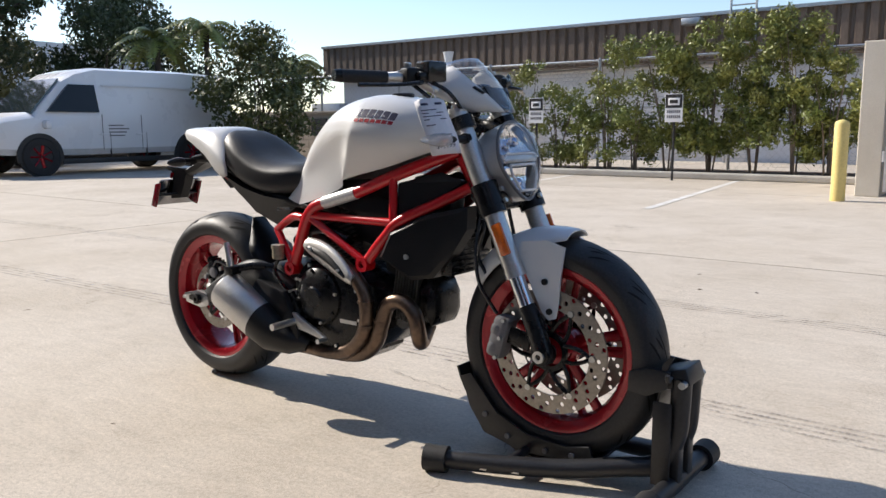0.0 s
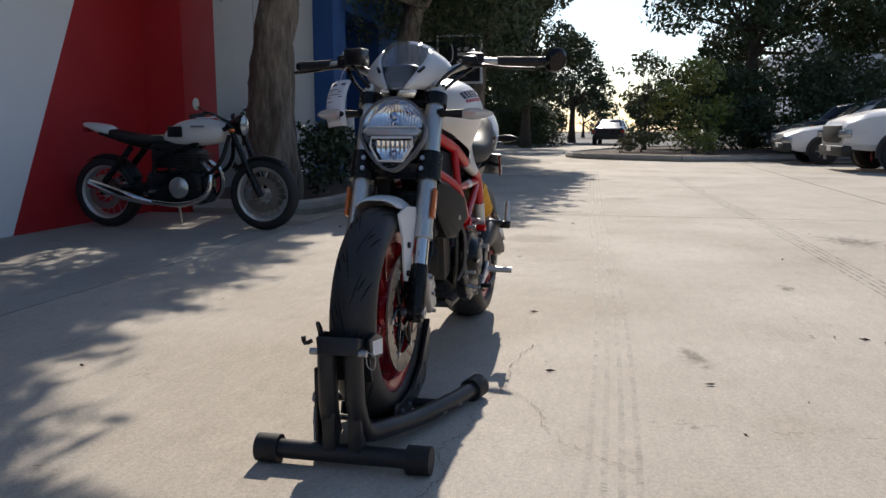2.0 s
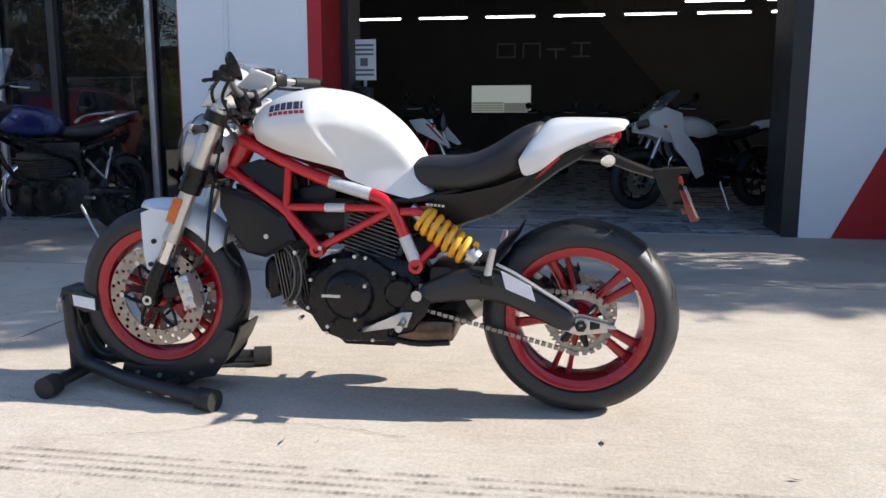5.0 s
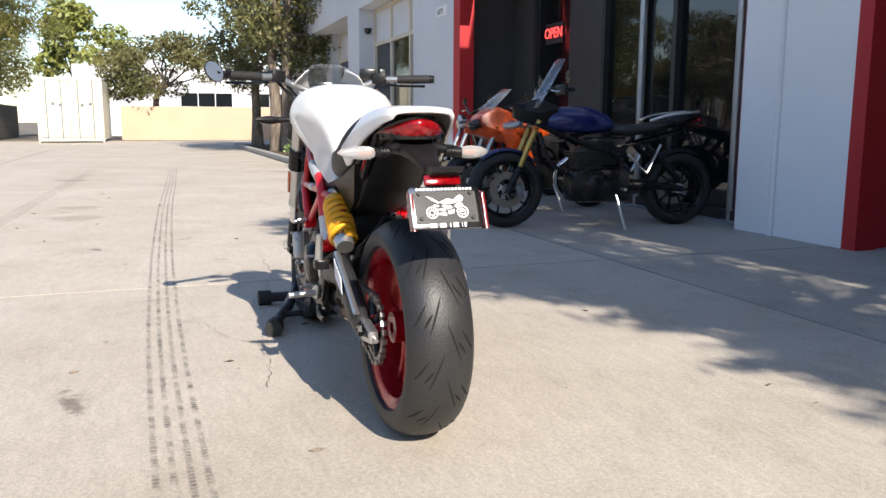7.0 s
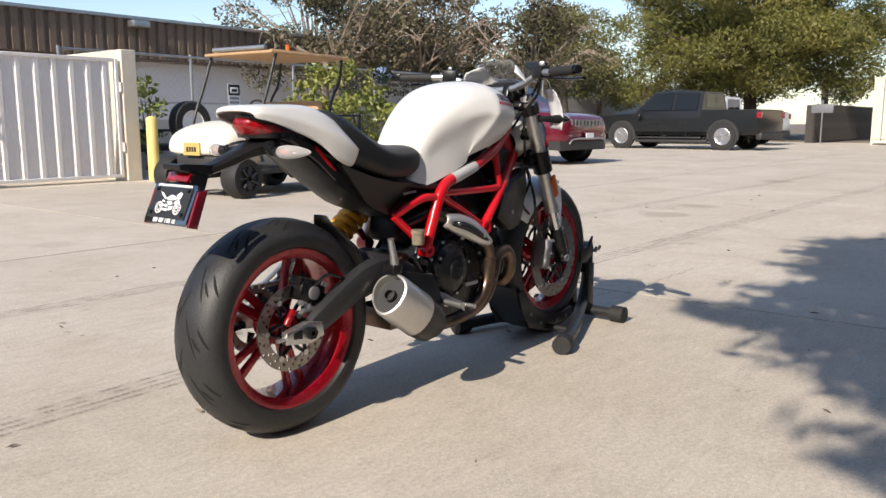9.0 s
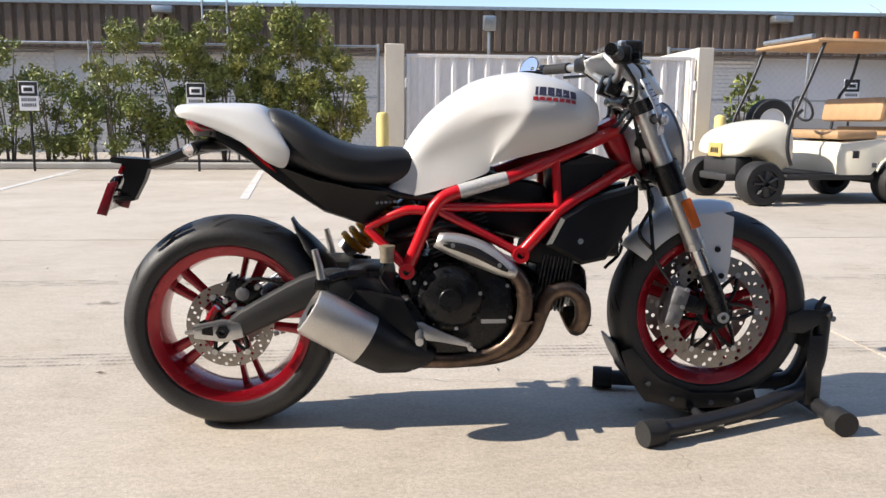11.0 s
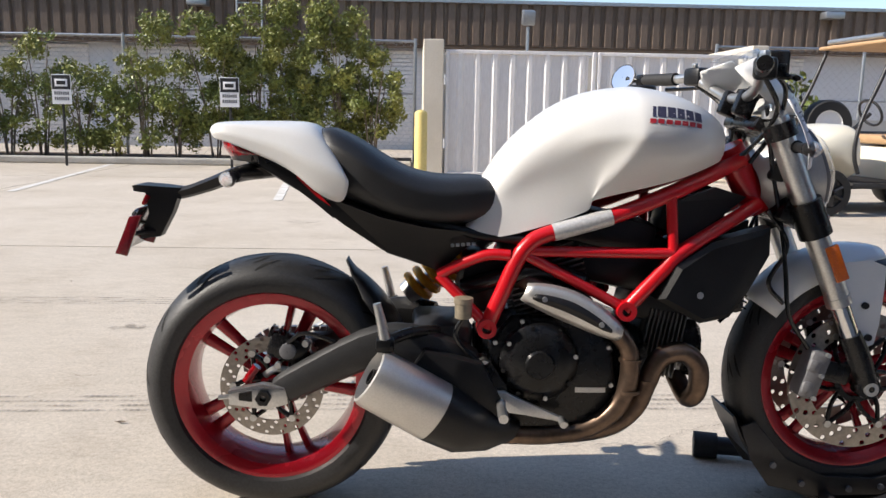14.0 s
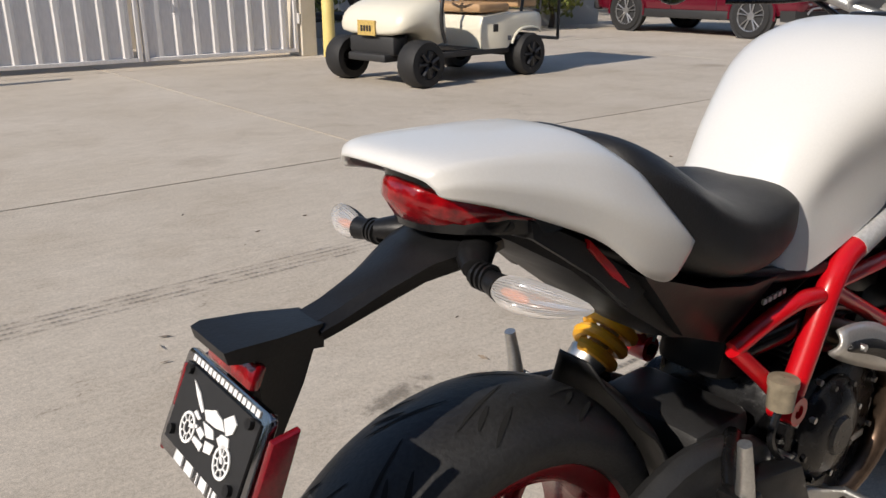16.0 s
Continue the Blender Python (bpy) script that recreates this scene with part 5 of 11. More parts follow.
    part("tape", bm, TAPE, frame_ob, "silver tape wrap on the frame tube")
    bm = B()
    tube(bm, [(-0.186, 0.1335, 0.487), (-0.152, 0.134, 0.566)], 0.0202, seg=14, n=1)
    part("tape", bm, TAPE, frame_ob, "silver tape wrap on the frame tube")
    part("steering_head", rod(B(), (0.385, 0, 0.885), (0.470, 0, 0.735), 0.036, seg=18), REDF, frame_ob)

    def infill(s):
        bm = B()
        loft(bm, [[(0.240, s * 0.112, 0.655), (0.232, s * 0.102, 0.762), (0.345, s * 0.055, 0.793), (0.425, s * 0.040, 0.770), (0.300, s * 0.092, 0.690)],
                  [(0.240, s * 0.095, 0.655), (0.232, s * 0.085, 0.762), (0.345, s * 0.038, 0.793), (0.425, s * 0.025, 0.770), (0.300, s * 0.075, 0.690)]])
        part("infill_panel", bm, BLKPL, bike, "black panel behind the frame tubes", smooth=None)
    both(infill)

    # ---- engine ----
    engine = thing("engine", "", "")
    engine.parent = bike
    bm = B()
    rings = []
    for x, z0, z1, w in ((-0.21, 0.30, 0.43, 0.085), (-0.17, 0.235, 0.50, 0.105), (-0.06, 0.215, 0.515, 0.115), (0.07, 0.222, 0.50, 0.115), (0.15, 0.26, 0.47, 0.10), (0.20, 0.31, 0.44, 0.08)):
        h = z1 - z0
        rings.append([(x, w * c, z0 + h * v) for c, v in ((-0.7, 0), (-1, 0.15), (-1, 0.85), (-0.7, 1), (0.7, 1), (1, 0.85), (1, 0.15), (0.7, 0))])
    loft(bm, rings)
    part("crankcase", bm, BLKEN, engine)
    bm = B()
    lathe(bm, [(0.001, -0.172), (0.030, -0.172), (0.034, -0.166), (0.062, -0.163), (0.070, -0.157), (0.088, -0.150), (0.093, -0.142), (0.093, -0.11)], (-0.070, 0, 0.395), seg=40, closed=False)
    part("clutch_cover", bm, BLKEN, engine, "round black clutch cover")
    for k in range(8):
        a = 2 * math.pi * k / 8 + 0.2
        q = (-0.070 + 0.084 * math.cos(a), -0.148, 0.395 + 0.084 * math.sin(a))
        part("cover_bolt", rod(B(), q, (q[0], -0.1575, q[2]), 0.0055, seg=6), ALU if k % 3 == 0 else BLKEN, engine)
    bm = B()
    plate(bm, [(-0.15, 0.235), (-0.185, 0.33), (-0.185, 0.44), (-0.13, 0.50), (0.02, 0.50), (0.10, 0.44), (0.115, 0.33), (0.08, 0.27), (0.02, 0.232)], -0.138, -0.10, 0.012)
    part("right_case", bm, BLKEN, engine, "black engine side cover")
    bm = B()
    box(bm, 0.018, 0.088, -0.1400, -0.1380, 0.322, 0.334)
    part("case_mark", bm, ALU, engine, "pale maker's mark bar", smooth=None)
    bm = B()
    plate(bm, [(-0.10, 0.228), (-0.13, 0.33), (-0.13, 0.44), (-0.03, 0.505), (0.06, 0.49), (0.155, 0.42), (0.165, 0.32), (0.12, 0.25), (0.04, 0.222)], 0.10, 0.140, 0.012)
    part("left_case", bm, BLKEN, engine, "black engine side cover")
    bm = B()
    lathe(bm, [(0.001, 0.172), (0.050, 0.170), (0.066, 0.165), (0.078, 0.150), (0.085, 0.13)], (0.025, 0, 0.375), seg=40, closed=False)
    part("alternator_cover", bm, BLKEN, engine, "round black alternator cover")
    bm = B()
    box(bm, 0.045, 0.105, 0.1712, 0.1730, 0.372, 0.381)
    part("case_mark", bm, ALU, engine, "pale maker's mark bar", smooth=None)
    bm = B()
    lathe(bm, [(0.001, 0.150), (0.040, 0.150), (0.048, 0.14), (0.048, 0.11)], (-0.135, 0, 0.385), seg=28, closed=False)
    part("sprocket_cover", bm, BLKEN, engine)
    rng = random.Random(5)
    for x, z in ((-0.11, 0.24), (-0.03, 0.495), (0.15, 0.42), (0.16, 0.33), (0.10, 0.25), (-0.12, 0.45), (0.07, 0.485), (-0.125, 0.31), (-0.05, 0.232)):
        part("case_bolt", rod(B(), (x, 0.132, z), (x, 0.147, z), 0.006, seg=6), ALU, engine)
    for x, z in ((-0.14, 0.25), (-0.17, 0.33), (-0.17, 0.44), (0.09, 0.43), (0.10, 0.34), (0.0, 0.245), (-0.11, 0.49), (0.0, 0.49)):
        part("case_bolt", rod(B(), (x, -0.132, z), (x, -0.1445, z), 0.0055, seg=6), ALU, engine)
    # finned cylinders
    rc = part("rear_cylinder", box(B(), -0.09, 0.055, -0.07, 0.078, 0.49, 0.66), FINS, engine, "finned dark rear cylinder", smooth=None)
    for k in range(13):
        z = 0.495 + k * 0.0125
        ins = 0.010 if k in (0, 12) else 0.0
        part("fin", obox(B(), (-0.022 - 0.0035 * k, 0.003, z - 0.004), (0.180 - ins * 2, 0.190 - ins * 2, 0.0048), (0, -18, 0), 0.0015), FINL, rc, smooth=None)
    part("rear_head", box(B(), -0.11, 0.10, -0.075, 0.085, 0.655, 0.715, 0.02), BLKEN, engine)
    bm = B()
    obox(bm, (0.232, 0.004, 0.425), (0.105, 0.13, 0.125), (0, 10, 0), 0.01)
    fc = part("front_cylinder", bm, FINS, engine, "finned dark front cylinder", smooth=None)
    for k in range(9):
        bm = B()
        obox(bm, (0.190 + k * 0.0105, 0.004, 0.430 - 0.0019 * k), (0.0045, 0.172, 0.158), (0, 10, 0), 0.0015)
        part("fin", bm, FINL, fc, smooth=None)
    bm = B()
    rings = []
    for x, z0, z1, w in ((0.285, 0.345, 0.480, 0.074), (0.315, 0.335, 0.475, 0.078), (0.332, 0.350, 0.455, 0.066), (0.340, 0.37, 0.43, 0.045)):
        rings.append([(x, w * c, z0 + (z1 - z0) * v) for c, v in ((-0.75, 0), (-1, 0.25), (-1, 0.75), (-0.75, 1), (0.75, 1), (1, 0.75), (1, 0.25), (0.75, 0))])
    loft(bm, rings)
    part("front_head", bm, BLKEN, engine, "black cylinder head")
    bm = B()
    for k in range(3):
        bm = B()
        tube(bm, [(0.17 + 0.014 * k, 0.108, 0.51), (0.185 + 0.016 * k, 0.116, 0.47), (0.20 + 0.012 * k, 0.118, 0.40), (0.185 + 0.012 * k, 0.11, 0.335), (0.14, 0.10, 0.29)], 0.005, seg=8, n=4)
        part("oil_line", bm, FINS, engine)
    bm = B()
    rings = []
    for x, z0, w in ((-0.16, 0.235, 0.07), (-0.10, 0.195, 0.085), (0.06, 0.195, 0.085), (0.11, 0.23, 0.07)):
        rings.append([(x, -w, z0 + 0.05), (x, -w * 0.8, z0), (x, w * 0.8, z0), (x, w, z0 + 0.05)])
    loft(bm, rings)
    part("sump", bm, BLKEN, engine)
    bm = B()
    # dark boxes, added also to fill the see-through gaps behind the frame
    for (x, y, z, a, b_, c_) in ((0.07, 0.0, 0.692, 0.27, 0.17, 0.085), (0.12, 0.0, 0.600, 0.20, 0.15, 0.09), (-0.06, 0.0, 0.60, 0.20, 0.13, 0.10), (0.15, 0.0, 0.62, 0.16, 0.14, 0.14), (-0.20, 0.0, 0.56, 0.10, 0.12, 0.14), (0.22, 0, 0.52, 0.14, 0.15, 0.10), (0.30, 0, 0.72, 0.16, 0.08, 0.10), (-0.13, 0.0, 0.70, 0.20, 0.16, 0.08)):
        bm = B()
        obox(bm, (x, y, z), (a, b_, c_), (0, 12, 0), 0.02)
        part("airbox_section", bm, BLKPL, bike)
    bm = B()
    tube(bm, [(-0.24, -0.06, 0.55), (-0.15, -0.10, 0.585), (-0.06, -0.105, 0.60), (0.03, -0.10, 0.575)], 0.022, seg=12)
    part("breather_hose", bm, BLKGL, bike)
    bm = B()
    tube(bm, [(-0.22, 0.05, 0.57), (-0.16, 0.09, 0.56), (-0.13, 0.11, 0.50)], 0.012, seg=10)
    part("breather_hose", bm, BLKGL, bike)

    # radiator shrouds on both sides
    def shroud(s):
        o = [(0.325, 0.672), (0.468, 0.705), (0.468, 0.640), (0.418, 0.556), (0.372, 0.498), (0.300, 0.486), (0.192, 0.545), (0.232, 0.622)]
        ys = [0.112, 0.085, 0.090, 0.105, 0.118, 0.130, 0.145, 0.142]
        bm = B()
        a = [(x, s * y, z) for (x, z), y in zip(o, ys)]
        cx, cz = 0.325, 0.580
        mid = [(cx + (x - cx) * 0.86, s * (y + 0.012), cz + (z - cz) * 0.86) for (x, z), y in zip(o, ys)]
        inn = [(x, s * (y - 0.045), z) for (x, z), y in zip(o, ys)]
        loft(bm, [inn, a, mid])
        part("side_shroud", bm, BLKPL, bike, "black plastic side shroud", smooth=30)
        part("shroud_bolt", rod(B(), (0.292, s * 0.130, 0.555), (0.292, s * 0.147, 0.555), 0.008, seg=10), ALU, bike)
    both(shroud)
    bm = B()
    box(bm, 0.36, 0.42, -0.095, 0.095, 0.50, 0.66, 0.015)
    oc = part("oil_cooler", bm, BLKEN, bike, "black finned oil cooler")
    for k in range(10):
        part("cooler_fin", box(B(), 0.42, 0.424, -0.09, 0.09, 0.51 + k * 0.015, 0.514 + k * 0.015), BLKEN, oc, smooth=None)

    # bright hoses beside the front cylinder and bolts of the left covers
    for k, dx in enumerate((0.0, 0.022)):
        part("oil_line", tube(B(), [(0.262 - dx, 0.128, 0.540), (0.215 - dx, 0.142, 0.498), (0.200 - dx, 0.146, 0.431), (0.214 - dx, 0.142, 0.372), (0.248 - dx, 0.128, 0.334)], 0.0042, seg=8, n=5), FINL, engine, "bare metal oil line")
    for x, zz in ((0.187, 0.512), (0.105, 0.528), (-0.005, 0.505), (-0.036, 0.413), (-0.003, 0.305), (0.086, 0.280), (0.176, 0.302), (0.190, 0.354)):
        part("case_bolt", rod(B(), (x, 0.150, zz), (x, 0.181, zz), 0.0062, seg=8), ALU, engine)
    # ---- exhaust ----
    ex = thing("exhaust", "", "")
    ex.parent = bike
    part("front_header", tube(B(), [(0.285, -0.030, 0.330), (0.300, -0.085, 0.292), (0.312, -0.115, 0.325), (0.304, -0.125, 0.385), (0.262, -0.130, 0.418), (0.212, -0.132, 0.402),
                                    (0.186, -0.132, 0.345), (0.162, -0.130, 0.285), (0.110, -0.125, 0.238), (0.02, -0.115, 0.214), (-0.10, -0.11, 0.210), (-0.17, -0.13, 0.215)], 0.0235, seg=18), HEADER, ex, "bronze-tinted front header pipe")
    part("rear_header", tube(B(), [(-0.13, -0.085, 0.590), (-0.06, -0.130, 0.560), (0.03, -0.150, 0.518), (0.095, -0.152, 0.478), (0.134, -0.150, 0.425), (0.138, -0.148, 0.350), (0.112, -0.146, 0.285), (0.05, -0.138, 0.235), (-0.04, -0.128, 0.214), (-0.13, -0.125, 0.213)], 0.0225, seg=18), HEADER, ex, "bronze-tinted rear header pipe")
    bm = B()
    for q in ((0.139, -0.150, 0.405), (0.139, -0.149, 0.330), (0.186, -0.132, 0.350)):
        lathe(bm := B(), [(0.0225, -0.004), (0.0262, -0.004), (0.0262, 0.004), (0.0225, 0.004)], q, axis="z", seg=18)
        part("clamp", bm, HEADER, ex, "steel pipe clamp")
    # heat shield: a pale rim with a black inset
    c0, c1 = Vector((-0.110, -0.150, 0.562)), Vector((0.108, -0.172, 0.470))
    for nm, wd, off, m, lab in (("shield_rim", 0.037, 0.0, SATIN, "pale alloy heat shield"), ("shield_inset", 0.0205, 0.012, BLKPL, "black heat shield inset")):
        bm = B()
        rings = []
        for k in range(13):
            u = k / 12
            q = c0.lerp(c1, u) + Vector((0, 0, 0.012 * math.sin(math.pi * u)))
            w = wd * (math.sin(math.pi * min(1, max(0.0, 0.09 + u * 0.86))) ** 0.45) * (0.86 if nm == "shield_inset" and (k < 1 or k > 11) else 1)
            if nm == "shield_inset":
                q = c0.lerp(c1, 0.09 + u * 0.80) + Vector((0, 0, 0.012 * math.sin(math.pi * u)))
            dz = Vector((0.39, 0, 0.92))
            ring = []
            for j in range(7):
                v = -1 + 2 * j / 6
                ring.append(q + dz * (w * v) + Vector((0, -0.014 * (1 - v * v) - off * 0.6 * (1 - v * v), 0)))
            rings.append(ring)
        loft(bm, rings, close_ring=False)
        part(nm, bm, m, ex, lab, solid=0.006)
    for q in (c0.lerp(c1, 0.2), c0.lerp(c1, 0.78)):
        part("shield_screw", rod(B(), q + Vector((0, -0.014, 0.006)), q + Vector((0, -0.026, 0.006)), 0.006, seg=8), ALU, ex)
    # silencer
    A, Bv = Vector((-0.302, -0.191, 0.292)), Vector((-0.452, -0.213, 0.384))
    ax = (Bv - A).normalized()
    up = (Vector((0, 0, 1)) - ax * ax.z).normalized()
    sd = ax.cross(up)

    def oval(q, a, b_, n=28):
        # rounded wedge, broad above and narrow below
        out_ = []
        for k in range(n):
            c_, s_ = math.cos(2 * math.pi * k / n), math.sin(2 * math.pi * k / n)
            out_.append(q + up * (a * c_) + sd * (b_ * s_ * (1 + (0.16 * c_ if a > b_ else 0.0))))
        return out_
    bm = B()
    loft(bm, [oval(A - ax * 0.012, 0.067, 0.056), oval(A, 0.071, 0.059), oval(A.lerp(Bv, 0.5), 0.070, 0.060), oval(Bv - ax * 0.010, 0.068, 0.060), oval(Bv, 0.064, 0.057), oval(Bv + ax * 0.002, 0.058, 0.051), oval(Bv - ax * 0.022, 0.054, 0.047)], caps=False)
    part("silencer", bm, SATIN, ex, "short satin silver silencer")
    bm = B()
    loft(bm, [oval(Bv - ax * 0.020, 0.0545, 0.0475), oval(Bv - ax * 0.022, 0.045, 0.040), oval(Bv - ax * 0.030, 0.026, 0.026), oval(Bv - ax * 0.028, 0.019, 0.019), oval(Bv - ax * 0.002, 0.018, 0.018), oval(Bv - ax * 0.002, 0.0145, 0.0145), oval(Bv - ax * 0.05, 0.014, 0.014)])
    part("end_cap", bm, SWING, ex, "dark grey end cap with a round outlet")
    bm = B()
    loft(bm, [oval(A + ax * 0.004, 0.0715, 0.0595), oval(A - ax * 0.075, 0.064, 0.057), oval(A - ax * 0.142 + Vector((0.01, 0.02, 0.010)), 0.046, 0.045), oval(A - ax * 0.167 + Vector((0.04, 0.035, 0.022)), 0.026, 0.026)])
    part("silencer_cover", bm, BLKPL, ex, "black silencer front cover")
    bm = B()
    plate(bm, [(-0.33, 0.43), (-0.20, 0.40), (-0.135, 0.28), (-0.135, 0.225), (-0.25, 0.225), (-0.29, 0.33), (-0.36, 0.385)], -0.178, -0.140, 0.008)
    part("heel_plate", bm, BLKPL, bike, "black heel guard plate")
    bm = B()
    box(bm, -0.30, -0.10, -0.08, 0.085, 0.215, 0.29, 0.02)
    part("collector_box", bm, HEADER, ex, "brown stained collector box")

    # ---- foot controls ----
    def pegs(s):
        p = part("footpeg", tube(B(), [(-0.155, s * 0.15, 0.308), (-0.158, s * 0.20, 0.306), (-0.160, s * 0.262, 0.304)], 0.011, seg=10, n=2), ALU, bike, "ribbed alloy footpeg")
        bm = B()
        plate(bm, [(-0.185, 0.335), (-0.15, 0.335), (-0.09, 0.305), (-0.02, 0.275), (-0.02, 0.262), (-0.10, 0.282), (-0.165, 0.285)], s * 0.160, s * 0.172, 0.003)
        part("pedal", bm, ALU, bike, "alloy brake pedal" if s < 0 else "alloy shift lever")
        part("pedal_tip", rod(B(), (-0.018, s * 0.166, 0.268), (-0.018, s * 0.205, 0.268), 0.008, seg=10), ALU if s < 0 else BLKPL, bike)
        bm = B()
        plate(bm, [(-0.24, 0.37), (-0.18, 0.40), (-0.14, 0.34), (-0.14, 0.29), (-0.18, 0.28), (-0.22, 0.32)], s * 0.142, s * 0.158, 0.004)
        part("peg_bracket", bm, BLKEN, bike)
        # passenger pegs folded up
        bm = B()
        tube(bm, [(-0.418, s * 0.208, 0.462), (-0.425, s * 0.208, 0.50), (-0.436, s * 0.208, 0.545)], [0.013, 0.011, 0.009], seg=10, n=3)
        part("passenger_footpeg", bm, ALU, bike, "folded alloy passenger footpeg")
        bm = B()
        tube(bm, [(-0.30, s * 0.115, 0.46), (-0.36, s * 0.15, 0.465), (-0.415, s * 0.19, 0.455)], 0.013, seg=10, n=3)
        obox(bm, (-0.418, s * 0.200, 0.452), (0.04, 0.045, 0.030), (0, 0, 0), 0.006)
        part("peg_hanger", bm, BLKEN, bike)
    both(pegs)
    part("kickstand", tube(B(), [(-0.10, 0.15, 0.245), (-0.20, 0.165, 0.235), (-0.30, 0.17, 0.245)], 0.010, seg=10, n=3), BLKEN, bike)
    part("brake_reservoir", lathe(B(), [(0.001, 0), (0.019, 0), (0.020, 0.034), (0.022, 0.035), (0.022, 0.046), (0.001, 0.048)], (-0.245, -0.150, 0.500), axis="z", seg=16, closed=False),
         mat("reservoir_plastic", (0.26, 0.22, 0.16), 0.35), bike, "cloudy brake fluid reservoir")
    part("reservoir_hose", tube(B(), [(-0.245, -0.15, 0.50), (-0.262, -0.152, 0.46), (-0.235, -0.15, 0.42), (-0.20, -0.148, 0.39)], 0.006, seg=8, n=5), BLKGL, bike)

    # ---- tank ----
    stations = [
        (0.356, [(0, 0.936), (0.030, 0.934), (0.055, 0.926), (0.070, 0.912), (0.074, 0.898), (0.073, 0.885), (0.070, 0.872), (0.060, 0.862)]),
        (0.335, [(0, 0.958), (0.045, 0.955), (0.080, 0.942), (0.102, 0.922), (0.110, 0.900), (0.106, 0.880), (0.098, 0.864), (0.082, 0.852)]),
        (0.285, [(0, 0.988), (0.060, 0.986), (0.112, 0.972), (0.150, 0.945), (0.166, 0.905), (0.156, 0.876), (0.138, 0.854), (0.112, 0.834)]),
        (0.215, [(0, 1.012), (0.066, 1.010), (0.128, 0.996), (0.172, 0.962), (0.190, 0.908), (0.182, 0.872), (0.162, 0.840), (0.128, 0.808)]),
        (0.130, [(0, 1.022), (0.070, 1.020), (0.134, 1.004), (0.182, 0.968), (0.202, 0.908), (0.190, 0.868), (0.167, 0.825), (0.133, 0.778)]),
        (0.108, [(0, 1.021), (0.070, 1.019), (0.133, 1.003), (0.179, 0.965), (0.196, 0.908), (0.182, 0.866), (0.160, 0.820), (0.132, 0.770)]),
        (0.086, [(0, 1.018), (0.069, 1.016), (0.131, 0.999), (0.174, 0.960), (0.188, 0.908), (0.166, 0.862), (0.148, 0.812), (0.131, 0.762)]),
        (0.045, [(0, 1.011), (0.068, 1.008), (0.127, 0.990), (0.165, 0.952), (0.173, 0.906), (0.149, 0.856), (0.137, 0.802), (0.129, 0.747)]),
        (-0.015, [(0, 0.990), (0.064, 0.986), (0.118, 0.966), (0.147, 0.932), (0.149, 0.890), (0.131, 0.838), (0.124, 0.782), (0.128, 0.724)]),
        (-0.072, [(0, 0.954), (0.060, 0.949), (0.106, 0.928), (0.128, 0.894), (0.127, 0.852), (0.116, 0.804), (0.118, 0.757), (0.126, 0.705)]),
        (-0.135, [(0, 0.900), (0.054, 0.896), (0.090, 0.877), (0.110, 0.844), (0.113, 0.808), (0.106, 0.775), (0.113, 0.732), (0.124, 0.686)]),
        (-0.175, [(0, 0.848), (0.045, 0.842), (0.074, 0.824), (0.092, 0.800), (0.100, 0.776), (0.106, 0.750), (0.118, 0.716), (0.121, 0.678)]),
        (-0.212, [(0, 0.786), (0.038, 0.782), (0.064, 0.770), (0.084, 0.752), (0.096, 0.734), (0.106, 0.716), (0.115, 0.698), (0.117, 0.679)]),
        (-0.240, [(0, 0.708), (0.034, 0.707), (0.060, 0.705), (0.080, 0.702), (0.094, 0.699), (0.104, 0.696), (0.112, 0.692), (0.113, 0.686)]),
    ]
    bm = B()
    rings = []
    for x, h in stations:
        lean = 0.50 if 0.08 < x < 0.14 else 0.0
        right = [(x + lean * (min(z, 0.91) - 0.88), -y, z) for y, z in h]
        left = [(x + lean * (min(z, 0.91) - 0.88), y, z) for y, z in h[1:]][::-1]
        rings.append(left + right)
    loft(bm, rings, close_ring=False)
    crease_rows(bm, len(rings[0]), {3: 0.8, 11: 0.8}, (4, 8), 5)
    bm.faces.new([v for v in bm.verts][:len(rings[0])])
    tank = part("fuel_tank", bm, WHITE, bike, "pearl white sculpted fuel tank", subsurf=2, smooth=180)

    def tank_badge(s):
        # maker's marks as plain bars, set along the flank below the shoulder
        bars = []
        base = Vector((0.268, s * 0.160, 0.944))
        d1 = Vector((-0.138, s * 0.026, 0.010))
        upv = Vector((0.004, -s * 0.0165, 0.024))
        nrm = d1.cross(upv).normalized() * (-1 if d1.cross(upv).y * s < 0 else 1)
        x = 0.0
        for w in (0.15, 0.15, 0.14, 0.15, 0.15, 0.06):
            a = base + d1 * x + nrm * 0.005
            b_ = base + d1 * (x + w * 0.92) + nrm * 0.005
            bars.append((INK, "dark block of the maker's mark", (a, b_, b_ + upv, a + upv)))
            x += w * 1.03 + 0.012
        a = base - upv * 0.55 + nrm * 0.005
        for k in range(7):
            p = a + d1 * (k * 0.135)
            bars.append((LOGO_R, "thin red bar of the model mark", (p, p + d1 * 0.105, p + d1 * 0.105 + upv * 0.36, p + upv * 0.36)))
        for m_, text, q in bars:
            bm = B()
            quad(bm, *q)
            o = part("tank_mark", bm, m_, tank, text, smooth=None, solid=0.0015)
            sw = o.modifiers.new("wrap", "SHRINKWRAP")
            sw.target, sw.wrap_method, sw.wrap_mode, sw.offset = tank, "NEAREST_SURFACEPOINT", "ABOVE_SURFACE", 0.0012
    both(tank_badge)
    bm = B()
    lathe(bm, [(0.001, 1.024), (0.030, 1.024), (0.034, 1.021), (0.034, 1.008)], (0.17, 0, 0), axis="z", seg=24, closed=False)
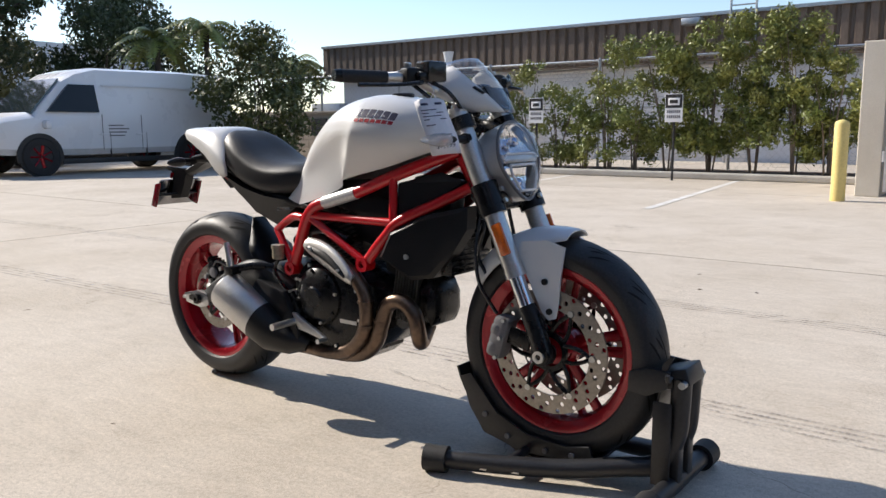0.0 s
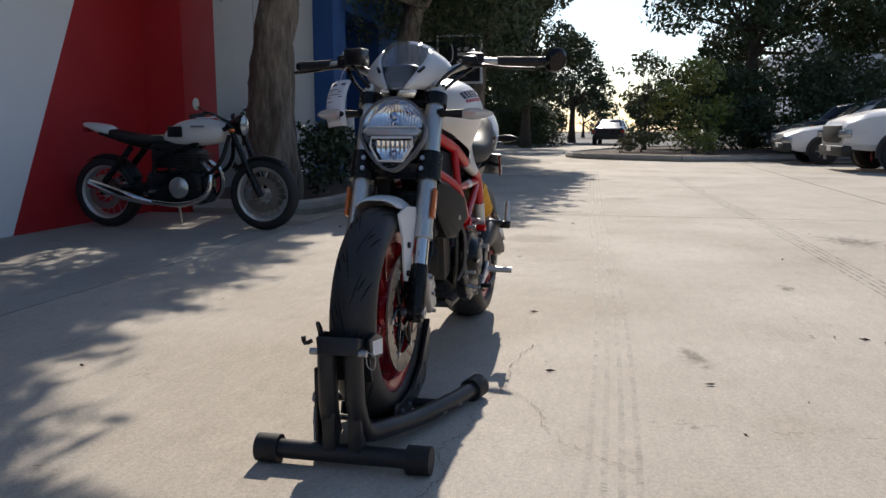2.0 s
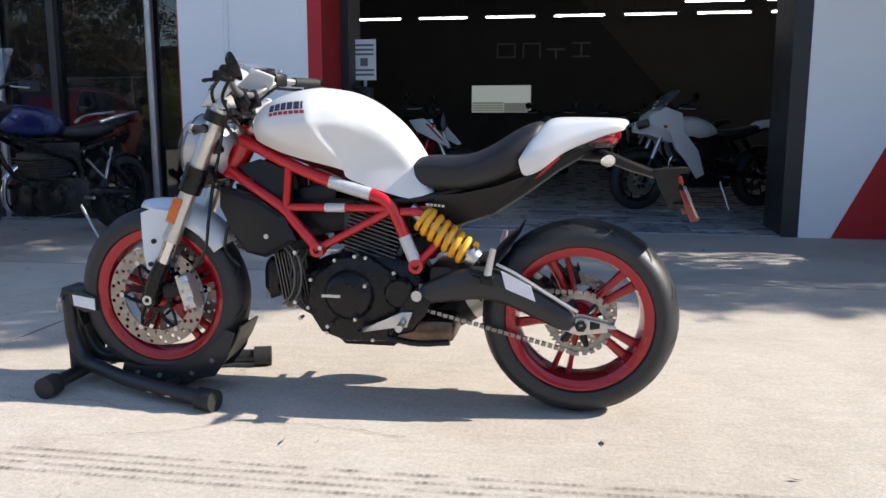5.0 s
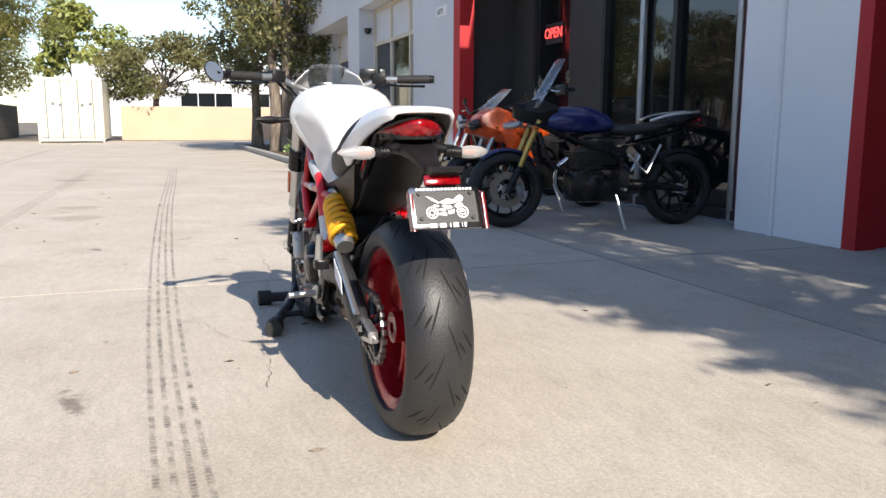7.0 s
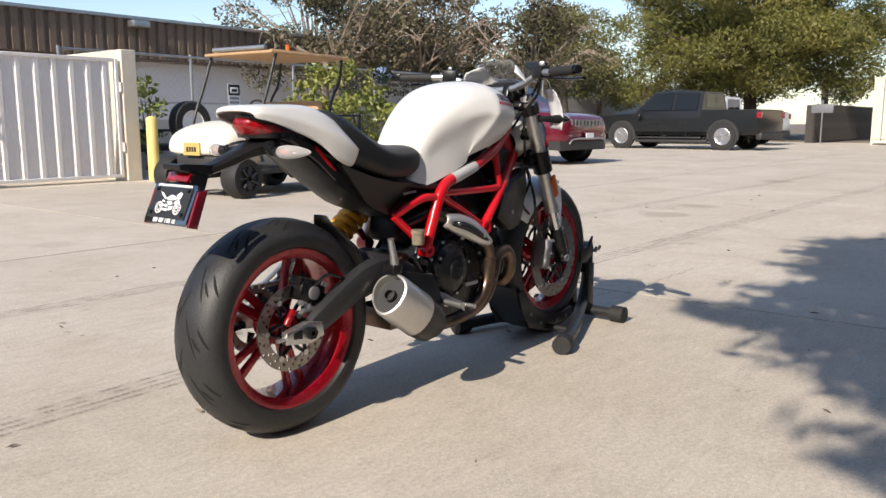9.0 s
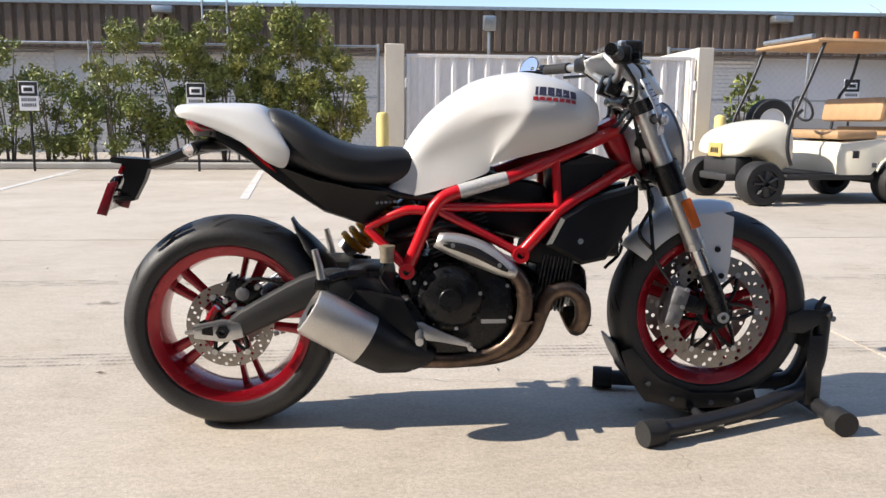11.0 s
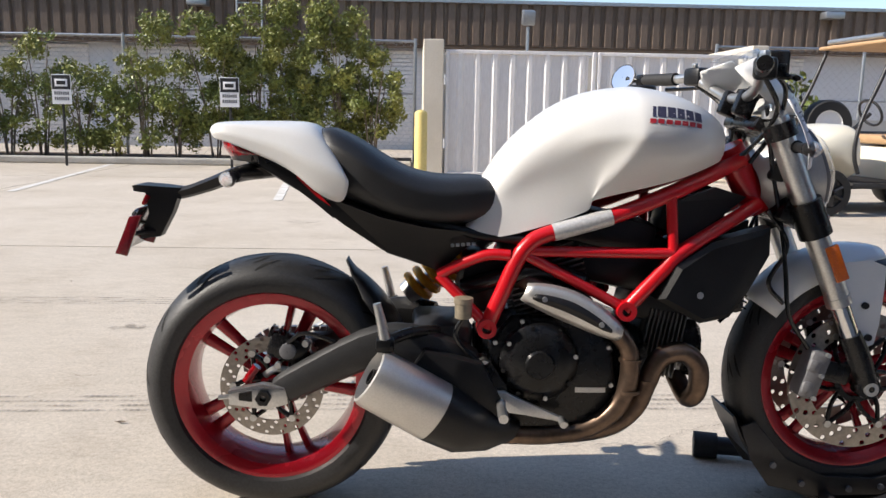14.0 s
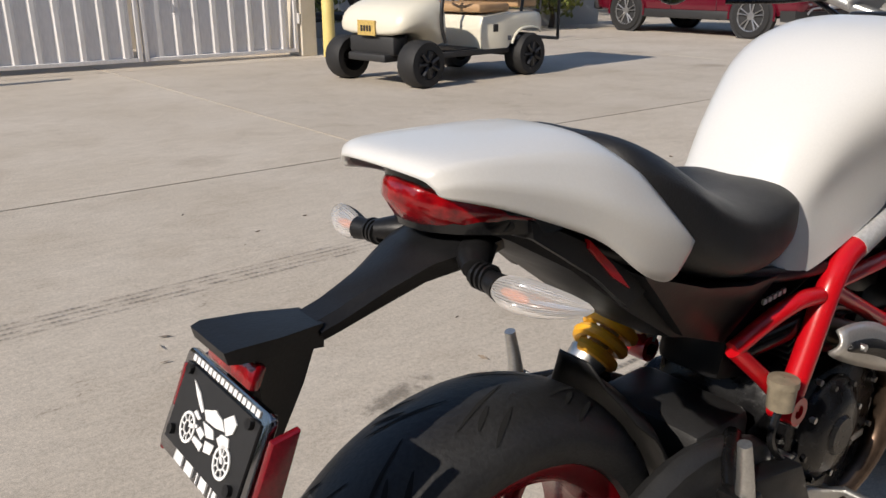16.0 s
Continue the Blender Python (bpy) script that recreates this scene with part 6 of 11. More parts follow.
    part("fuel_cap", bm, BLKPL, tank, "black fuel cap")

    # ---- seat ----
    seat = [(-0.152, 0.790, 0.742, 0.084), (-0.176, 0.806, 0.712, 0.106), (-0.225, 0.812, 0.694, 0.126), (-0.300, 0.807, 0.690, 0.140), (-0.370, 0.822, 0.698, 0.146), (-0.430, 0.854, 0.715, 0.146),
            (-0.480, 0.888, 0.735, 0.142), (-0.530, 0.914, 0.760, 0.128), (-0.580, 0.924, 0.79, 0.100)]
    bm = B()
    rings = []
    for x, zt, zb, w in seat:
        h = zt - zb
        half = [(0, zt - 0.004), (w * 0.45, zt), (w * 0.80, zt - h * 0.07), (w * 0.97, zt - h * 0.26), (w, zt - h * 0.55), (w * 0.93, zb), (0, zb)]
        rings.append([(x, y, z) for y, z in half[:-1]][::-1] + [(x, -y, z) for y, z in half[1:-1]] )
    loft(bm, rings)
    crease_rows(bm, len(rings[0]), {2: 0.8, 8: 0.8})
    part("seat", bm, SEATM, bike, "black vinyl rider seat", subsurf=2, smooth=180)

    # side panels and under-tail
    def panel(s):
        bm = B()
        o = [(-0.140, 0.712), (-0.235, 0.690), (-0.33, 0.700), (-0.43, 0.722), (-0.545, 0.762), (-0.508, 0.728), (-0.415, 0.640), (-0.295, 0.590), (-0.245, 0.645)]
        yo = [0.100, 0.118, 0.130, 0.132, 0.122, 0.115, 0.095, 0.080, 0.095]
        a = [(x, s * y, z) for (x, z), y in zip(o, yo)]
        b_ = [(x, s * (y - 0.03), z) for (x, z), y in zip(o, yo)]
        loft(bm, [a, b_])
        part("side_panel", bm, BLKPL, bike, "black side panel under the seat", smooth=30)
        bm = B()
        for k in range(5):
            box(bm, -0.275 + k * 0.012, -0.267 + k * 0.012, s * 0.1195 - 0.002, s * 0.1195 + 0.002, 0.656 + 0.001 * k, 0.663 + 0.001 * k)
        part("panel_mark", bm, ALU, bike, "tiny pale model mark", smooth=None)
        # rear subframe plate behind the seat cowl
        bm = B()
        o = [(-0.50, 0.735), (-0.55, 0.765), (-0.62, 0.812), (-0.68, 0.842), (-0.705, 0.852), (-0.70, 0.832), (-0.66, 0.806), (-0.60, 0.766), (-0.54, 0.715)]
        plate(bm, o, s * 0.088, s * 0.100)
        part("tail_side", bm, BLKPL, bike)
        bm = B()
        plate(bm, [(-0.545, 0.742), (-0.578, 0.778), (-0.620, 0.816), (-0.62, 0.806), (-0.572, 0.760)], s * 0.094, s * 0.104)
        part("tail_trim", bm, REDF, bike, "thin red trim under the seat cowl")
    both(panel)
    bm = B()
    rings = []
    for x, z0, z1, w in ((-0.30, 0.585, 0.70, 0.075), (-0.42, 0.625, 0.72, 0.088), (-0.52, 0.69, 0.79, 0.092), (-0.62, 0.765, 0.86, 0.088), (-0.70, 0.812, 0.89, 0.074), (-0.755, 0.838, 0.90, 0.050)):
        rings.append([(x, -w, z1), (x, -w * 0.9, z0 + 0.01), (x, -w * 0.4, z0), (x, w * 0.4, z0), (x, w * 0.9, z0 + 0.01), (x, w, z1)])
    loft(bm, rings)
    part("under_tail", bm, BLKPL, bike, "black plastic under-tail")

    # white seat cowl
    cowl = [((-0.824, 0, 0.910), (-0.822, 0.046, 0.909), (-0.816, 0.071, 0.905), (-0.810, 0.081, 0.897), (-0.806, 0.080, 0.889)),
            ((-0.819, 0, 0.924), (-0.816, 0.054, 0.923), (-0.808, 0.082, 0.917), (-0.800, 0.093, 0.902), (-0.794, 0.091, 0.886)),
            ((-0.775, 0, 0.926), (-0.772, 0.058, 0.926), (-0.766, 0.092, 0.920), (-0.758, 0.106, 0.899), (-0.752, 0.105, 0.876)),
            ((-0.705, 0, 0.928), (-0.702, 0.060, 0.928), (-0.696, 0.098, 0.917), (-0.688, 0.119, 0.884), (-0.682, 0.118, 0.847)),
            ((-0.642, 0, 0.929), (-0.638, 0.062, 0.928), (-0.632, 0.105, 0.911), (-0.628, 0.136, 0.864), (-0.622, 0.130, 0.822)),
            ((-0.604, 0, 0.928), (-0.600, 0.064, 0.926), (-0.590, 0.111, 0.900), (-0.580, 0.148, 0.838), (-0.576, 0.137, 0.776)),
            ((-0.586, 0, 0.921), (-0.580, 0.066, 0.917), (-0.556, 0.113, 0.884), (-0.524, 0.155, 0.818), (-0.536, 0.138, 0.757)),
            ((-0.576, 0, 0.914), (-0.568, 0.066, 0.908), (-0.538, 0.113, 0.868), (-0.500, 0.154, 0.803), (-0.510, 0.138, 0.752))]
    bm = B()
    rings = []
    for half in cowl:
        rings.append([(x, y, z) for x, y, z in half[::-1]] + [(x, -y, z) for x, y, z in half[1:]])
    loft(bm, rings, close_ring=False)
    crease_rows(bm, len(rings[0]), {2: 0.75, 6: 0.75, 1: 0.6, 7: 0.6}, wall=None)
    part("seat_cowl", bm, WHITE, bike, "pearl white seat cowl", subsurf=2, smooth=180, solid=0.009)
    # tail lamp
    bm = B()
    rings = []
    for j in range(11):
        v = -1 + 2 * j / 10
        y = v * 0.099
        back = -0.803 + 0.104 * abs(v) ** 2.2
        zt, zb = 0.893 - 0.032 * abs(v) ** 1.8, 0.843 - 0.001 * abs(v) ** 3
        h = zt - zb
        rings.append([(back + 0.05, y * 0.98, zt), (back + 0.008, y, zt), (back + 0.002, y, zt - h * 0.12), (back, y, zb + h * 0.55), (back + 0.014, y, zb + h * 0.10), (back + 0.020, y, zb), (back + 0.055, y * 0.98, zb)])
    loft(bm, rings)
    lamp_ = part("tail_lamp", bm, TAILR, bike, "dark red glossy tail lamp lens", smooth=50)
    bm = B()
    rings = []
    for j in range(13):
        v = -1 + 2 * j / 12
        y, back = v * 0.104, -0.796 + 0.104 * abs(v) ** 2.2
        zt, zb = 0.898 - 0.034 * abs(v) ** 1.8, 0.838 - 0.002 * abs(v) ** 3
        rings.append([(back + 0.07, y * 0.92, zt), (back, y, zt), (back + 0.004, y, (zt + zb) / 2), (back + 0.012, y, zb), (back + 0.08, y * 0.92, zb)])
    loft(bm, rings)
    part("lamp_bezel", bm, BLKGL, lamp_, "gloss black lamp surround", smooth=50)

    # number plate hanger
    def keel(x, w, zt, zb):
        return [(x, -w, zt - 0.008), (x, -w * 0.62, zt), (x, w * 0.62, zt), (x, w, zt - 0.008), (x, w * 0.72, zb + 0.006), (x, w * 0.30, zb), (x, -w * 0.30, zb), (x, -w * 0.72, zb + 0.006)]
    bm = B()
    loft(bm, [keel(*q) for q in ((-0.64, 0.040, 0.828, 0.802), (-0.70, 0.060, 0.832, 0.796), (-0.745, 0.064, 0.829, 0.790), (-0.785, 0.046, 0.818, 0.781), (-0.83, 0.033, 0.798, 0.764), (-0.88, 0.028, 0.778, 0.749), (-0.905, 0.027, 0.771, 0.743))])
    part("plate_arm", bm, BLKPL, bike, "black moulded number plate arm", smooth=28)
    for s in (-1, 1):
        part("arm_wing", tube(B(), [(-0.715, s * 0.030, 0.815), (-0.745, s * 0.062, 0.814), (-0.764, s * 0.086, 0.811)], [0.024, 0.020, 0.014], seg=12, n=4, flat=0.8), BLKPL, bike, smooth=50)
    bm = B()
    loft(bm, [[(-0.900, -0.024, 0.771), (-0.900, 0.024, 0.771), (-0.900, 0.022, 0.745), (-0.900, -0.022, 0.745)], [(-0.950, -0.036, 0.775), (-0.950, 0.036, 0.775), (-0.950, 0.034, 0.757), (-0.950, -0.034, 0.757)],
              [(-0.995, -0.040, 0.778), (-0.995, 0.040, 0.778), (-0.992, 0.039, 0.762), (-0.992, -0.039, 0.762)], [(-1.006, -0.037, 0.776), (-1.006, 0.037, 0.776), (-1.003, 0.037, 0.764), (-1.003, -0.037, 0.764)]])
    shelf = part("plate_shelf", bm, BLKPL, bike, "black flat shelf over the plate", smooth=25)
    bm = B()
    loft(bm, [[(-0.902, -0.020, 0.766), (-0.902, 0.020, 0.766), (-0.978, 0.034, 0.766), (-0.978, -0.034, 0.766)], [(-0.922, -0.018, 0.712), (-0.922, 0.018, 0.712), (-0.972, 0.032, 0.712), (-0.972, -0.032, 0.712)],
              [(-0.952, -0.018, 0.656), (-0.952, 0.018, 0.656), (-0.996, 0.030, 0.652), (-0.996, -0.030, 0.652)]])
    part("plate_bracket", bm, BLKPL, bike, "black plate bracket", smooth=25)
    pl = thing("number_plate", "", "")
    pl.parent = bike
    M = pose(-1.0045, 0.008, 0.678, 0, 24.5, 0)
    hw_, hh_ = 0.091, 0.0535

    def slab_on(y0, y1, z0, z1, x0, x1, m, name, label="", bev=0.0):
        bm = B()
        box(bm, x0, x1, y0, y1, z0, z1, bev)
        bmesh.ops.transform(bm, matrix=M, verts=bm.verts)
        return part(name, bm, m, pl, label, smooth=30)
    bm = B()
    rr = 0.010
    corner = [(sy * (hw_ - rr) + rr * math.cos(a), sz * (hh_ - rr) + rr * math.sin(a)) for sy, sz, a0 in ((1, 1, 0), (-1, 1, 90), (-1, -1, 180), (1, -1, 270)) for a in (radians(a0 + 22.5 * i) for i in range(5))]
    plate(bm, corner, -0.004, 0.004, 0.0018, axis="x")
    bmesh.ops.transform(bm, matrix=M, verts=bm.verts)
    part("plate_frame", bm, PLFR, pl, "glossy dark metal plate frame", smooth=30)
    slab_on(-hw_ + 0.012, hw_ - 0.012, -hh_ + 0.014, hh_ - 0.013, -0.0062, -0.0042, SIGN_K, "plate_face")
    for k in range(16):
        slab_on(-0.072 + k * 0.0092, -0.0655 + k * 0.0092, hh_ - 0.0095, hh_ - 0.0035, -0.0056, -0.0042, SIGN_W, "frame_bar")
    for y0, y1 in ((-0.048, -0.046), (-0.048, -0.030), (-0.022, -0.006), (0.004, 0.006), (0.012, 0.026), (0.034, 0.036), (0.040, 0.046)):
        slab_on(-y1, -y0, -hh_ + 0.003, -hh_ + 0.015, -0.0060, -0.0042, SIGN_W, "frame_bar")
    # pale picture of a motorcycle on the plate, as plain shapes
    bm = B()
    rng = random.Random(12)
    for cy_ in (-0.040, 0.038):
        for r0_, r1_ in ((0.0125, 0.0155), (0.0055, 0.0072)):
            lathe(bm, [(r0_, -0.0078), (r1_, -0.0078), (r1_, -0.0066), (r0_, -0.0066)], (0, cy_, -0.013), axis="x", seg=24)
        for k in range(9):
            a = 2 * math.pi * k / 9 + rng.uniform(-0.1, 0.1)
            obox(bm, (-0.0072, cy_ + 0.0098 * math.cos(a), -0.013 + 0.0098 * math.sin(a)), (0.0012, 0.0062, 0.0016), (math.degrees(a), 0, 0))
    for pts_ in ([(-0.052, 0.030), (-0.034, 0.024), (-0.016, 0.012), (-0.020, 0.009), (-0.038, 0.019)], [(-0.016, 0.014), (0.004, 0.022), (0.020, 0.019), (0.030, 0.012), (0.012, 0.008), (-0.008, 0.007)],
                 [(0.022, 0.021), (0.036, 0.031), (0.046, 0.026), (0.044, 0.016), (0.034, 0.010)], [(0.026, 0.008), (0.040, 0.010), (0.044, 0.003), (0.030, -0.004), (0.020, 0.001)],
                 [(-0.012, 0.004), (0.010, 0.005), (0.016, -0.002), (0.002, -0.006)], [(-0.014, -0.002), (-0.002, -0.005), (-0.006, -0.012), (-0.020, -0.008)], [(0.002, -0.009), (0.020, -0.006), (0.018, -0.016), (0.004, -0.019)],
                 [(-0.020, -0.014), (0.000, -0.014), (-0.002, -0.022), (-0.022, -0.019)], [(0.030, -0.002), (0.034, -0.003), (0.043, -0.013), (0.038, -0.014)], [(-0.036, -0.008), (-0.020, -0.003), (-0.019, -0.006), (-0.036, -0.012)],
                 [(-0.030, 0.008), (-0.018, 0.004), (-0.022, 0.001), (-0.034, 0.004)]):
        plate(bm, [(-p, q) for p, q in pts_], -0.0078, -0.0066, axis="x")
    bmesh.ops.transform(bm, matrix=M, verts=bm.verts)
    part("plate_picture", bm, SIGN_W, pl, "white machine picture", smooth=None)
    for y in (-0.066, 0.066):
        for z in (-0.027, 0.036):
            bm = B()
            rod(bm, (-0.003, y, z), (-0.011, y, z), 0.0055, seg=10)
            bmesh.ops.transform(bm, matrix=M, verts=bm.verts)
            part("plate_bolt", bm, BLKPL, pl)
    bm = B()
    box(bm, -0.012, 0.0, -0.047, 0.047, hh_ + 0.004, hh_ + 0.030, 0.004)
    bmesh.ops.transform(bm, matrix=M @ pose(0.004, 0, 0), verts=bm.verts)
    part("rear_reflector", bm, TAILR, bike, "red rear reflector")

    def side_reflector(s):
        bm = B()
        plate(bm, [(-0.968, 0.716), (-0.995, 0.712), (-1.030, 0.628), (-1.004, 0.622)], s * 0.088, s * 0.098, 0.002)
        part("side_reflector", bm, REFLR, bike, "dark red side reflector")
        bm = B()
        tube(bm, [(-0.965, s * 0.02, 0.67), (-0.985, s * 0.05, 0.67), (-1.0, s * 0.09, 0.67)], 0.006, seg=6, n=2)
        part("reflector_stay", bm, BLKPL, bike)
    both(side_reflector)

    def half_turn(prof, c, s, sweep, a0, a1, n=14, flute=0.0):
        bm = B()
        rows = []
        for k in range(n + 1):
            a = radians(a0 + (a1 - a0) * k / n)
            f = flute * (1 if k % 2 else -1)
            rows.append([bm.verts.new((c[0] + (r + f * min(1, r / 0.02)) * math.cos(a) + sweep * h * h * 9, s * (c[1] + h), c[2] + (r + f) * math.sin(a) * 0.92)) for r, h in prof])
        for a, b_ in zip(rows, rows[1:]):
            for i in range(len(prof) - 1):
                bm.faces.new((a[i], a[i + 1], b_[i + 1], b_[i]))
        return bm

    def indicator(c, s, name):
        """A clear teardrop lens facing away from the machine, in a dark shell on a ribbed stalk."""
        x, z = c
        y0 = 0.118 if x < 0 else 0.185
        out_ = 180 if x < 0 else 0
        sweep = 0.34 if x < 0 else -0.34
        prof = [(0.003, -0.002), (0.011, 0.002), (0.0165, 0.014), (0.0188, 0.032), (0.0172, 0.054), (0.0122, 0.076), (0.0065, 0.090), (0.001, 0.096)]
        q = (x, y0, z)
        p = part(name, half_turn(prof, q, s, sweep, out_ - 105, out_ + 105, 42, 0.0005), CLEARF, bike, "clear ribbed indicator lens", smooth=20)
        part("shell", half_turn([(r * 0.99, h) for r, h in prof], q, s, sweep, out_ + 105, out_ + 255), BLKPL, p, "dark indicator shell", smooth=60)
        part("reflector_bowl", half_turn([(r * 0.80, h) for r, h in prof[:-1]], q, s, sweep, out_ + 90, out_ + 270), CHROME, p, smooth=60)
        bx = x + (-0.002 if x < 0 else 0.002)
        part("bulb", lathe(B(), [(0.001, s * (y0 + 0.046)), (0.004, s * (y0 + 0.042)), (0.0060, s * (y0 + 0.028)), (0.004, s * (y0 + 0.012)), (0.001, s * (y0 + 0.010))], (bx, 0, z), seg=14, closed=False), AMBER, p, "amber bulb")
        inner = 0.080 if x < 0 else 0.11
        part("stalk", tube(B(), [(x + 0.006, s * inner, z + 0.002), (x + 0.004, s * (inner + y0) / 2, z + 0.001), (x, s * (y0 + 0.006), z)], [0.012, 0.0105, 0.014], seg=12, n=4), BLKPL, p)
        for k in range(3):
            yy = inner + 0.008 + 0.007 * k
            part("boot_rib", lathe(B(), [(0.011, -0.002), (0.0145, -0.0015), (0.0145, 0.0015), (0.011, 0.002)], (x + 0.005, s * yy, z + 0.002), seg=16), BLKPL, p)
    for s in (-1, 1):
        indicator((-0.765, 0.803), s, "rear_indicator")
        indicator((0.485, 0.890), s, "front_indicator")

    # ---- front end ----
    T0, B0 = Vector((0.446, 0, 0.962)), Vector((0.716, 0, 0.352))

    def on(z):
        return T0.x + (T0.z - z) / (T0.z - B0.z) * (B0.x - T0.x)

    def fork(s):
        y = s * 0.1025
        f = thing("fork_leg", "", "")
        f.parent = bike
        part("upper_tube", rod(B(), (on(0.955), y, 0.955), (on(0.545), y, 0.545), 0.0275, seg=28), ALU, f, "satin silver fork tube")
        part("fork_cap", lathe(B(), [(0.001, 0.022), (0.014, 0.022), (0.016, 0.010), (0.026, 0.008), (0.026, -0.01)], (on(0.965), y, 0.962), axis="z", seg=20, closed=False), ALU, f)
        part("dust_seal", rod(B(), (on(0.548), y, 0.548), (on(0.528), y, 0.528), 0.0295, seg=24), ALU, f)
        part("stanchion", rod(B(), (on(0.53), y, 0.53), (on(0.40), y, 0.40), 0.0215, seg=24), CHROME, f, "chrome lower stanchion")
        bm = B()
        q = [(on(0.455), 0.455), (on(0.40), 0.40), (0.722, 0.335)]
        tube(bm, [(q[0][0], y, q[0][1]), (q[1][0] + 0.003, y, q[1][1]), (q[2][0], y, q[2][1]), (0.735, y, 0.305)], [0.025, 0.027, 0.028, 0.018], seg=16, n=4)
        lathe(bm, [(0.001, s * 0.020), (0.026, s * 0.020), (0.028, s * 0.012), (0.028, -s * 0.02), (0.001, -s * 0.02)], (0.722, y, 0.328), seg=20, closed=False)
        part("fork_foot", bm, BLKEN, f, "black fork foot")
        part("axle", lathe(B(), [(0.008, s * 0.028), (0.0165, s * 0.028), (0.0165, s * 0.018), (0.008, s * 0.018)], (0.722, y, 0.328), seg=18), ALU, f)
        obox(bm := B(), (on(0.625) + 0.012, y + s * 0.0290, 0.630), (0.030, 0.010, 0.088), (0, 23.9 * -1 + 0, 0), 0.003)
        part("fork_reflector", bm, AMBER, f, "amber side reflector on the fork")
        # calliper
        bm = B()
        obox(bm, (0.588, s * 0.094, 0.358), (0.050, 0.058, 0.118), (0, 16, 0), 0.012)
        obox(bm, (0.572, s * 0.112, 0.330), (0.030, 0.030, 0.034), (0, 16, 0), 0.010)
        obox(bm, (0.584, s * 0.112, 0.382), (0.030, 0.030, 0.034), (0, 16, 0), 0.010)
        cal = part("calliper", bm, GREYPL if s < 0 else SATIN, bike, "cast grey brake calliper")
        for z in (0.305, 0.36, 0.41):
            part("calliper_bolt", rod(B(), (0.600 - (z - 0.36) * -0.25, s * 0.120, z), (0.600 - (z - 0.36) * -0.25, s * 0.130, z), 0.006, seg=6), ALU, cal)
        bm = B()
        obox(bm, (0.640, s * 0.098, 0.362), (0.085, 0.014, 0.050), (0, 12, 0), 0.006)
        part("calliper_bracket", bm, BLKEN, cal)
        part("brake_hose", tube(B(), [(0.575, s * 0.10, 0.42), (0.52, s * 0.105, 0.50), (0.505, s * 0.10, 0.60), (0.50, s * 0.07, 0.70), (0.46, s * 0.08, 0.85), (0.42, s * 0.12, 0.98)], 0.0055, seg=8, n=5), BLKGL, bike, "black brake hose")
    both(fork)
    part("front_axle_tube", rod(B(), (0.722, -0.10, 0.328), (0.722, 0.10, 0.328), 0.014, seg=14), ALU, bike)
    # clamps
    bm = B()
    for s in (-1, 1):
        rod(bm, (on(0.770), s * 0.1025, 0.770), (on(0.690), s * 0.1025, 0.690), 0.0375, seg=20)
    obox(bm, (on(0.73) - 0.022, 0, 0.735), (0.085, 0.20, 0.060), (0, 24, 0), 0.015)
    part("lower_clamp", bm, BLKEN, bike, "black lower fork clamp")
    bm = B()
    for s in (-1, 1):
        rod(bm, (on(0.945), s * 0.1025, 0.945), (on(0.912), s * 0.1025, 0.912), 0.0365, seg=20)
    obox(bm, (on(0.93) - 0.018, 0, 0.932), (0.075, 0.20, 0.030), (0, 24, 0), 0.010)
    part("upper_clamp", bm, BLKEN, bike, "black upper fork clamp")
    for s in (-1, 1):
        for z in (0.745, 0.715):
            part("clamp_bolt", rod(B(), (on(z) + 0.036, s * 0.090, z + 0.014), (on(z) + 0.043, s * 0.090, z + 0.017), 0.007, seg=8), ALU, bike)

    # front mudguard
    bm = B()
    rings = []
    for k in range(15):
        a = math.radians(82 + 62 * k / 14)
        t = k / 14
        w = 0.062 + 0.024 * min(1.0, t * 2.6) if t < 0.5 else 0.086 - 0.012 * (t - 0.5) * 2
        r = 0.326 + 0.006 * math.sin(math.pi * t)
        drop = 0.020 + 0.040 * min(1, t * 3)
        ring = []
        for j in range(13):
            v = -1 + 2 * j / 12
            rr = r - drop * abs(v) ** 3.0
            ring.append((FW[0] + rr * math.cos(a), v * w, FW[2] + rr * math.sin(a)))
        rings.append(ring)
    loft(bm, rings, close_ring=False)
    part("front_mudguard", bm, FENDW, bike, "white front mudguard", solid=0.004, smooth=60)

    def leg(s):
        bm = B()
        o = [(0.762, 0.612), (0.715, 0.630), (0.640, 0.622), (0.628, 0.585), (0.664, 0.520), (0.702, 0.440), (0.722, 0.418), (0.744, 0.424), (0.752, 0.470), (0.756, 0.540)]
        yo = [0.068, 0.078, 0.084, 0.084, 0.083, 0.081, 0.080, 0.079, 0.079, 0.078]
        a = [(x, s * y, z) for (x, z), y in zip(o, yo)]
        b_ = [(x, s * (y - 0.006), z) for (x, z), y in zip(o, yo)]
        loft(bm, [b_, a])
        part("mudguard_leg", bm, FENDW, bike, "white mudguard side leg", smooth=30)
        for x, z in ((0.712, 0.520), (0.727, 0.442)):
            part("mudguard_bolt", rod(B(), (x, s * 0.076, z), (x, s * 0.086, z), 0.0085, seg=12), BLKPL, bike)
    both(leg)

    # headlight
    HL = thing("headlight", "", "")
    HL.parent = bike
    hc = Vector((0.552, 0, 0.827))
    tilt = Matrix.Rotation(radians(-16), 4, "Y") @ Matrix.Diagonal((1, 0.97, 0.95, 1))

    def shield(k, n, wdt, hgt):
        a = 2 * math.pi * k / n
        y, z = math.sin(a), math.cos(a)
        z2 = z if z > 0 else z * 1.08
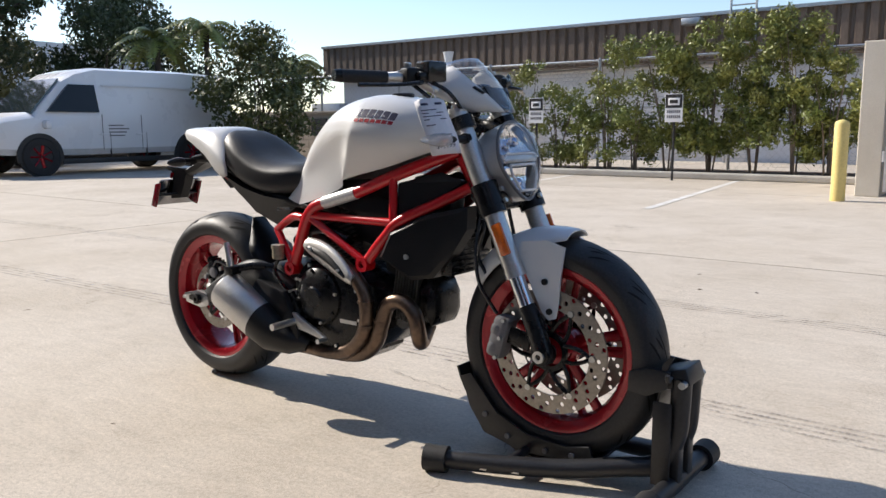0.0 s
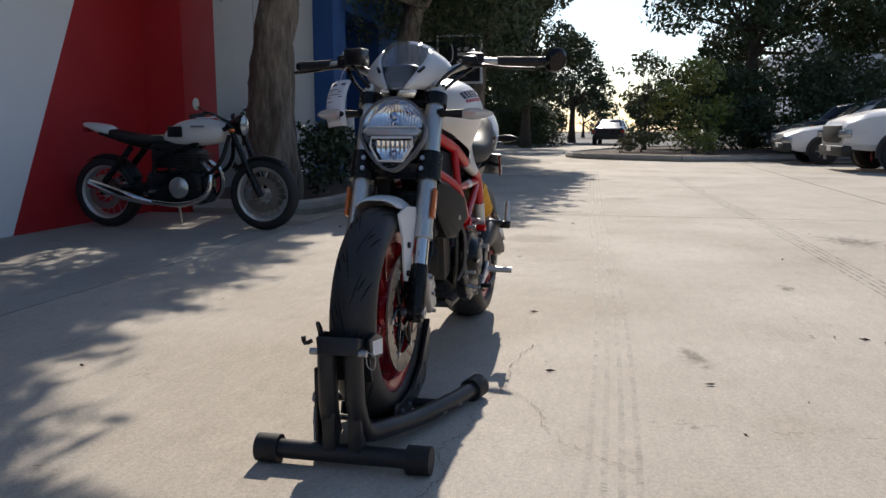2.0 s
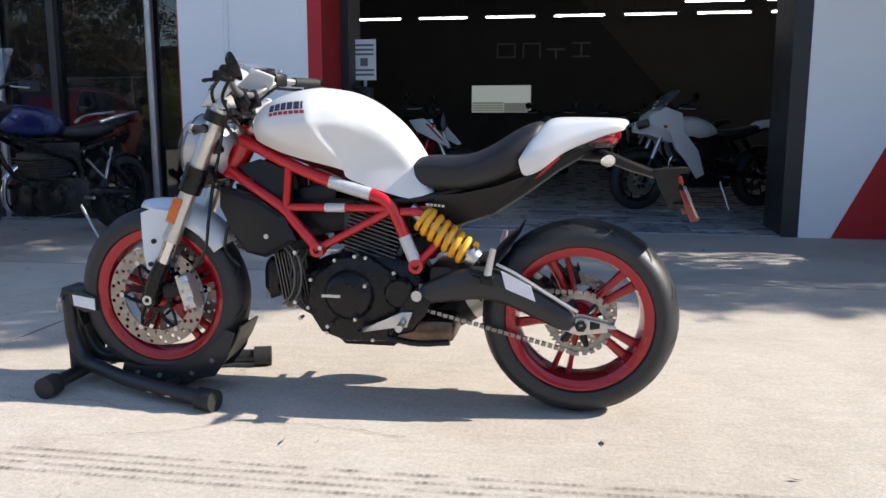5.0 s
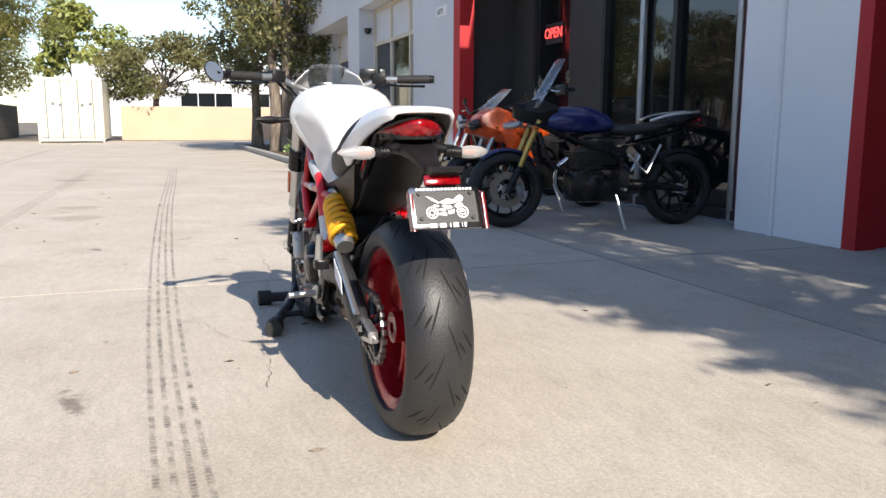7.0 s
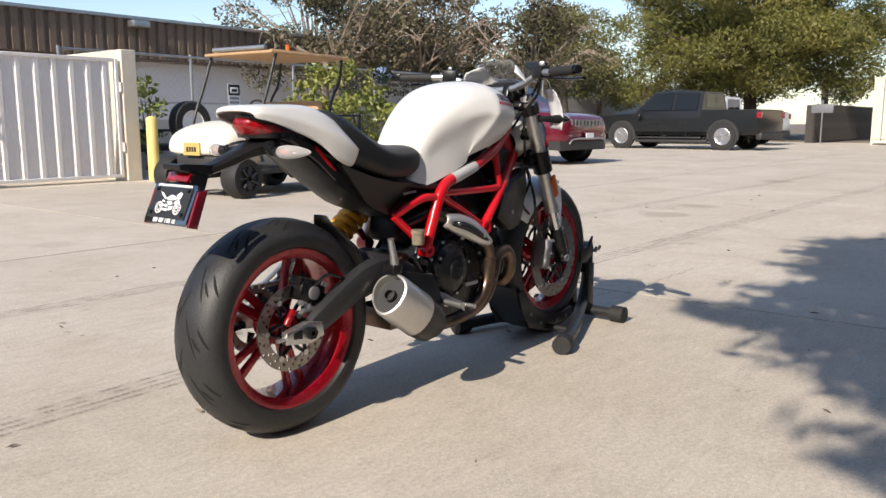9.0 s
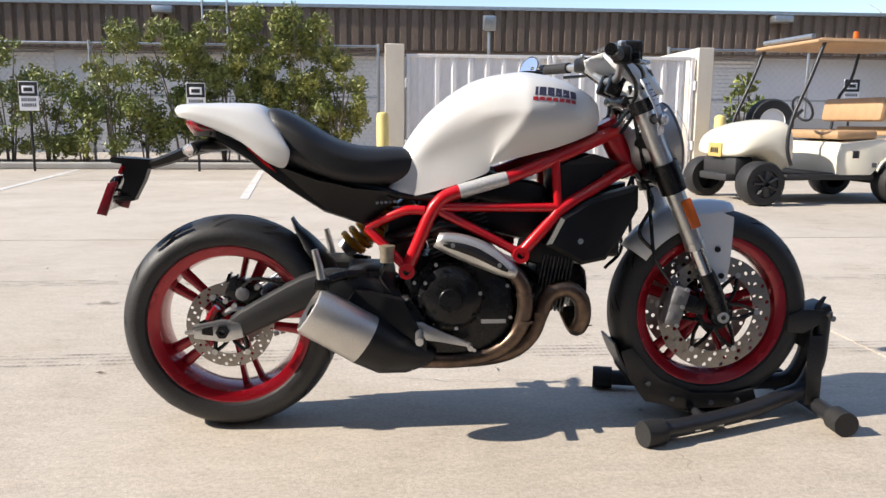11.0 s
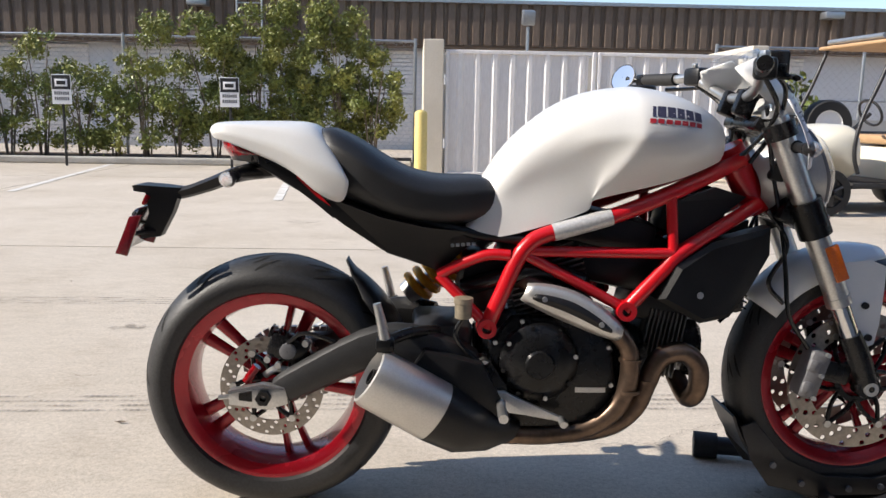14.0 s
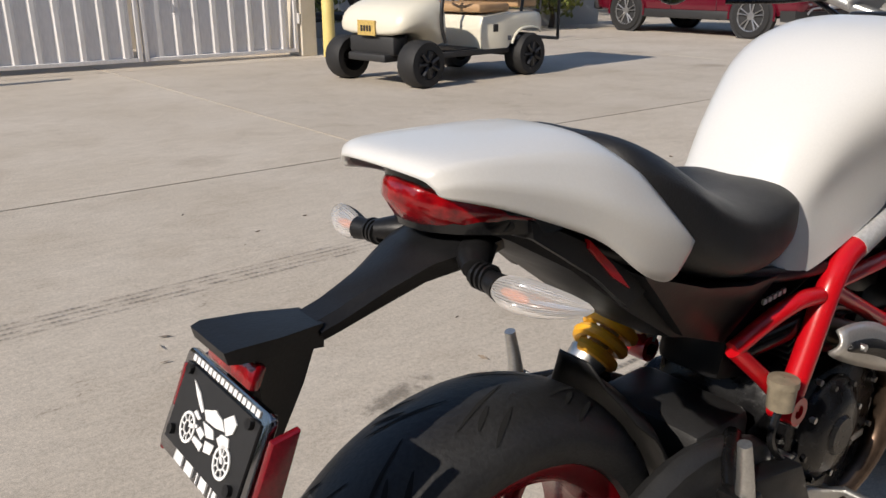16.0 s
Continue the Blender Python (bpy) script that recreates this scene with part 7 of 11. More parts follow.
        wy = wdt * (1.0 if z > -0.1 else 1.0 - 0.40 * (-(z) - 0.1) ** 1.1)
        return y * wy, z2 * hgt

    def hring(x, wdt, hgt, n=40, dz=0.0):
        out_ = []
        for k in range(n):
            y, z = shield(k, n, wdt, hgt)
            out_.append(hc + tilt @ Vector((x, y, z + dz)))
        return out_
    bm = B()
    loft(bm, [hring(-0.105, 0.050, 0.055), hring(-0.085, 0.078, 0.085), hring(-0.035, 0.097, 0.106), hring(0.020, 0.104, 0.112), hring(0.030, 0.106, 0.114), hring(0.030, 0.099, 0.107), hring(-0.01, 0.094, 0.10)], caps=False)
    part("shell", bm, BUCKET, HL, "silver-grey headlight shell", smooth=50)
    bm = B()
    loft(bm, [hring(0.028, 0.0990, 0.107), hring(0.047, 0.094, 0.102), hring(0.060, 0.078, 0.086), hring(0.067, 0.045, 0.052), hring(0.069, 0.012, 0.015)], caps=False)
    part("lens", bm, LENSC, HL, "clear headlight lens", smooth=60)
    bm = B()
    loft(bm, [hring(0.026, 0.098, 0.106), hring(0.004, 0.088, 0.096), hring(-0.030, 0.060, 0.066), hring(-0.045, 0.005, 0.006)], caps=False)
    part("reflector", bm, REFLEC, HL, "chrome reflector bowl", smooth=50)
    m4 = Matrix.Translation(hc) @ tilt.to_4x4()

    def chamber(name, outline, z0, z1, depth, pitch, label):
        """A dished mirror with upright flutes; outline(z) gives its half width."""
        bm = B()
        rows = []
        for j in range(9):
            z = z0 + (z1 - z0) * j / 8
            w = outline(z)
            n = 60
            row = []
            for i in range(n + 1):
                y = -w + 2 * w * i / n
                v = (z - (z0 + z1) / 2) / ((z1 - z0) / 2)
                dish = depth * (1 - 0.55 * (y / 0.09) ** 2 - 0.40 * v * v)
                row.append((0.022 - dish + 0.0032 * abs(math.sin(math.pi * y / pitch)), y, z))
            rows.append(row)
        loft(bm, rows, close_ring=False)
        bmesh.ops.transform(bm, matrix=m4, verts=bm.verts)
        part(name, bm, REFLEC, HL, label, smooth=40)

    def low_half(z):
        return 0.056 if z > -0.050 else 0.056 - (-0.050 - z) * 0.72
    chamber("high_beam_mirror", lambda z: 0.091 * math.sqrt(max(0.03, 1 - (z / 0.0995) ** 2)), 0.018, 0.096, 0.026, 0.0105, "upright reflector flutes")
    chamber("low_beam_mirror", low_half, -0.088, -0.022, 0.022, 0.0145, "fluted low beam mirror")
    bm = lathe(B(), [(0.0005, 0.036), (0.010, 0.034), (0.0145, 0.026), (0.015, 0.008), (0.013, -0.01)], axis="x", seg=24, closed=False)
    bmesh.ops.transform(bm, matrix=m4 @ Matrix.Translation((0, 0, 0.052)), verts=bm.verts)
    part("bulb_cap", bm, BLUEG, HL, "chrome bulb cap, sky blue put into its colour", smooth=60)
    bm = lathe(B(), [(0.0005, 0.020), (0.010, 0.017), (0.016, 0.006), (0.017, -0.006)], axis="x", seg=24, closed=False)
    bmesh.ops.transform(bm, matrix=m4 @ Matrix.Translation((0, 0, -0.064)), verts=bm.verts)
    part("bulb_cap", bm, BLUEG, HL, "chrome bulb cap, sky blue put into its colour", smooth=60)
    bm = B()
    plate(bm, [(-0.090, 0.002), (-0.074, 0.015), (0.074, 0.015), (0.090, 0.002), (0.078, -0.010), (-0.078, -0.010)], 0.018, 0.036, 0.003, axis="x")
    bmesh.ops.transform(bm, matrix=m4, verts=bm.verts)
    part("light_bar", bm, BARG, HL, "grey daylight bar")
    bm = tube(B(), [(0.038, -0.088, 0.002), (0.039, -0.073, 0.0145), (0.039, 0.073, 0.0145), (0.038, 0.088, 0.002)], 0.0024, seg=8, n=1)
    bmesh.ops.transform(bm, matrix=m4, verts=bm.verts)
    part("light_guide", bm, SIGN_W, HL, "pale edge of the daylight bar", smooth=60)
    # white of sky light caught in clear plastic is put into the rim's colour
    rimline = [(0.036, y, z) for y, z in ((-0.064, -0.018), (0.064, -0.018), (0.066, -0.046), (0.038, -0.093), (-0.038, -0.093), (-0.066, -0.046))]
    bm = tube(B(), rimline, 0.0040, seg=8, n=1, closed=True)
    bmesh.ops.transform(bm, matrix=m4, verts=bm.verts)
    part("low_beam_rim", bm, SIGN_W, HL, "clear light guide round the low beam, coloured white for caught sky light", smooth=60)
    bm = B()
    loft(bm, [hring(0.026, 0.1062, 0.1142), hring(0.030, 0.1068, 0.1148), hring(0.034, 0.1060, 0.1140), hring(0.034, 0.0995, 0.1075), hring(0.026, 0.0985, 0.1065)], caps=False)
    part("rim_ring", bm, GREYPL, HL, "dark lens surround", smooth=50)
    bm = B()
    obox(bm, (0.49, 0, 0.83), (0.06, 0.17, 0.05), (0, 17, 0), 0.012)
    part("bracket", bm, BLKPL, HL)

    # screen and its white surround
    def scr(u, v):
        """u across -1..1, v from the bottom 0 to the top 1"""
        hw = 0.060 + 0.062 * math.sin(math.pi * min(1, v * 0.72 + 0.06)) - 0.020 * max(0, v - 0.6)
        z = 0.962 + 0.150 * v - 0.030 * (abs(u) ** 3) * v
        x = 0.560 - 0.100 * v - 0.022 * v * v - 0.085 * abs(u) ** 2.2
        return Vector((x, u * hw, z))
    for s in (-1, 1):
        bm = B()
        rows = []
        for j in range(9):
            v = j / 8
            inner = 0.36 + 0.36 * v ** 1.2
            outer = 1.0 + 0.16 * math.sin(math.pi * min(1, v * 0.80 + 0.02)) ** 0.8
            rows.append([scr(s * (inner + (outer - inner) * i / 5), v * 0.92) for i in range(6)])
        loft(bm, rows, close_ring=False)
        part("screen_wing", bm, WHITE, bike, "white screen surround", solid=0.004, smooth=60)
    bm = B()
    rows = []
    for j in range(9):
        v = j / 8
        inner = 0.37 + 0.36 * min(1.0, v / 0.92) ** 1.2 if v < 0.95 else 0.94
        rows.append([scr(-inner + 2 * inner * i / 10, v) + Vector((-0.003, 0, 0)) for i in range(11)])
    loft(bm, rows, close_ring=False)
    scn = part("screen", bm, SMOKE, bike, "clear plastic fly screen", solid=0.003, smooth=60)
    bm = B()
    rows = [[scr(u * (0.34 + 0.20 * v), 0.04 + 0.46 * v - 0.07 * v * u * u) + Vector((-0.012 - 0.03 * v, 0, 0)) for u in (-1, -0.6, -0.2, 0.2, 0.6, 1)] for v in (0, 0.25, 0.5, 0.75, 1)]
    loft(bm, rows, close_ring=False)
    part("inner_hood", bm, HOODG, bike, "dark grey hood behind the screen", solid=0.004)
    part("hood_edge", tube(B(), [scr(u * 0.54, 0.505 - 0.07 * u * u) + Vector((-0.040, 0, 0)) for u in (-1, -0.6, -0.2, 0.2, 0.6, 1)], 0.0028, seg=8, n=4), PLFR, bike, "shiny edge of the hood")
    for s in (-1, 1):
        bm = B()
        q = [scr(s * u, v) + Vector((0.0045, 0, 0)) for u, v in ((0.50, 0.36), (0.60, 0.50), (0.66, 0.47), (0.58, 0.34))]
        quad(bm, *q)
        part("screen_vent", bm, BLKPL, bike, "small dark vent in the screen surround", solid=0.002)
    bm = B()
    rings = []
    for x, w, z in ((0.415, 0.060, 1.005), (0.425, 0.066, 1.022), (0.500, 0.050, 1.030), (0.525, 0.040, 0.985)):
        rings.append([(x, -w, z - 0.025), (x, -w, z), (x, w, z), (x, w, z - 0.025)])
    loft(bm, rings)
    part("instrument", bm, BLKPL, bike, "black instrument housing", smooth=30)
    bm = B()
    quad(bm, (0.428, -0.052, 1.0235), (0.428, 0.052, 1.0235), (0.492, 0.042, 1.0312), (0.492, -0.042, 1.0312))
    part("instrument_glass", bm, BLKGL, bike, smooth=None)

    # handlebar
    bars = thing("handlebar", "", "")
    bars.parent = bike
    path = [(0.288, -0.398, 1.053), (0.335, -0.28, 1.052), (0.366, -0.205, 1.050), (0.392, -0.12, 1.018), (0.398, -0.05, 1.000), (0.398, 0.05, 1.000), (0.392, 0.12, 1.018), (0.366, 0.205, 1.050), (0.335, 0.28, 1.052), (0.288, 0.398, 1.053)]
    part("bar_tube", tube(B(), path, 0.012, seg=14, n=5), ALU, bars, "bare alloy handlebar")
    bm = B()
    for y in (-0.045, 0.045):
        part("riser", obox(B(), (0.400, y, 0.985), (0.045, 0.030, 0.060), (0, 20, 0), 0.008), BLKEN, bars)
    for s in (-1, 1):
        a, b_ = Vector((0.290, s * 0.392, 1.053)), Vector((0.338, s * 0.272, 1.052))
        part("grip", rod(B(), a, b_, 0.0168, seg=18), RUBBER, bars, "black ribbed grip")
        part("bar_end", rod(B(), a + (a - b_).normalized() * 0.018, a, 0.0150, 0.017, seg=16), BLKEN, bars)
        part("lever", tube(B(), [(0.405, s * 0.205, 1.040), (0.425, s * 0.245, 1.036), (0.400, s * 0.30, 1.030), (0.352, s * 0.392, 1.028)], [0.010, 0.008, 0.007, 0.008], seg=10, n=4, flat=0.7), BLKEN, bars, "black hand lever")
        bm = B()
        obox(bm, (0.372, s * 0.205, 1.056), (0.048, 0.060, 0.046), (0, 0, s * 22), 0.010)
        part("switchgear", bm, BLKPL, bars, "black switch block")
        bm = B()
        obox(bm, (0.400, s * 0.195, 1.052), (0.040, 0.050, 0.030), (0, 0, s * 15), 0.008)
        part("lever_perch", bm, BLKEN, bars)
    bm = B()
    obox(bm, (0.405, -0.165, 1.068), (0.055, 0.066, 0.054), (0, 0, -10), 0.006)
    part("fluid_box", bm, BLKGL, bars, "square black brake fluid box")
    bm = B()
    for q, sz in (((0.365, -0.215, 1.084), 0.016), ((0.362, 0.200, 1.084), 0.012), ((0.355, 0.225, 1.060), 0.012)):
        obox(bm, q, (sz, sz * 1.2, sz), (0, 0, 15), 0.003)
    part("buttons", bm, ALU, bars, "small pale switch buttons")
    bm = B()
    tube(bm, [(0.288, 0.398, 1.053), (0.262, 0.425, 1.055), (0.248, 0.438, 1.058)], 0.008, seg=10, n=3)
    obox(bm, (0.285, 0.402, 1.054), (0.03, 0.03, 0.03), (0, 0, 20), 0.005)
    part("mirror_stem", bm, BLKEN, bars)
    mm = pose(0.243, 0.450, 1.060, 0, 22, 36)
    bm = B()
    lathe(bm, [(0.001, 0.012), (0.030, 0.010), (0.040, 0.0), (0.041, -0.006), (0.038, -0.0062)], axis="x", seg=32, closed=False)
    bmesh.ops.transform(bm, matrix=mm, verts=bm.verts)
    part("bar_end_mirror", bm, BLKEN, bars, "round black bar-end mirror")
    bm = B()
    lathe(bm, [(0.001, -0.0062), (0.0385, -0.0060)], axis="x", seg=32, closed=False)
    bmesh.ops.transform(bm, matrix=mm, verts=bm.verts)
    part("mirror_glass", bm, MIRROR, bars, "mirror glass")
    for k, pts in enumerate(([(0.40, -0.19, 1.05), (0.45, -0.14, 1.01), (0.46, -0.08, 0.93), (0.42, -0.05, 0.85)], [(0.40, 0.19, 1.05), (0.46, 0.13, 1.0), (0.455, 0.07, 0.92), (0.41, 0.05, 0.84)],
                             [(0.365, 0.21, 1.04), (0.42, 0.14, 0.98), (0.41, 0.05, 0.90), (0.36, 0.045, 0.84)], [(0.37, -0.21, 1.04), (0.43, -0.15, 0.97), (0.42, -0.06, 0.89), (0.35, -0.05, 0.83)],
                             [(0.47, -0.06, 0.74), (0.515, -0.075, 0.66), (0.485, -0.06, 0.57), (0.52, -0.07, 0.52)], [(0.49, 0.05, 0.72), (0.455, 0.06, 0.60), (0.47, 0.06, 0.50), (0.42, 0.06, 0.44)])):
        part("cable", tube(B(), pts, 0.0055, seg=8, n=6), BLKGL, bike, "black cable")
    return bike


main_bike()


def price_tag():
    t = thing("price_tag", "white paper price tag tied to the handlebar", "price tag")
    across = Vector((0.020, 0.038, 0.003))

    def sheet(u, w, lift=0.0):
        """Along the tag 0..1 from its string, across -1..1."""
        fold = max(0.0, u - 0.72)
        c = Vector((0.432 + 0.072 * u - 0.05 * fold, -0.208 + 0.002 * u - 0.012 * math.sin(math.pi * u), 0.998 - 0.150 * u + 0.02 * fold + 0.010 * math.sin(math.pi * u)))
        n = across.cross(Vector((0.07, 0.002, -0.15))).normalized()
        if n.x < 0:
            n = -n
        taper = 0.72 if u < 0.04 else 1.0
        return c + across * w * taper + n * (lift - 0.006 * w * w)
    bm = B()
    loft(bm, [[sheet(u, w) for w in (-1, -0.5, 0, 0.5, 1)] for u in (0, 0.05, 0.18, 0.32, 0.46, 0.60, 0.72, 0.86, 1.0)], close_ring=False)
    paper = part("paper", bm, PAPER, t, solid=0.0012)
    for u, w0, w1, h in ((0.10, -0.7, 0.7, 0.05), (0.24, -0.8, 0.2, 0.018), (0.30, -0.8, 0.6, 0.016), (0.36, -0.8, 0.4, 0.016), (0.42, -0.8, 0.7, 0.016), (0.52, -0.8, -0.2, 0.016), (0.68, -0.3, 0.6, 0.014)):
        bm = B()
        quad(bm, sheet(u, w0, 0.0022), sheet(u, w1, 0.0022), sheet(u + h, w1, 0.0022), sheet(u + h, w0, 0.0022))
        part("print_bar", bm, INK, paper, "blue-black print", smooth=None)
    part("string", tube(B(), [(0.40, -0.19, 1.05), (0.44, -0.20, 1.02), sheet(0.03, 0)], 0.0012, seg=5, n=3), PAPER, t)
    cu = bpy.data.curves.new("price", "FONT")
    cu.body, cu.size, cu.align_x, cu.align_y = "$7,499", 0.020, "CENTER", "CENTER"
    ob = bpy.data.objects.new("price", cu)
    me = bpy.data.meshes.new_from_object(ob)
    bpy.data.objects.remove(ob)
    me.materials.append(INK)
    o = new("price_text", me)
    o.parent = paper
    ex = (sheet(0.87, 0.8) - sheet(0.87, -0.8)).normalized()
    ey = (sheet(0.80, 0) - sheet(0.94, 0)).normalized()
    ez = ex.cross(ey).normalized()
    ey = ez.cross(ex)
    q = sheet(0.87, 0, 0.003)
    o.matrix_basis = Matrix(((ex.x, ey.x, ez.x, q.x), (ex.y, ey.y, ez.y, q.y), (ex.z, ey.z, ez.z, q.z), (0, 0, 0, 1)))
    return t


price_tag()


def wheel_stand():
    st = thing("wheel_stand", "black tubular steel front wheel chock stand", "motorcycle stand")
    z = 0.036
    part("cross_bar", rod(B(), (1.057, -0.19, z), (1.057, 0.185, z), 0.0245, seg=20), BLACKM, st)
    for s, y0, y1 in ((-1, -0.172, -0.232), (1, 0.165, 0.225)):
        part("end_cap", rod(B(), (1.057, y0, z), (1.057, y1, z), 0.036, seg=24), RUBBER, st, "black rubber end cap")
    for s, xe, ye in ((-1, 0.462, -0.263), (1, 0.452, 0.236)):
        pts = [(xe, ye, z), (0.62, ye * 0.80, z + 0.004), (0.80, ye * 0.52, z + 0.010), (0.94, s * 0.075, z + 0.030), (1.020, s * 0.045, 0.085), (1.062, s * 0.036, 0.160), (1.070, s * 0.034, 0.24), (1.072, s * 0.034, 0.315)]
        part("rail", tube(B(), pts, 0.025, seg=16, n=6), BLACKM, st)
        d = Vector((xe - 0.62, ye - ye * 0.80, 0)).normalized()
        q = Vector((xe, ye, z))
        part("end_cap", rod(B(), q + d * 0.008, q - d * 0.055, 0.036, seg=24), RUBBER, st, "black rubber end cap")
        bm = B()
        for k in range(2):
            c = Vector((0.62 + k * 0.08, ye * (0.80 - k * 0.12), z))
            obox(bm, c + Vector((0, s * 0.0245, -0.004)), (0.022, 0.003, 0.004), (0, 0, math.degrees(math.atan2(ye * -0.45, 0.3)) * 0.5))
        part("slot", bm, ALU, st, smooth=None)
    bm = B()
    obox(bm, (1.058, 0, 0.312), (0.075, 0.105, 0.046), (0, -18, 0), 0.006)
    plate(bm, [(1.03, 0.330), (1.045, 0.335), (1.062, 0.372), (1.056, 0.374), (1.034, 0.350)], -0.066, -0.058)
    part("head_block", bm, BLACKM, st, "black clamp head")
    part("pin", rod(B(), (1.085, -0.072, 0.306), (1.085, 0.072, 0.306), 0.009, seg=10), GALV, st, "steel locking pin")
    bm = B()
    tube(bm, [(1.085, 0.070, 0.312), (1.082, 0.092, 0.300), (1.080, 0.088, 0.268), (1.085, 0.074, 0.275), (1.085, 0.070, 0.306)], 0.0015, seg=6, n=4)
    part("pin_ring", bm, GALV, st)
    for s in (-1, 1):
        part("foot_gusset", box(B(), 1.036, 1.078, s * 0.034 - 0.018, s * 0.034 + 0.018, 0.040, 0.150, 0.006), BLACKM, st)
    part("side_plate", box(B(), 1.015, 1.062, -0.074, -0.067, 0.04, 0.255, 0.002), BLACKM, st, "flat black side plate")
    part("wing_bolt", tube(B(), [(1.06, -0.078, 0.325), (1.06, -0.096, 0.318), (1.06, -0.100, 0.335)], 0.006, seg=6, n=2), BLACKM, st)
    # front tyre cradle
    for s in (-1, 1):
        bm = B()
        plate(bm, [(1.055, 0.332), (1.000, 0.336), (0.948, 0.318), (0.946, 0.268), (0.995, 0.262), (1.045, 0.288)], s * 0.062, s * 0.070, 0.002)
        part("cradle_plate", bm, BLACKM, st)
    bm = B()
    loft(bm, [[(0.720 + r * math.cos(math.radians(a)), y, 0.330 + r * math.sin(math.radians(a))) for r, y in ((0.309, -0.062), (0.309, 0.062), (0.315, 0.062), (0.315, -0.062))] for a in range(-22, 2, 4)])
    part("cradle", bm, BLACKM, st, smooth=None)
    bm = B()
    plate(bm, [(0.951, 0.272), (1.030, 0.286), (1.034, 0.324), (0.951, 0.312)], 0.0705, 0.0720)
    part("label", bm, SIGN_W, st, "pale worn label", smooth=None)
    # rocking rear cradle under the tyre
    for s in (-1, 1):
        bm = B()
        plate(bm, [(0.440, 0.215), (0.475, 0.228), (0.560, 0.128), (0.660, 0.085), (0.780, 0.080), (0.850, 0.098), (0.860, 0.066), (0.800, 0.040), (0.640, 0.036), (0.520, 0.062), (0.470, 0.130)], s * 0.072, s * 0.080, 0.002)
        rk = part("rocker_plate", bm, BLACKM, st, "black rocker side plate")
        for x, zz in ((0.525, 0.118), (0.60, 0.070), (0.72, 0.056), (0.80, 0.062)):
            part("rocker_bolt", rod(B(), (x, s * 0.080, zz), (x, s * 0.086, zz), 0.008, seg=8), GREYPL, rk)
    bm = B()
    loft(bm, [[(0.720 + r * math.cos(math.radians(a)), y, 0.330 + r * math.sin(math.radians(a))) for r, y in ((0.308, -0.073), (0.308, 0.073), (0.314, 0.073), (0.314, -0.073))] for a in range(197, 302, 6)])
    part("rocker_tray", bm, BLACKM, st, smooth=None)
    part("rocker_axle", rod(B(), (0.66, -0.20, 0.042), (0.66, 0.185, 0.042), 0.013, seg=12), BLACKM, st)
    return st


wheel_stand()

# ---- plants ----
def leaf_mesh(name, pts, size, seed, flat=0.0, aspect=0.5, jitter=0.35):
    """One mesh of many small pointed leaves at the given places."""
    rng = np.random.default_rng(seed)
    n = len(pts)
    d = rng.normal(size=(n, 3))
    d[:, 2] *= (1 - flat)
    d /= np.linalg.norm(d, axis=1)[:, None]
    e = np.cross(d, rng.normal(size=(n, 3)))
    e /= np.linalg.norm(e, axis=1)[:, None]
    s = size * (1 + jitter * rng.uniform(-1, 1, n))[:, None]
    a, b = d * s, e * s * aspect
    v = np.stack([pts - a, pts + b * 0.9 - a * 0.15, pts + a, pts - b * 0.9 - a * 0.15], axis=1).reshape(-1, 3)
    f = np.arange(n * 4).reshape(-1, 4)
    me = bpy.data.meshes.new(name)
    me.from_pydata(v.tolist(), [], f.tolist())
    return me


# northern edge, on the ground, of the tree shade the crowns are fitted to
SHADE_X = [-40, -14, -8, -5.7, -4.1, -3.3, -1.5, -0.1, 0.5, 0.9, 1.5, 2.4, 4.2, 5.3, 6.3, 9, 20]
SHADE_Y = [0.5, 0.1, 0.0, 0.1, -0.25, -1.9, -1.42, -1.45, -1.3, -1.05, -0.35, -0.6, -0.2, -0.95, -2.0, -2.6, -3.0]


def shade_fitted(p, rng):
    """Keep only leaves whose shadow falls inside the wanted shade on the lot."""
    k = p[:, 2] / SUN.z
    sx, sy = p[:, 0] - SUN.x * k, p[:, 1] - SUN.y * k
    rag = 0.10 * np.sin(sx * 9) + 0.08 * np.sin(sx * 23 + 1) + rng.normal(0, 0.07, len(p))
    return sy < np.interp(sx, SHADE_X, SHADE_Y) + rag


def crown_part(parent, name, clumps, per, size, material, seed, squash=0.75, aspect=0.5, label="", density=0.45, shade_fit=None):
    """Leaves gathered in uneven clumps: centre and radius each."""
    rng = np.random.default_rng(seed)
    out = []
    for c, r in clumps:
        k = int(per * (r ** 2))
        d = rng.normal(size=(k, 3))
        d /= np.linalg.norm(d, axis=1)[:, None]
        rad = r * rng.uniform(density, 1.0, k) ** 0.8 * (1 + 0.18 * np.sin(d[:, 0] * 5 + c[0]) * np.cos(d[:, 1] * 4 + c[1]))
        p = d * rad[:, None]
        p[:, 2] *= squash
        out.append(p + np.array(c))
    pts = np.concatenate(out)
    if shade_fit:
        pts = pts[shade_fitted(pts + np.array(shade_fit), rng)]
    me = leaf_mesh(name, pts, size, seed + 1, aspect=aspect)
    me.materials.append(material)
    ob = new(name, me)
    ob.parent = parent
    if label:
        ob["label"] = label
    return ob


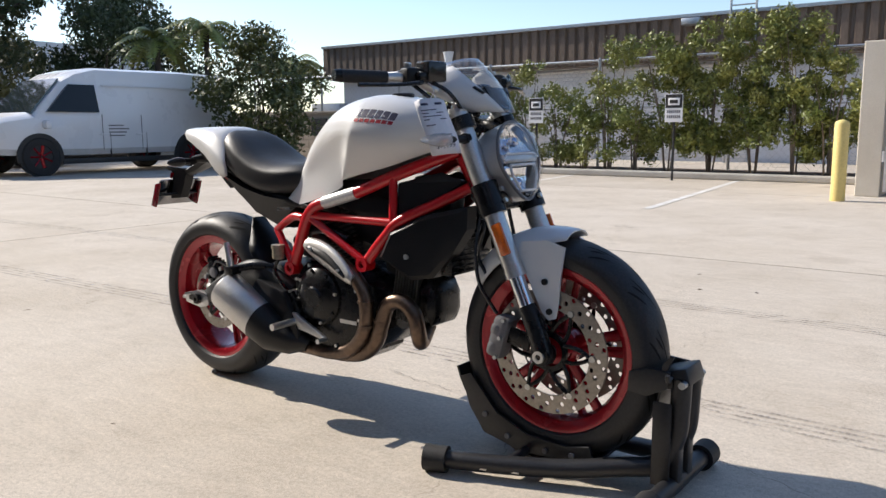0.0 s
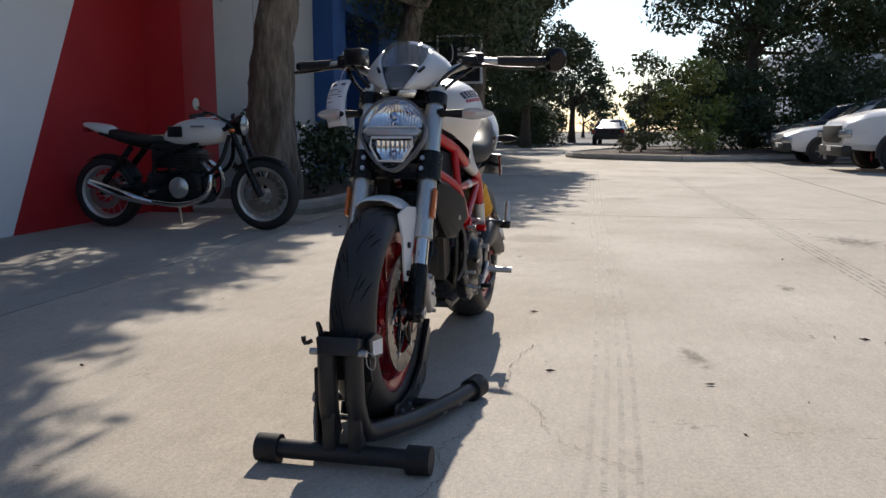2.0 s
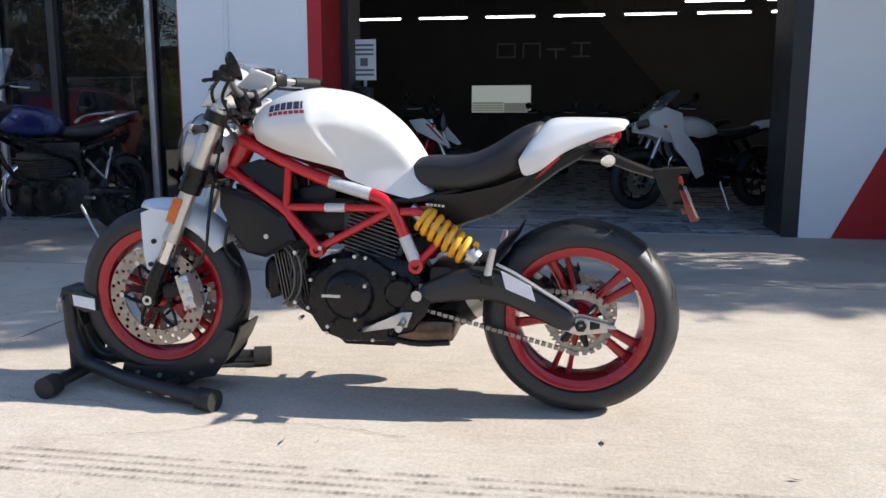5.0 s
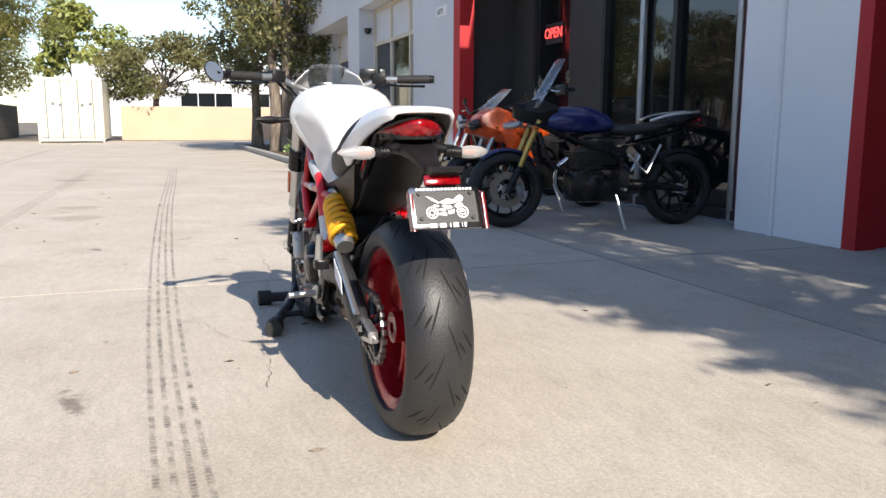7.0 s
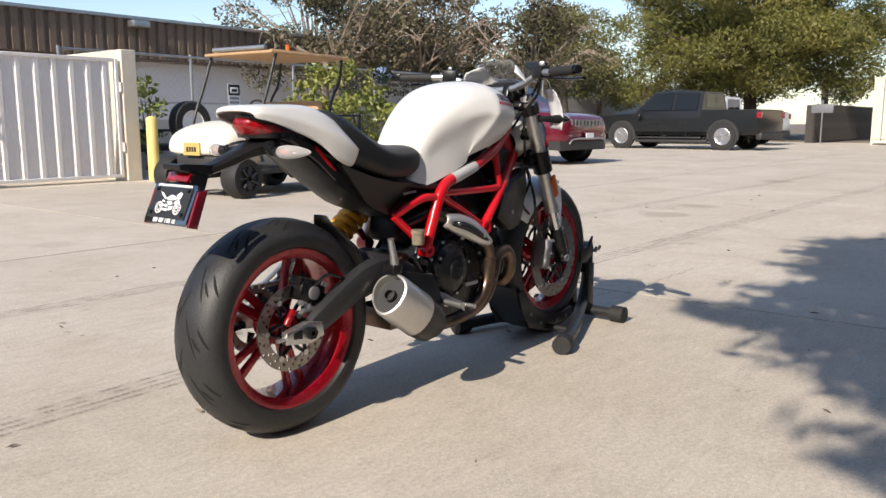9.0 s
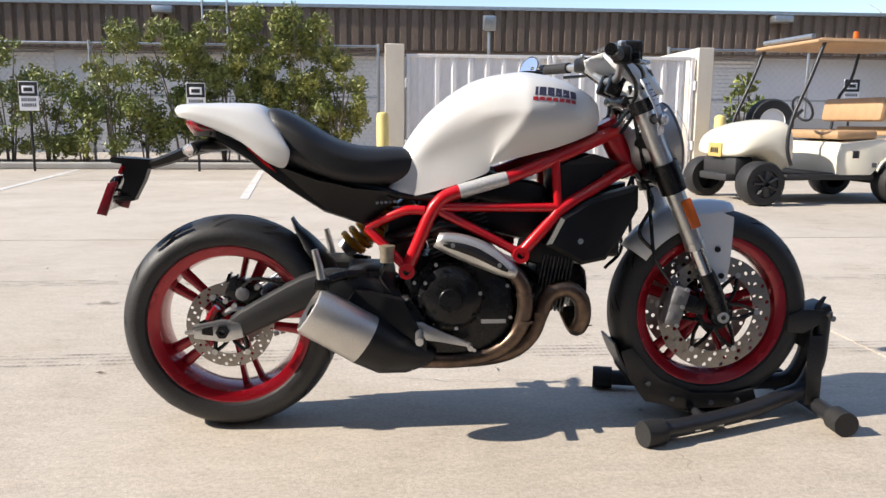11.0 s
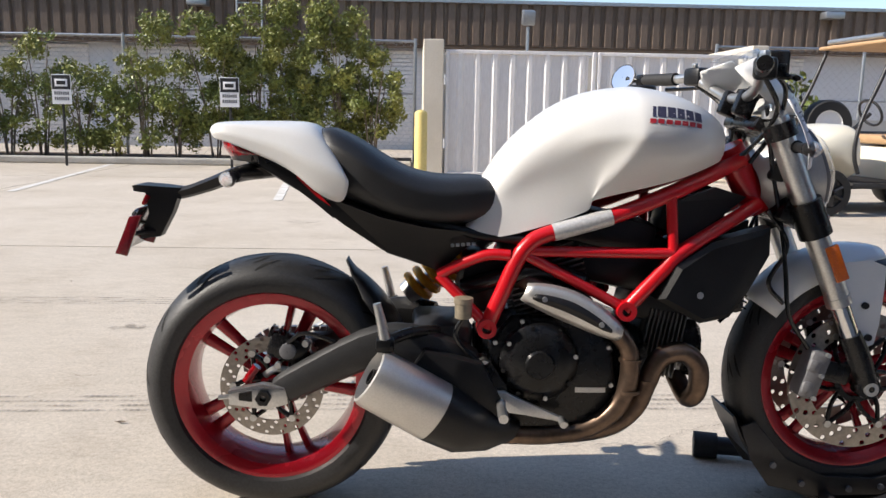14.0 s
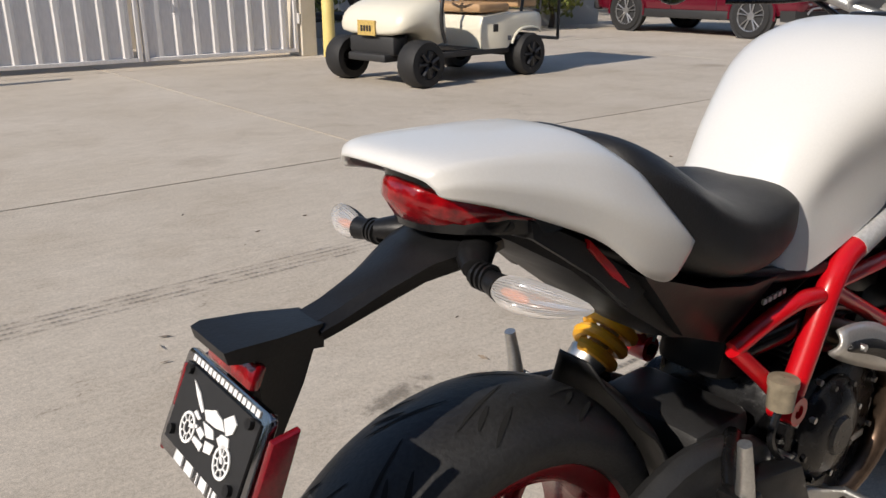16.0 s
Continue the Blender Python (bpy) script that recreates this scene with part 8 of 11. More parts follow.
def tree(at, height, spread, base, seed, leaf, bark, label, r=0.16, size=0.16, per=190, clumps=26, lean=(0, 0), trunks=1, squash=0.75, aspect=0.5, category="tree", clump_r=0.32, name="tree", shade_fit=None, gnarl=0.0, bare=0):
    """A tapered trunk with limbs and a crown of leaf clumps between base and height."""
    rng = random.Random(seed)
    if size > 0.105:
        size, per = size * 0.62, per * 2.3
    t = thing(name, label, category, at)
    cl = []
    for k in range(clumps):
        a = rng.uniform(0, 2 * math.pi)
        u = rng.uniform(0, 1)
        z = base + (height - base) * (0.10 + 0.80 * u)
        prof = math.sin(math.pi * min(1, 0.18 + 0.80 * u)) ** 0.7
        rr = spread * prof * math.sqrt(rng.uniform(0.05, 0.9))
        cr = spread * clump_r * rng.uniform(0.65, 1.35)
        cl.append(((lean[0] * u + rr * math.cos(a), lean[1] * u + rr * math.sin(a), min(z, height - cr * 0.7)), cr))
    for sx in shade_fit or ():
        # unseen leaf clumps added so their shadows fill the edge of the shade
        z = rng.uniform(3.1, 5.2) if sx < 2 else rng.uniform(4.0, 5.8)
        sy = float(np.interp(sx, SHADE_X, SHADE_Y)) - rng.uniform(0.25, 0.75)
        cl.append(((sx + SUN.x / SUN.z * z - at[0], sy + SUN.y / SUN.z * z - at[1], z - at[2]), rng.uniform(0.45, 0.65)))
    tops = []
    for k in range(trunks):
        off = (rng.uniform(-1, 1) * r * 2.2, rng.uniform(-1, 1) * r * 2.2) if trunks > 1 else (0, 0)
        hub = Vector((lean[0] * 0.4 + off[0] * 1.6, lean[1] * 0.4 + off[1] * 1.6, base + (height - base) * 0.25))
        pts = [(off[0], off[1], -0.02), (off[0] * 1.05 + 0.03, off[1] * 1.05, hub.z * 0.35), (off[0] * 1.3 - 0.04, off[1] * 1.3 + 0.03, hub.z * 0.7), hub]
        bm = tube(B(), pts, [r * 1.45, r, r * 0.85, r * 0.62], seg=22 if gnarl else 12, n=14 if gnarl else 4)
        if gnarl:
            for v in bm.verts:
                q = v.co * 3.1 + Vector((seed, k * 7.0, 0))
                bulge = 0.5 * noise.noise(q) + 0.35 * noise.noise(Vector((q.x * 3, q.y * 3, q.z * 0.7))) + 0.2 * noise.noise(q * 4)
                c = Vector((off[0] * 1.2, off[1] * 1.2, v.co.z))
                v.co += (v.co - c).normalized() * bulge * gnarl
        part("trunk", bm, bark, t)
        tops.append(hub)
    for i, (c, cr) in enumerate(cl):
        # leave out limbs whose shadow would fall outside that shade
        if shade_fit is not None and not shade_fitted(np.array([c]) + np.array(at) + np.array((0, 0.25, 0)), np.random.default_rng(1))[0]:
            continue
        if i % 2 == 0 or clumps < 14:
            h = tops[i % len(tops)]
            s = Vector((h.x * 0.9, h.y * 0.9, max(0.5, h.z * rng.uniform(0.72, 1.0))))
            m = s.lerp(Vector(c), 0.5) + Vector((rng.uniform(-1, 1), rng.uniform(-1, 1), rng.uniform(-0.3, 0.6))) * spread * 0.10
            part("limb", tube(B(), [s, m, c], [r * 0.34, r * 0.20, r * 0.06], seg=6, n=3), bark, t)
    for k in range(bare):
        # leafless outer branches with forked twigs
        a = rng.uniform(0, 2 * math.pi)
        s = tops[k % len(tops)]
        d = Vector((math.cos(a), math.sin(a), rng.uniform(0.1, 0.9)))
        q = [Vector(s), Vector(s) + d * spread * 0.45, Vector(s) + d * spread * 0.85 + Vector((0, 0, 0.3)), Vector(s) + d * spread * 1.2 + Vector((0, 0, rng.uniform(-0.5, 0.5)))]
        bm = tube(B(), q, [0.05, 0.035, 0.022, 0.008], seg=5, n=3)
        for i in range(9):
            u = rng.uniform(0.45, 1.0)
            b0 = q[1].lerp(q[2], (u - 0.45) / 0.3) if u < 0.75 else q[2].lerp(q[3], (u - 0.75) / 0.25)
            w = Vector((rng.gauss(0, 1), rng.gauss(0, 1), rng.gauss(0, 0.8))) * spread * 0.16
            tube(bm, [b0, b0 + w * 0.5 + Vector((0, 0, 0.08)), b0 + w], [0.018, 0.012, 0.005], seg=4, n=2)
        part("bare_branch", bm, BARK_P, t)
    crown_part(t, "crown", cl, per, size, leaf, seed, squash, aspect, shade_fit=tuple(at) if shade_fit is not None else None)
    return t


def pepper_tree(at, height, spread, base, seed, label, trunks, strands, lean=(0, 0), droop=1.6, r=0.19, clumps=34, shade_xs=()):
    t = tree(at, height, spread, base, seed, LEAF_W, BARK, label, r=r, size=0.085, per=760, clumps=clumps, lean=lean, trunks=trunks, aspect=0.24, shade_fit=shade_xs, gnarl=0.09)
    rng = np.random.default_rng(seed + 7)
    pts = []
    for k in range(strands):
        a, q = rng.uniform(0, 2 * np.pi), spread * np.sqrt(rng.uniform(0.01, 1.0))
        x, y = q * np.cos(a) + lean[0] * 0.5, q * np.sin(a) + lean[1] * 0.5
        z0 = base + (height - base) * rng.uniform(0.15, 0.5)
        ln = rng.uniform(0.5, 1.0) * droop
        m = int(ln / 0.022)
        u = np.linspace(0, 1, m)
        pts.append(np.stack([x + 0.12 * np.sin(u * 3 + k) + rng.normal(0, 0.02, m), y + 0.10 * np.cos(u * 2 + k) + rng.normal(0, 0.02, m), z0 - ln * u], axis=1))
    pts = np.concatenate(pts)
    pts = pts[shade_fitted(pts + np.array(at), rng)]
    me = leaf_mesh("hanging_leaves", pts, 0.042, seed + 3, aspect=0.22)
    me.materials.append(LEAF_W)
    ob = new("hanging_leaves", me)
    ob.parent = t
    return t


# trees in front of the shops; crowns shaped so their shade fits SHADE_Y
pepper_tree((-5.25, -3.28, 0.08), 6.3, 2.7, 2.6, 11, "pepper tree with a gnarled double trunk by the shop wall", 2, 360, lean=(1.5, 0.6), droop=1.3, r=0.20, clumps=58, shade_xs=[-1.1 + 0.36 * k for k in range(19)])
pepper_tree((-12.7, -3.45, 0), 7.0, 3.2, 2.9, 12, "pepper tree with a thick gnarled trunk by the blue shop", 1, 60, lean=(0.5, 1.2), r=0.24)
tree((-18.2, -3.4, 0), 8.5, 3.6, 2.6, 13, LEAF_D, BARK, "leaning grey-trunked street tree with a dark crown", r=0.24, size=0.16, per=230, clumps=34, lean=(-0.8, 1.0), trunks=3, shade_fit=())
tree((-23.5, -6.5, 0), 9.0, 4.2, 1.6, 14, LEAF_D, BARK_D, "dark street tree beside the road", r=0.25, size=0.18, per=190, clumps=34)
tree((-33.0, -9.5, 0), 9.0, 3.8, 2.6, 15, LEAF_D, BARK_D, "tall dark roadside tree with an open crown", r=0.22, size=0.20, per=130, clumps=26)
tree((-44.0, -5.6, 0), 8.0, 3.2, 0.5, 116, LEAF_D, BARK_D, "dense dark roadside tree", r=0.2, size=0.2, per=130, clumps=34)
tree((-52.0, -2.4, 0), 7.6, 2.5, 1.6, 117, LEAF_D, BARK_D, "dense dark roadside tree", r=0.2, size=0.22, per=120, clumps=30)
tree((-38.0, -4.2, 0), 2.4, 2.2, 0.1, 118, LEAF_D, BARK_D, "dense dark evergreen shrub mass", r=0.1, size=0.13, per=300, clumps=28, category="shrub", name="shrub")
for x, y, h, k in ((-43.0, -11.5, 2.6, 130), (-46.5, -8.6, 2.8, 131), (-48.5, -5.6, 2.5, 132), (-50.0, -15.0, 3.0, 133)):
    tree((x, y, 0), h, 2.6, 0.1, k, LEAF_D, BARK_D, "dense dark evergreen shrub mass", r=0.1, size=0.16, per=230, clumps=26, category="shrub", name="shrub")
tree((-42.0, -8.5, 0), 9.5, 4.0, 3.0, 16, LEAF_O, BARK_D, "distant dark green roadside tree", r=0.2, size=0.24, per=90, clumps=20)
tree((-35.0, -3.6, 0), 8.6, 2.6, 1.4, 119, LEAF_D, BARK_D, "tall dark roadside tree beside the bend", r=0.2, size=0.2, per=150, clumps=34)
tree((-29.0, -6.4, 0), 9.6, 3.0, 2.2, 120, LEAF_D, BARK_D, "tall dark roadside tree beside the bend", r=0.22, size=0.2, per=150, clumps=34)
tree((-60.0, -12.0, 0), 11.0, 5.0, 3.0, 46, LEAF_D, BARK_D, "distant dark green roadside tree", r=0.2, size=0.30, per=70, clumps=22)
tree((-27.5, 1.6, 0.1), 3.6, 1.5, 1.2, 17, LEAF_O, BARK_D, "young thin-crowned tree on the street island", r=0.06, size=0.10, per=150, clumps=14)
# tall dark trees behind the parked van
tree((-33.0, 6.0, 0), 12.0, 4.4, 2.6, 18, LEAF_D, BARK_D, "tall dark pine behind the parked cars", r=0.26, size=0.20, per=150, clumps=44, clump_r=0.26)
tree((-34.0, 12.5, 0), 13.0, 4.6, 2.4, 19, LEAF_D, BARK_D, "tall dark pine behind the parked cars", r=0.28, size=0.20, per=150, clumps=46, clump_r=0.26)
tree((-31.0, 18.0, 0), 7.2, 3.6, 0.8, 20, LEAF_D, BARK_D, "dense dark rounded tree behind the van", r=0.2, size=0.16, per=260, clumps=36)
tree((-30.0, 4.2, 0), 3.4, 2.5, 0.2, 21, LEAF_D, BARK_D, "dense dark evergreen shrub mass", r=0.1, size=0.13, per=330, clumps=30, category="shrub", name="shrub")
tree((-30.5, 8.6, 0), 3.8, 2.6, 0.2, 22, LEAF_D, BARK_D, "dense dark evergreen shrub mass", r=0.1, size=0.13, per=330, clumps=30, category="shrub", name="shrub")
tree((-27.4, 3.5, 0.1), 3.3, 1.7, 0.2, 23, LEAF_A, BARK_D, "bright green island shrub", r=0.05, size=0.10, per=360, clumps=20, category="shrub", name="shrub")
tree((-24.3, 1.4, 0.1), 0.7, 0.9, 0.05, 24, LEAF_O, BARK_D, "low island ground shrub", r=0.03, size=0.06, per=700, clumps=16, category="shrub", name="shrub")
tree((-23.0, 2.9, 0.1), 0.8, 0.9, 0.05, 25, LEAF_A, BARK_D, "low island ground shrub", r=0.03, size=0.06, per=700, clumps=16, category="shrub", name="shrub")
for k, (x, y, h) in enumerate(((-86, 3, 4.6), (-52, 9, 5.0), (-50, -20, 6.0), (-44, 18, 7.0), (-84, -3, 5.0), (-88, 10, 5.0), (-80, 17, 5.5), (-82, -10, 6.0))):
    tree((x, y, 0), h, 3.4, 0.4, 60 + k, LEAF_O if k % 2 else LEAF_D, BARK_D, "dusty green trees far along the street", r=0.15, size=0.26, per=90, clumps=22)
tree((-12.9, 10.5, 0), 3.3, 1.35, 0.1, 26, LEAF_H, BARK_D, "overgrown shrub tree beside the block wall", r=0.08, size=0.06, per=1300, clumps=40, trunks=3)
# palm with arching fronds


def palm(at, h, seed, n=34):
    t = thing("palm_tree", "feathery yellow-green palm behind the wall", "palm tree", at)
    rng = random.Random(seed)
    part("trunk", tube(B(), [(0, 0, 0), (0.05, 0, h * 0.4), (0, 0.05, h * 0.8)], [0.14, 0.11, 0.10], seg=10, n=4), BARK_D, t)
    for k in range(n):
        bm = B()
        a = 2 * math.pi * k / n + rng.uniform(-0.1, 0.1)
        up = rng.uniform(0.3, 1.2)
        ln = rng.uniform(1.3, 1.9)
        spine, out_a, out_b = [], [], []
        for i in range(16):
            u = i / 15
            q = Vector((math.cos(a) * ln * u, math.sin(a) * ln * u, h * 0.8 + up * 1.5 * u - 1.9 * u * u))
            spine.append(bm.verts.new(q))
            wide = 0.30 * math.sin(math.pi * min(1, u + 0.12))
            out_a.append(bm.verts.new(q + Vector((-math.sin(a), math.cos(a), -0.5)) * wide))
            out_b.append(bm.verts.new(q + Vector((math.sin(a), -math.cos(a), -0.5)) * wide))
        for i in range(15):
            bm.faces.new((spine[i], out_a[i], spine[i + 1]))
            bm.faces.new((spine[i], spine[i + 1], out_b[i]))
        part("frond", bm, LEAF_A, t, smooth=None)
    return t


palm((-21.2, 15.3, 0), 5.2, 31)
palm((-22.4, 14.2, 0), 4.7, 32)
palm((-20.6, 18.6, 0), 3.9, 33)

# hedge along the fence: many thin stems, uneven top
HEDGE = [(-9.75, 1.35, 0.55), (-9.1, 1.75, 0.62), (-8.4, 1.9, 0.60), (-7.6, 2.0, 0.60), (-7.0, 2.25, 0.55), (-6.3, 1.6, 0.55), (-5.7, 1.5, 0.45), (-5.1, 2.6, 0.55), (-4.55, 1.7, 0.5), (-3.9, 2.5, 0.70),
         (-3.2, 2.6, 0.80), (-2.4, 2.75, 0.80), (-1.7, 2.6, 0.75), (-1.15, 2.1, 0.5)]
for k, (x, h, w) in enumerate(HEDGE):
    rng = random.Random(100 + k)
    t = thing("hedge_shrub", "leafy green hedge shrub in front of the chain-link fence", "hedge", (x, 12.55 + rng.uniform(-0.15, 0.15), 0.08), group="fence hedge")
    cl = []
    for i in range(6):
        a = rng.uniform(0, 2 * math.pi)
        tip = (math.cos(a) * w * 0.7, math.sin(a) * w * 0.45, h * rng.uniform(0.65, 0.95))
        part("stem", tube(B(), [(math.cos(a) * 0.06, math.sin(a) * 0.06, 0), (tip[0] * 0.4, tip[1] * 0.4, tip[2] * 0.5), tip], [0.018, 0.012, 0.005], seg=5, n=3), BARK, t)
    for i in range(int((15 if k < 9 else 22) * h * w) + 8):
        z = h * rng.uniform(0.16, 0.97) if k > 8 else h * rng.uniform(0.10, 0.97)
        rr = w * (0.95 if z < h * 0.75 else 0.65)
        cl.append(((rng.uniform(-rr, rr), rng.uniform(-0.42, 0.42), z), rng.uniform(0.12, 0.26)))
    crown_part(t, "leaves", cl, 3600 if k < 9 else 5000, 0.037, LEAF_A, 200 + k, 0.9, 0.5, density=0.2)

# east side
tree((19.5, -2.7, 0.08), 7.5, 2.3, 1.7, 41, LEAF_O, BARK, "leafy olive-green tree in the east planter", r=0.16, size=0.11, per=420, clumps=34, trunks=2)
tree((24.5, -2.6, 0.08), 6.5, 2.2, 1.6, 42, LEAF_O, BARK, "leafy olive-green tree in the east planter", r=0.15, size=0.12, per=330, clumps=26)
tree((41.0, 12.3, 0), 11.5, 8.0, 1.9, 43, LEAF_P, BARK_D, "broad yellow-green pine at the end of the lot", r=0.34, size=0.16, per=260, clumps=170, squash=0.6, aspect=0.3, clump_r=0.17)
tree((38.5, 0.4, 0), 5.2, 3.0, 2.0, 44, LEAF_O, BARK_D, "wind-bent olive tree beside the container", r=0.16, size=0.14, per=230, clumps=26, lean=(0, -1.0), squash=0.6)
tree((54.0, 5.2, 0), 8.6, 3.2, 2.0, 45, LEAF_A, BARK_D, "fresh green tree far behind the lot", r=0.2, size=0.3, per=90, clumps=24)
for k, (x, y, h, w, lf) in enumerate(((15.0, 16.6, 5.4, 2.5, LEAF_B), (19.5, 16.5, 5.6, 2.6, LEAF_B), (25.0, 19.0, 6.4, 3.0, LEAF_B), (29.5, 17.0, 5.8, 2.7, LEAF_O), (34.0, 20.0, 7.0, 3.2, LEAF_O), (24.0, 27.0, 8.5, 3.4, LEAF_D), (33.0, 30.0, 8.0, 3.6, LEAF_D), (24.6, 15.0, 5.6, 2.5, LEAF_B), (46.0, 24.0, 8.5, 4.5, LEAF_P), (20.0, 22.5, 8.0, 3.6, LEAF_B), (29.0, 24.0, 8.5, 3.8, LEAF_B), (39.0, 22.0, 7.5, 3.4, LEAF_O), (48.0, 16.0, 8.0, 4.0, LEAF_O), (56.0, 12.0, 8.5, 4.0, LEAF_O), (58.0, 2.0, 5.5, 2.6, LEAF_O))):
    tree((x, y, 0), h, w, 1.7, 70 + k, lf, BARK, "olive-brown tree with bare twigs along the back of the lot", r=0.15, size=0.13, per=210, clumps=30, trunks=2, clump_r=0.25, bare=9 if lf is LEAF_B else 0)
for k, (x, y, h) in enumerate(((-2.0, 46.0, 7.2), (13.0, 48.0, 7.0), (6.0, 50.0, 6.6))):
    tree((x, y, 0), h, 2.6, 3.0, 90 + k, LEAF_P, BARK_D, "far treetop behind the long building", r=0.2, size=0.2, per=120, clumps=18)
for k, (x, y, h, w) in enumerate(((10.6, 12.05, 2.35, 0.85), (11.9, 12.1, 2.6, 0.9), (6.3, 12.2, 1.9, 0.4))):
    tree((x, y, 0), h, w, 0.2, 95 + k, LEAF_A, BARK_D, "dense green shrub against the low grey wall", r=0.05, size=0.07, per=900, clumps=26, category="shrub", name="shrub")
for k, (x, y, h, w) in enumerate(((-6.6, -3.0, 0.75, 0.55), (-7.6, -3.2, 0.9, 0.6), (-8.6, -3.1, 0.7, 0.5), (-5.6, -2.9, 0.4, 0.4), (-7.0, -3.9, 1.3, 0.5))):
    tree((x, y, 0.09), h, w, 0.05, 300 + k, LEAF_D, BARK_D, "low dark planter shrub", r=0.02, size=0.045, per=1500, clumps=14, category="shrub", name="shrub")


def agave(at, r, seed):
    t = thing("agave", "fleshy pale green agave rosette in the planter", "agave", at, group="planter agaves")
    rng = random.Random(seed)
    for k in range(22):
        a = 2.4 * k
        up = 0.25 + 0.9 * (k / 22)
        bm = B()
        rows = []
        for i in range(5):
            u = i / 4
            w = 0.055 * r * 2 * math.sin(math.pi * (0.22 + 0.74 * u)) + 0.002
            q = Vector((math.cos(a) * r * u * (1.15 - up * 0.7), math.sin(a) * r * u * (1.15 - up * 0.7), 0.02 + r * up * u * 1.15 - 0.12 * r * u * u))
            s = Vector((-math.sin(a), math.cos(a), 0)) * w
            rows.append([q - s, q - Vector((0, 0, w * 0.35)), q + s])
        loft(bm, rows, close_ring=False)
        part("leaf", bm, AGAVE, t, solid=0.006)
    return t


for k, (x, y, r) in enumerate(((11.2, -2.7, 0.55), (12.3, -2.45, 0.62), (13.6, -2.7, 0.6), (15.0, -2.5, 0.6), (10.2, -2.55, 0.42))):
    agave((x, y, 0.09), r, 400 + k)
for k, (x, y) in enumerate(((9.6, -2.5), (10.6, -2.35), (11.7, -2.3), (13.0, -2.3), (16.0, -2.6))):
    tree((x, y, 0.09), 0.32, 0.45, 0.02, 420 + k, AGAVE, BARK_D, "low yellow-green ground cover", r=0.01, size=0.05, per=1500, clumps=14, category="ground cover", name="ground_cover")

# ---- vehicles ----
CARRED = mat("dark_red_car_paint", (0.14, 0.006, 0.02), 0.22, 0.2, (0.12, 0.005, 0.016), 2, 0.5, 200, 0.03, 0.0, coat=0.8, rough_var=0.04)
CARBLK = mat("charcoal_car_paint", (0.012, 0.013, 0.014), 0.3, 0.0, (0.009, 0.01, 0.011), 2, 0.5, 200, 0.03, 0.0, coat=0.25, rough_var=0.04, spec=0.35)
CARWHT = mat("white_car_paint", (0.74, 0.75, 0.77), 0.28, 0.0, (0.70, 0.71, 0.73), 1.5, 0.6, 200, 0.02, 0.0, coat=0.5, rough_var=0.04)
CARNVY = mat("navy_car_paint", (0.010, 0.012, 0.022), 0.25, 0.2, (0.008, 0.010, 0.018), 2, 0.5, 200, 0.03, 0.0, coat=0.8, rough_var=0.04)
CARSLV = mat("silver_car_paint", (0.40, 0.42, 0.44), 0.3, 0.5, (0.36, 0.38, 0.40), 2, 0.5, 200, 0.03, 0.0, coat=0.6, rough_var=0.04)
CREAM = mat("cream_cart_shell", (0.74, 0.70, 0.58), 0.35, 0, (0.68, 0.64, 0.52), 3, 0.5, 200, 0.03, 0.03, coat=0.3)
TANV = mat("tan_vinyl", (0.46, 0.29, 0.15), 0.6, 0, (0.38, 0.23, 0.12), 8, 0.6, 150, 0.1, 0.2)
CARGLS = mat("dark_car_glass", (0.010, 0.012, 0.014), 0.05, 0, (0.016, 0.018, 0.02), 1, 0.4, 10, 0.02, 0.0, coat=0.0, rough_var=0.02, spec=0.4)
LAMPW = mat("headlamp_glass", (0.30, 0.31, 0.33), 0.10, 0.5, (0.42, 0.44, 0.46), 30, 0.6, 120, 0.1, 0.05, coat=0.6)
RIMSLV = mat("alloy_rim", (0.46, 0.46, 0.47), 0.32, 0.8, (0.38, 0.38, 0.39), 12, 0.5, 90, 0.06, 0.02)
PLAST = mat("dark_trim_plastic", (0.022, 0.022, 0.023), 0.6, 0, (0.03, 0.03, 0.031), 9, 0.6, 120, 0.15, 0.1)
WINDSH = mat("blue_tinted_windscreen", (0.012, 0.022, 0.030), 0.04, 0, (0.016, 0.026, 0.034), 1, 0.4, 10, 0.02, 0.0, coat=1.0, rough_var=0.02)


def road_wheel(parent, x, y, r, w, side, rim=None, name="wheel"):
    wh = thing(name, "", "")
    wh.parent = parent
    c = (x, y, r)
    part("tyre", lathe(B(), [(r * 0.62, -w / 2), (r * 0.93, -w / 2), (r, -w * 0.36), (r, w * 0.36), (r * 0.93, w / 2), (r * 0.62, w / 2)], c, seg=32), RUBBER, wh)
    s = side
    part("rim", lathe(B(), [(r * 0.66, s * w * 0.48), (r * 0.63, s * (w / 2 - 0.006)), (r * 0.60, s * (w / 2 - 0.024)), (0.001, s * (w / 2 - 0.024))], c, seg=32, closed=False), PLAST, wh)
    for k in range(7):
        a = 2 * math.pi * k / 7
        bm = B()
        tube(bm, [(x + 0.03 * math.cos(a), y + s * (w / 2 - 0.010), r + 0.03 * math.sin(a)), (x + r * 0.58 * math.cos(a), y + s * (w / 2 - 0.016), r + r * 0.58 * math.sin(a))], [0.034, 0.038], seg=6, n=1, flat=0.5)
        part("rim_spoke", bm, rim or RIMSLV, wh)
    return wh


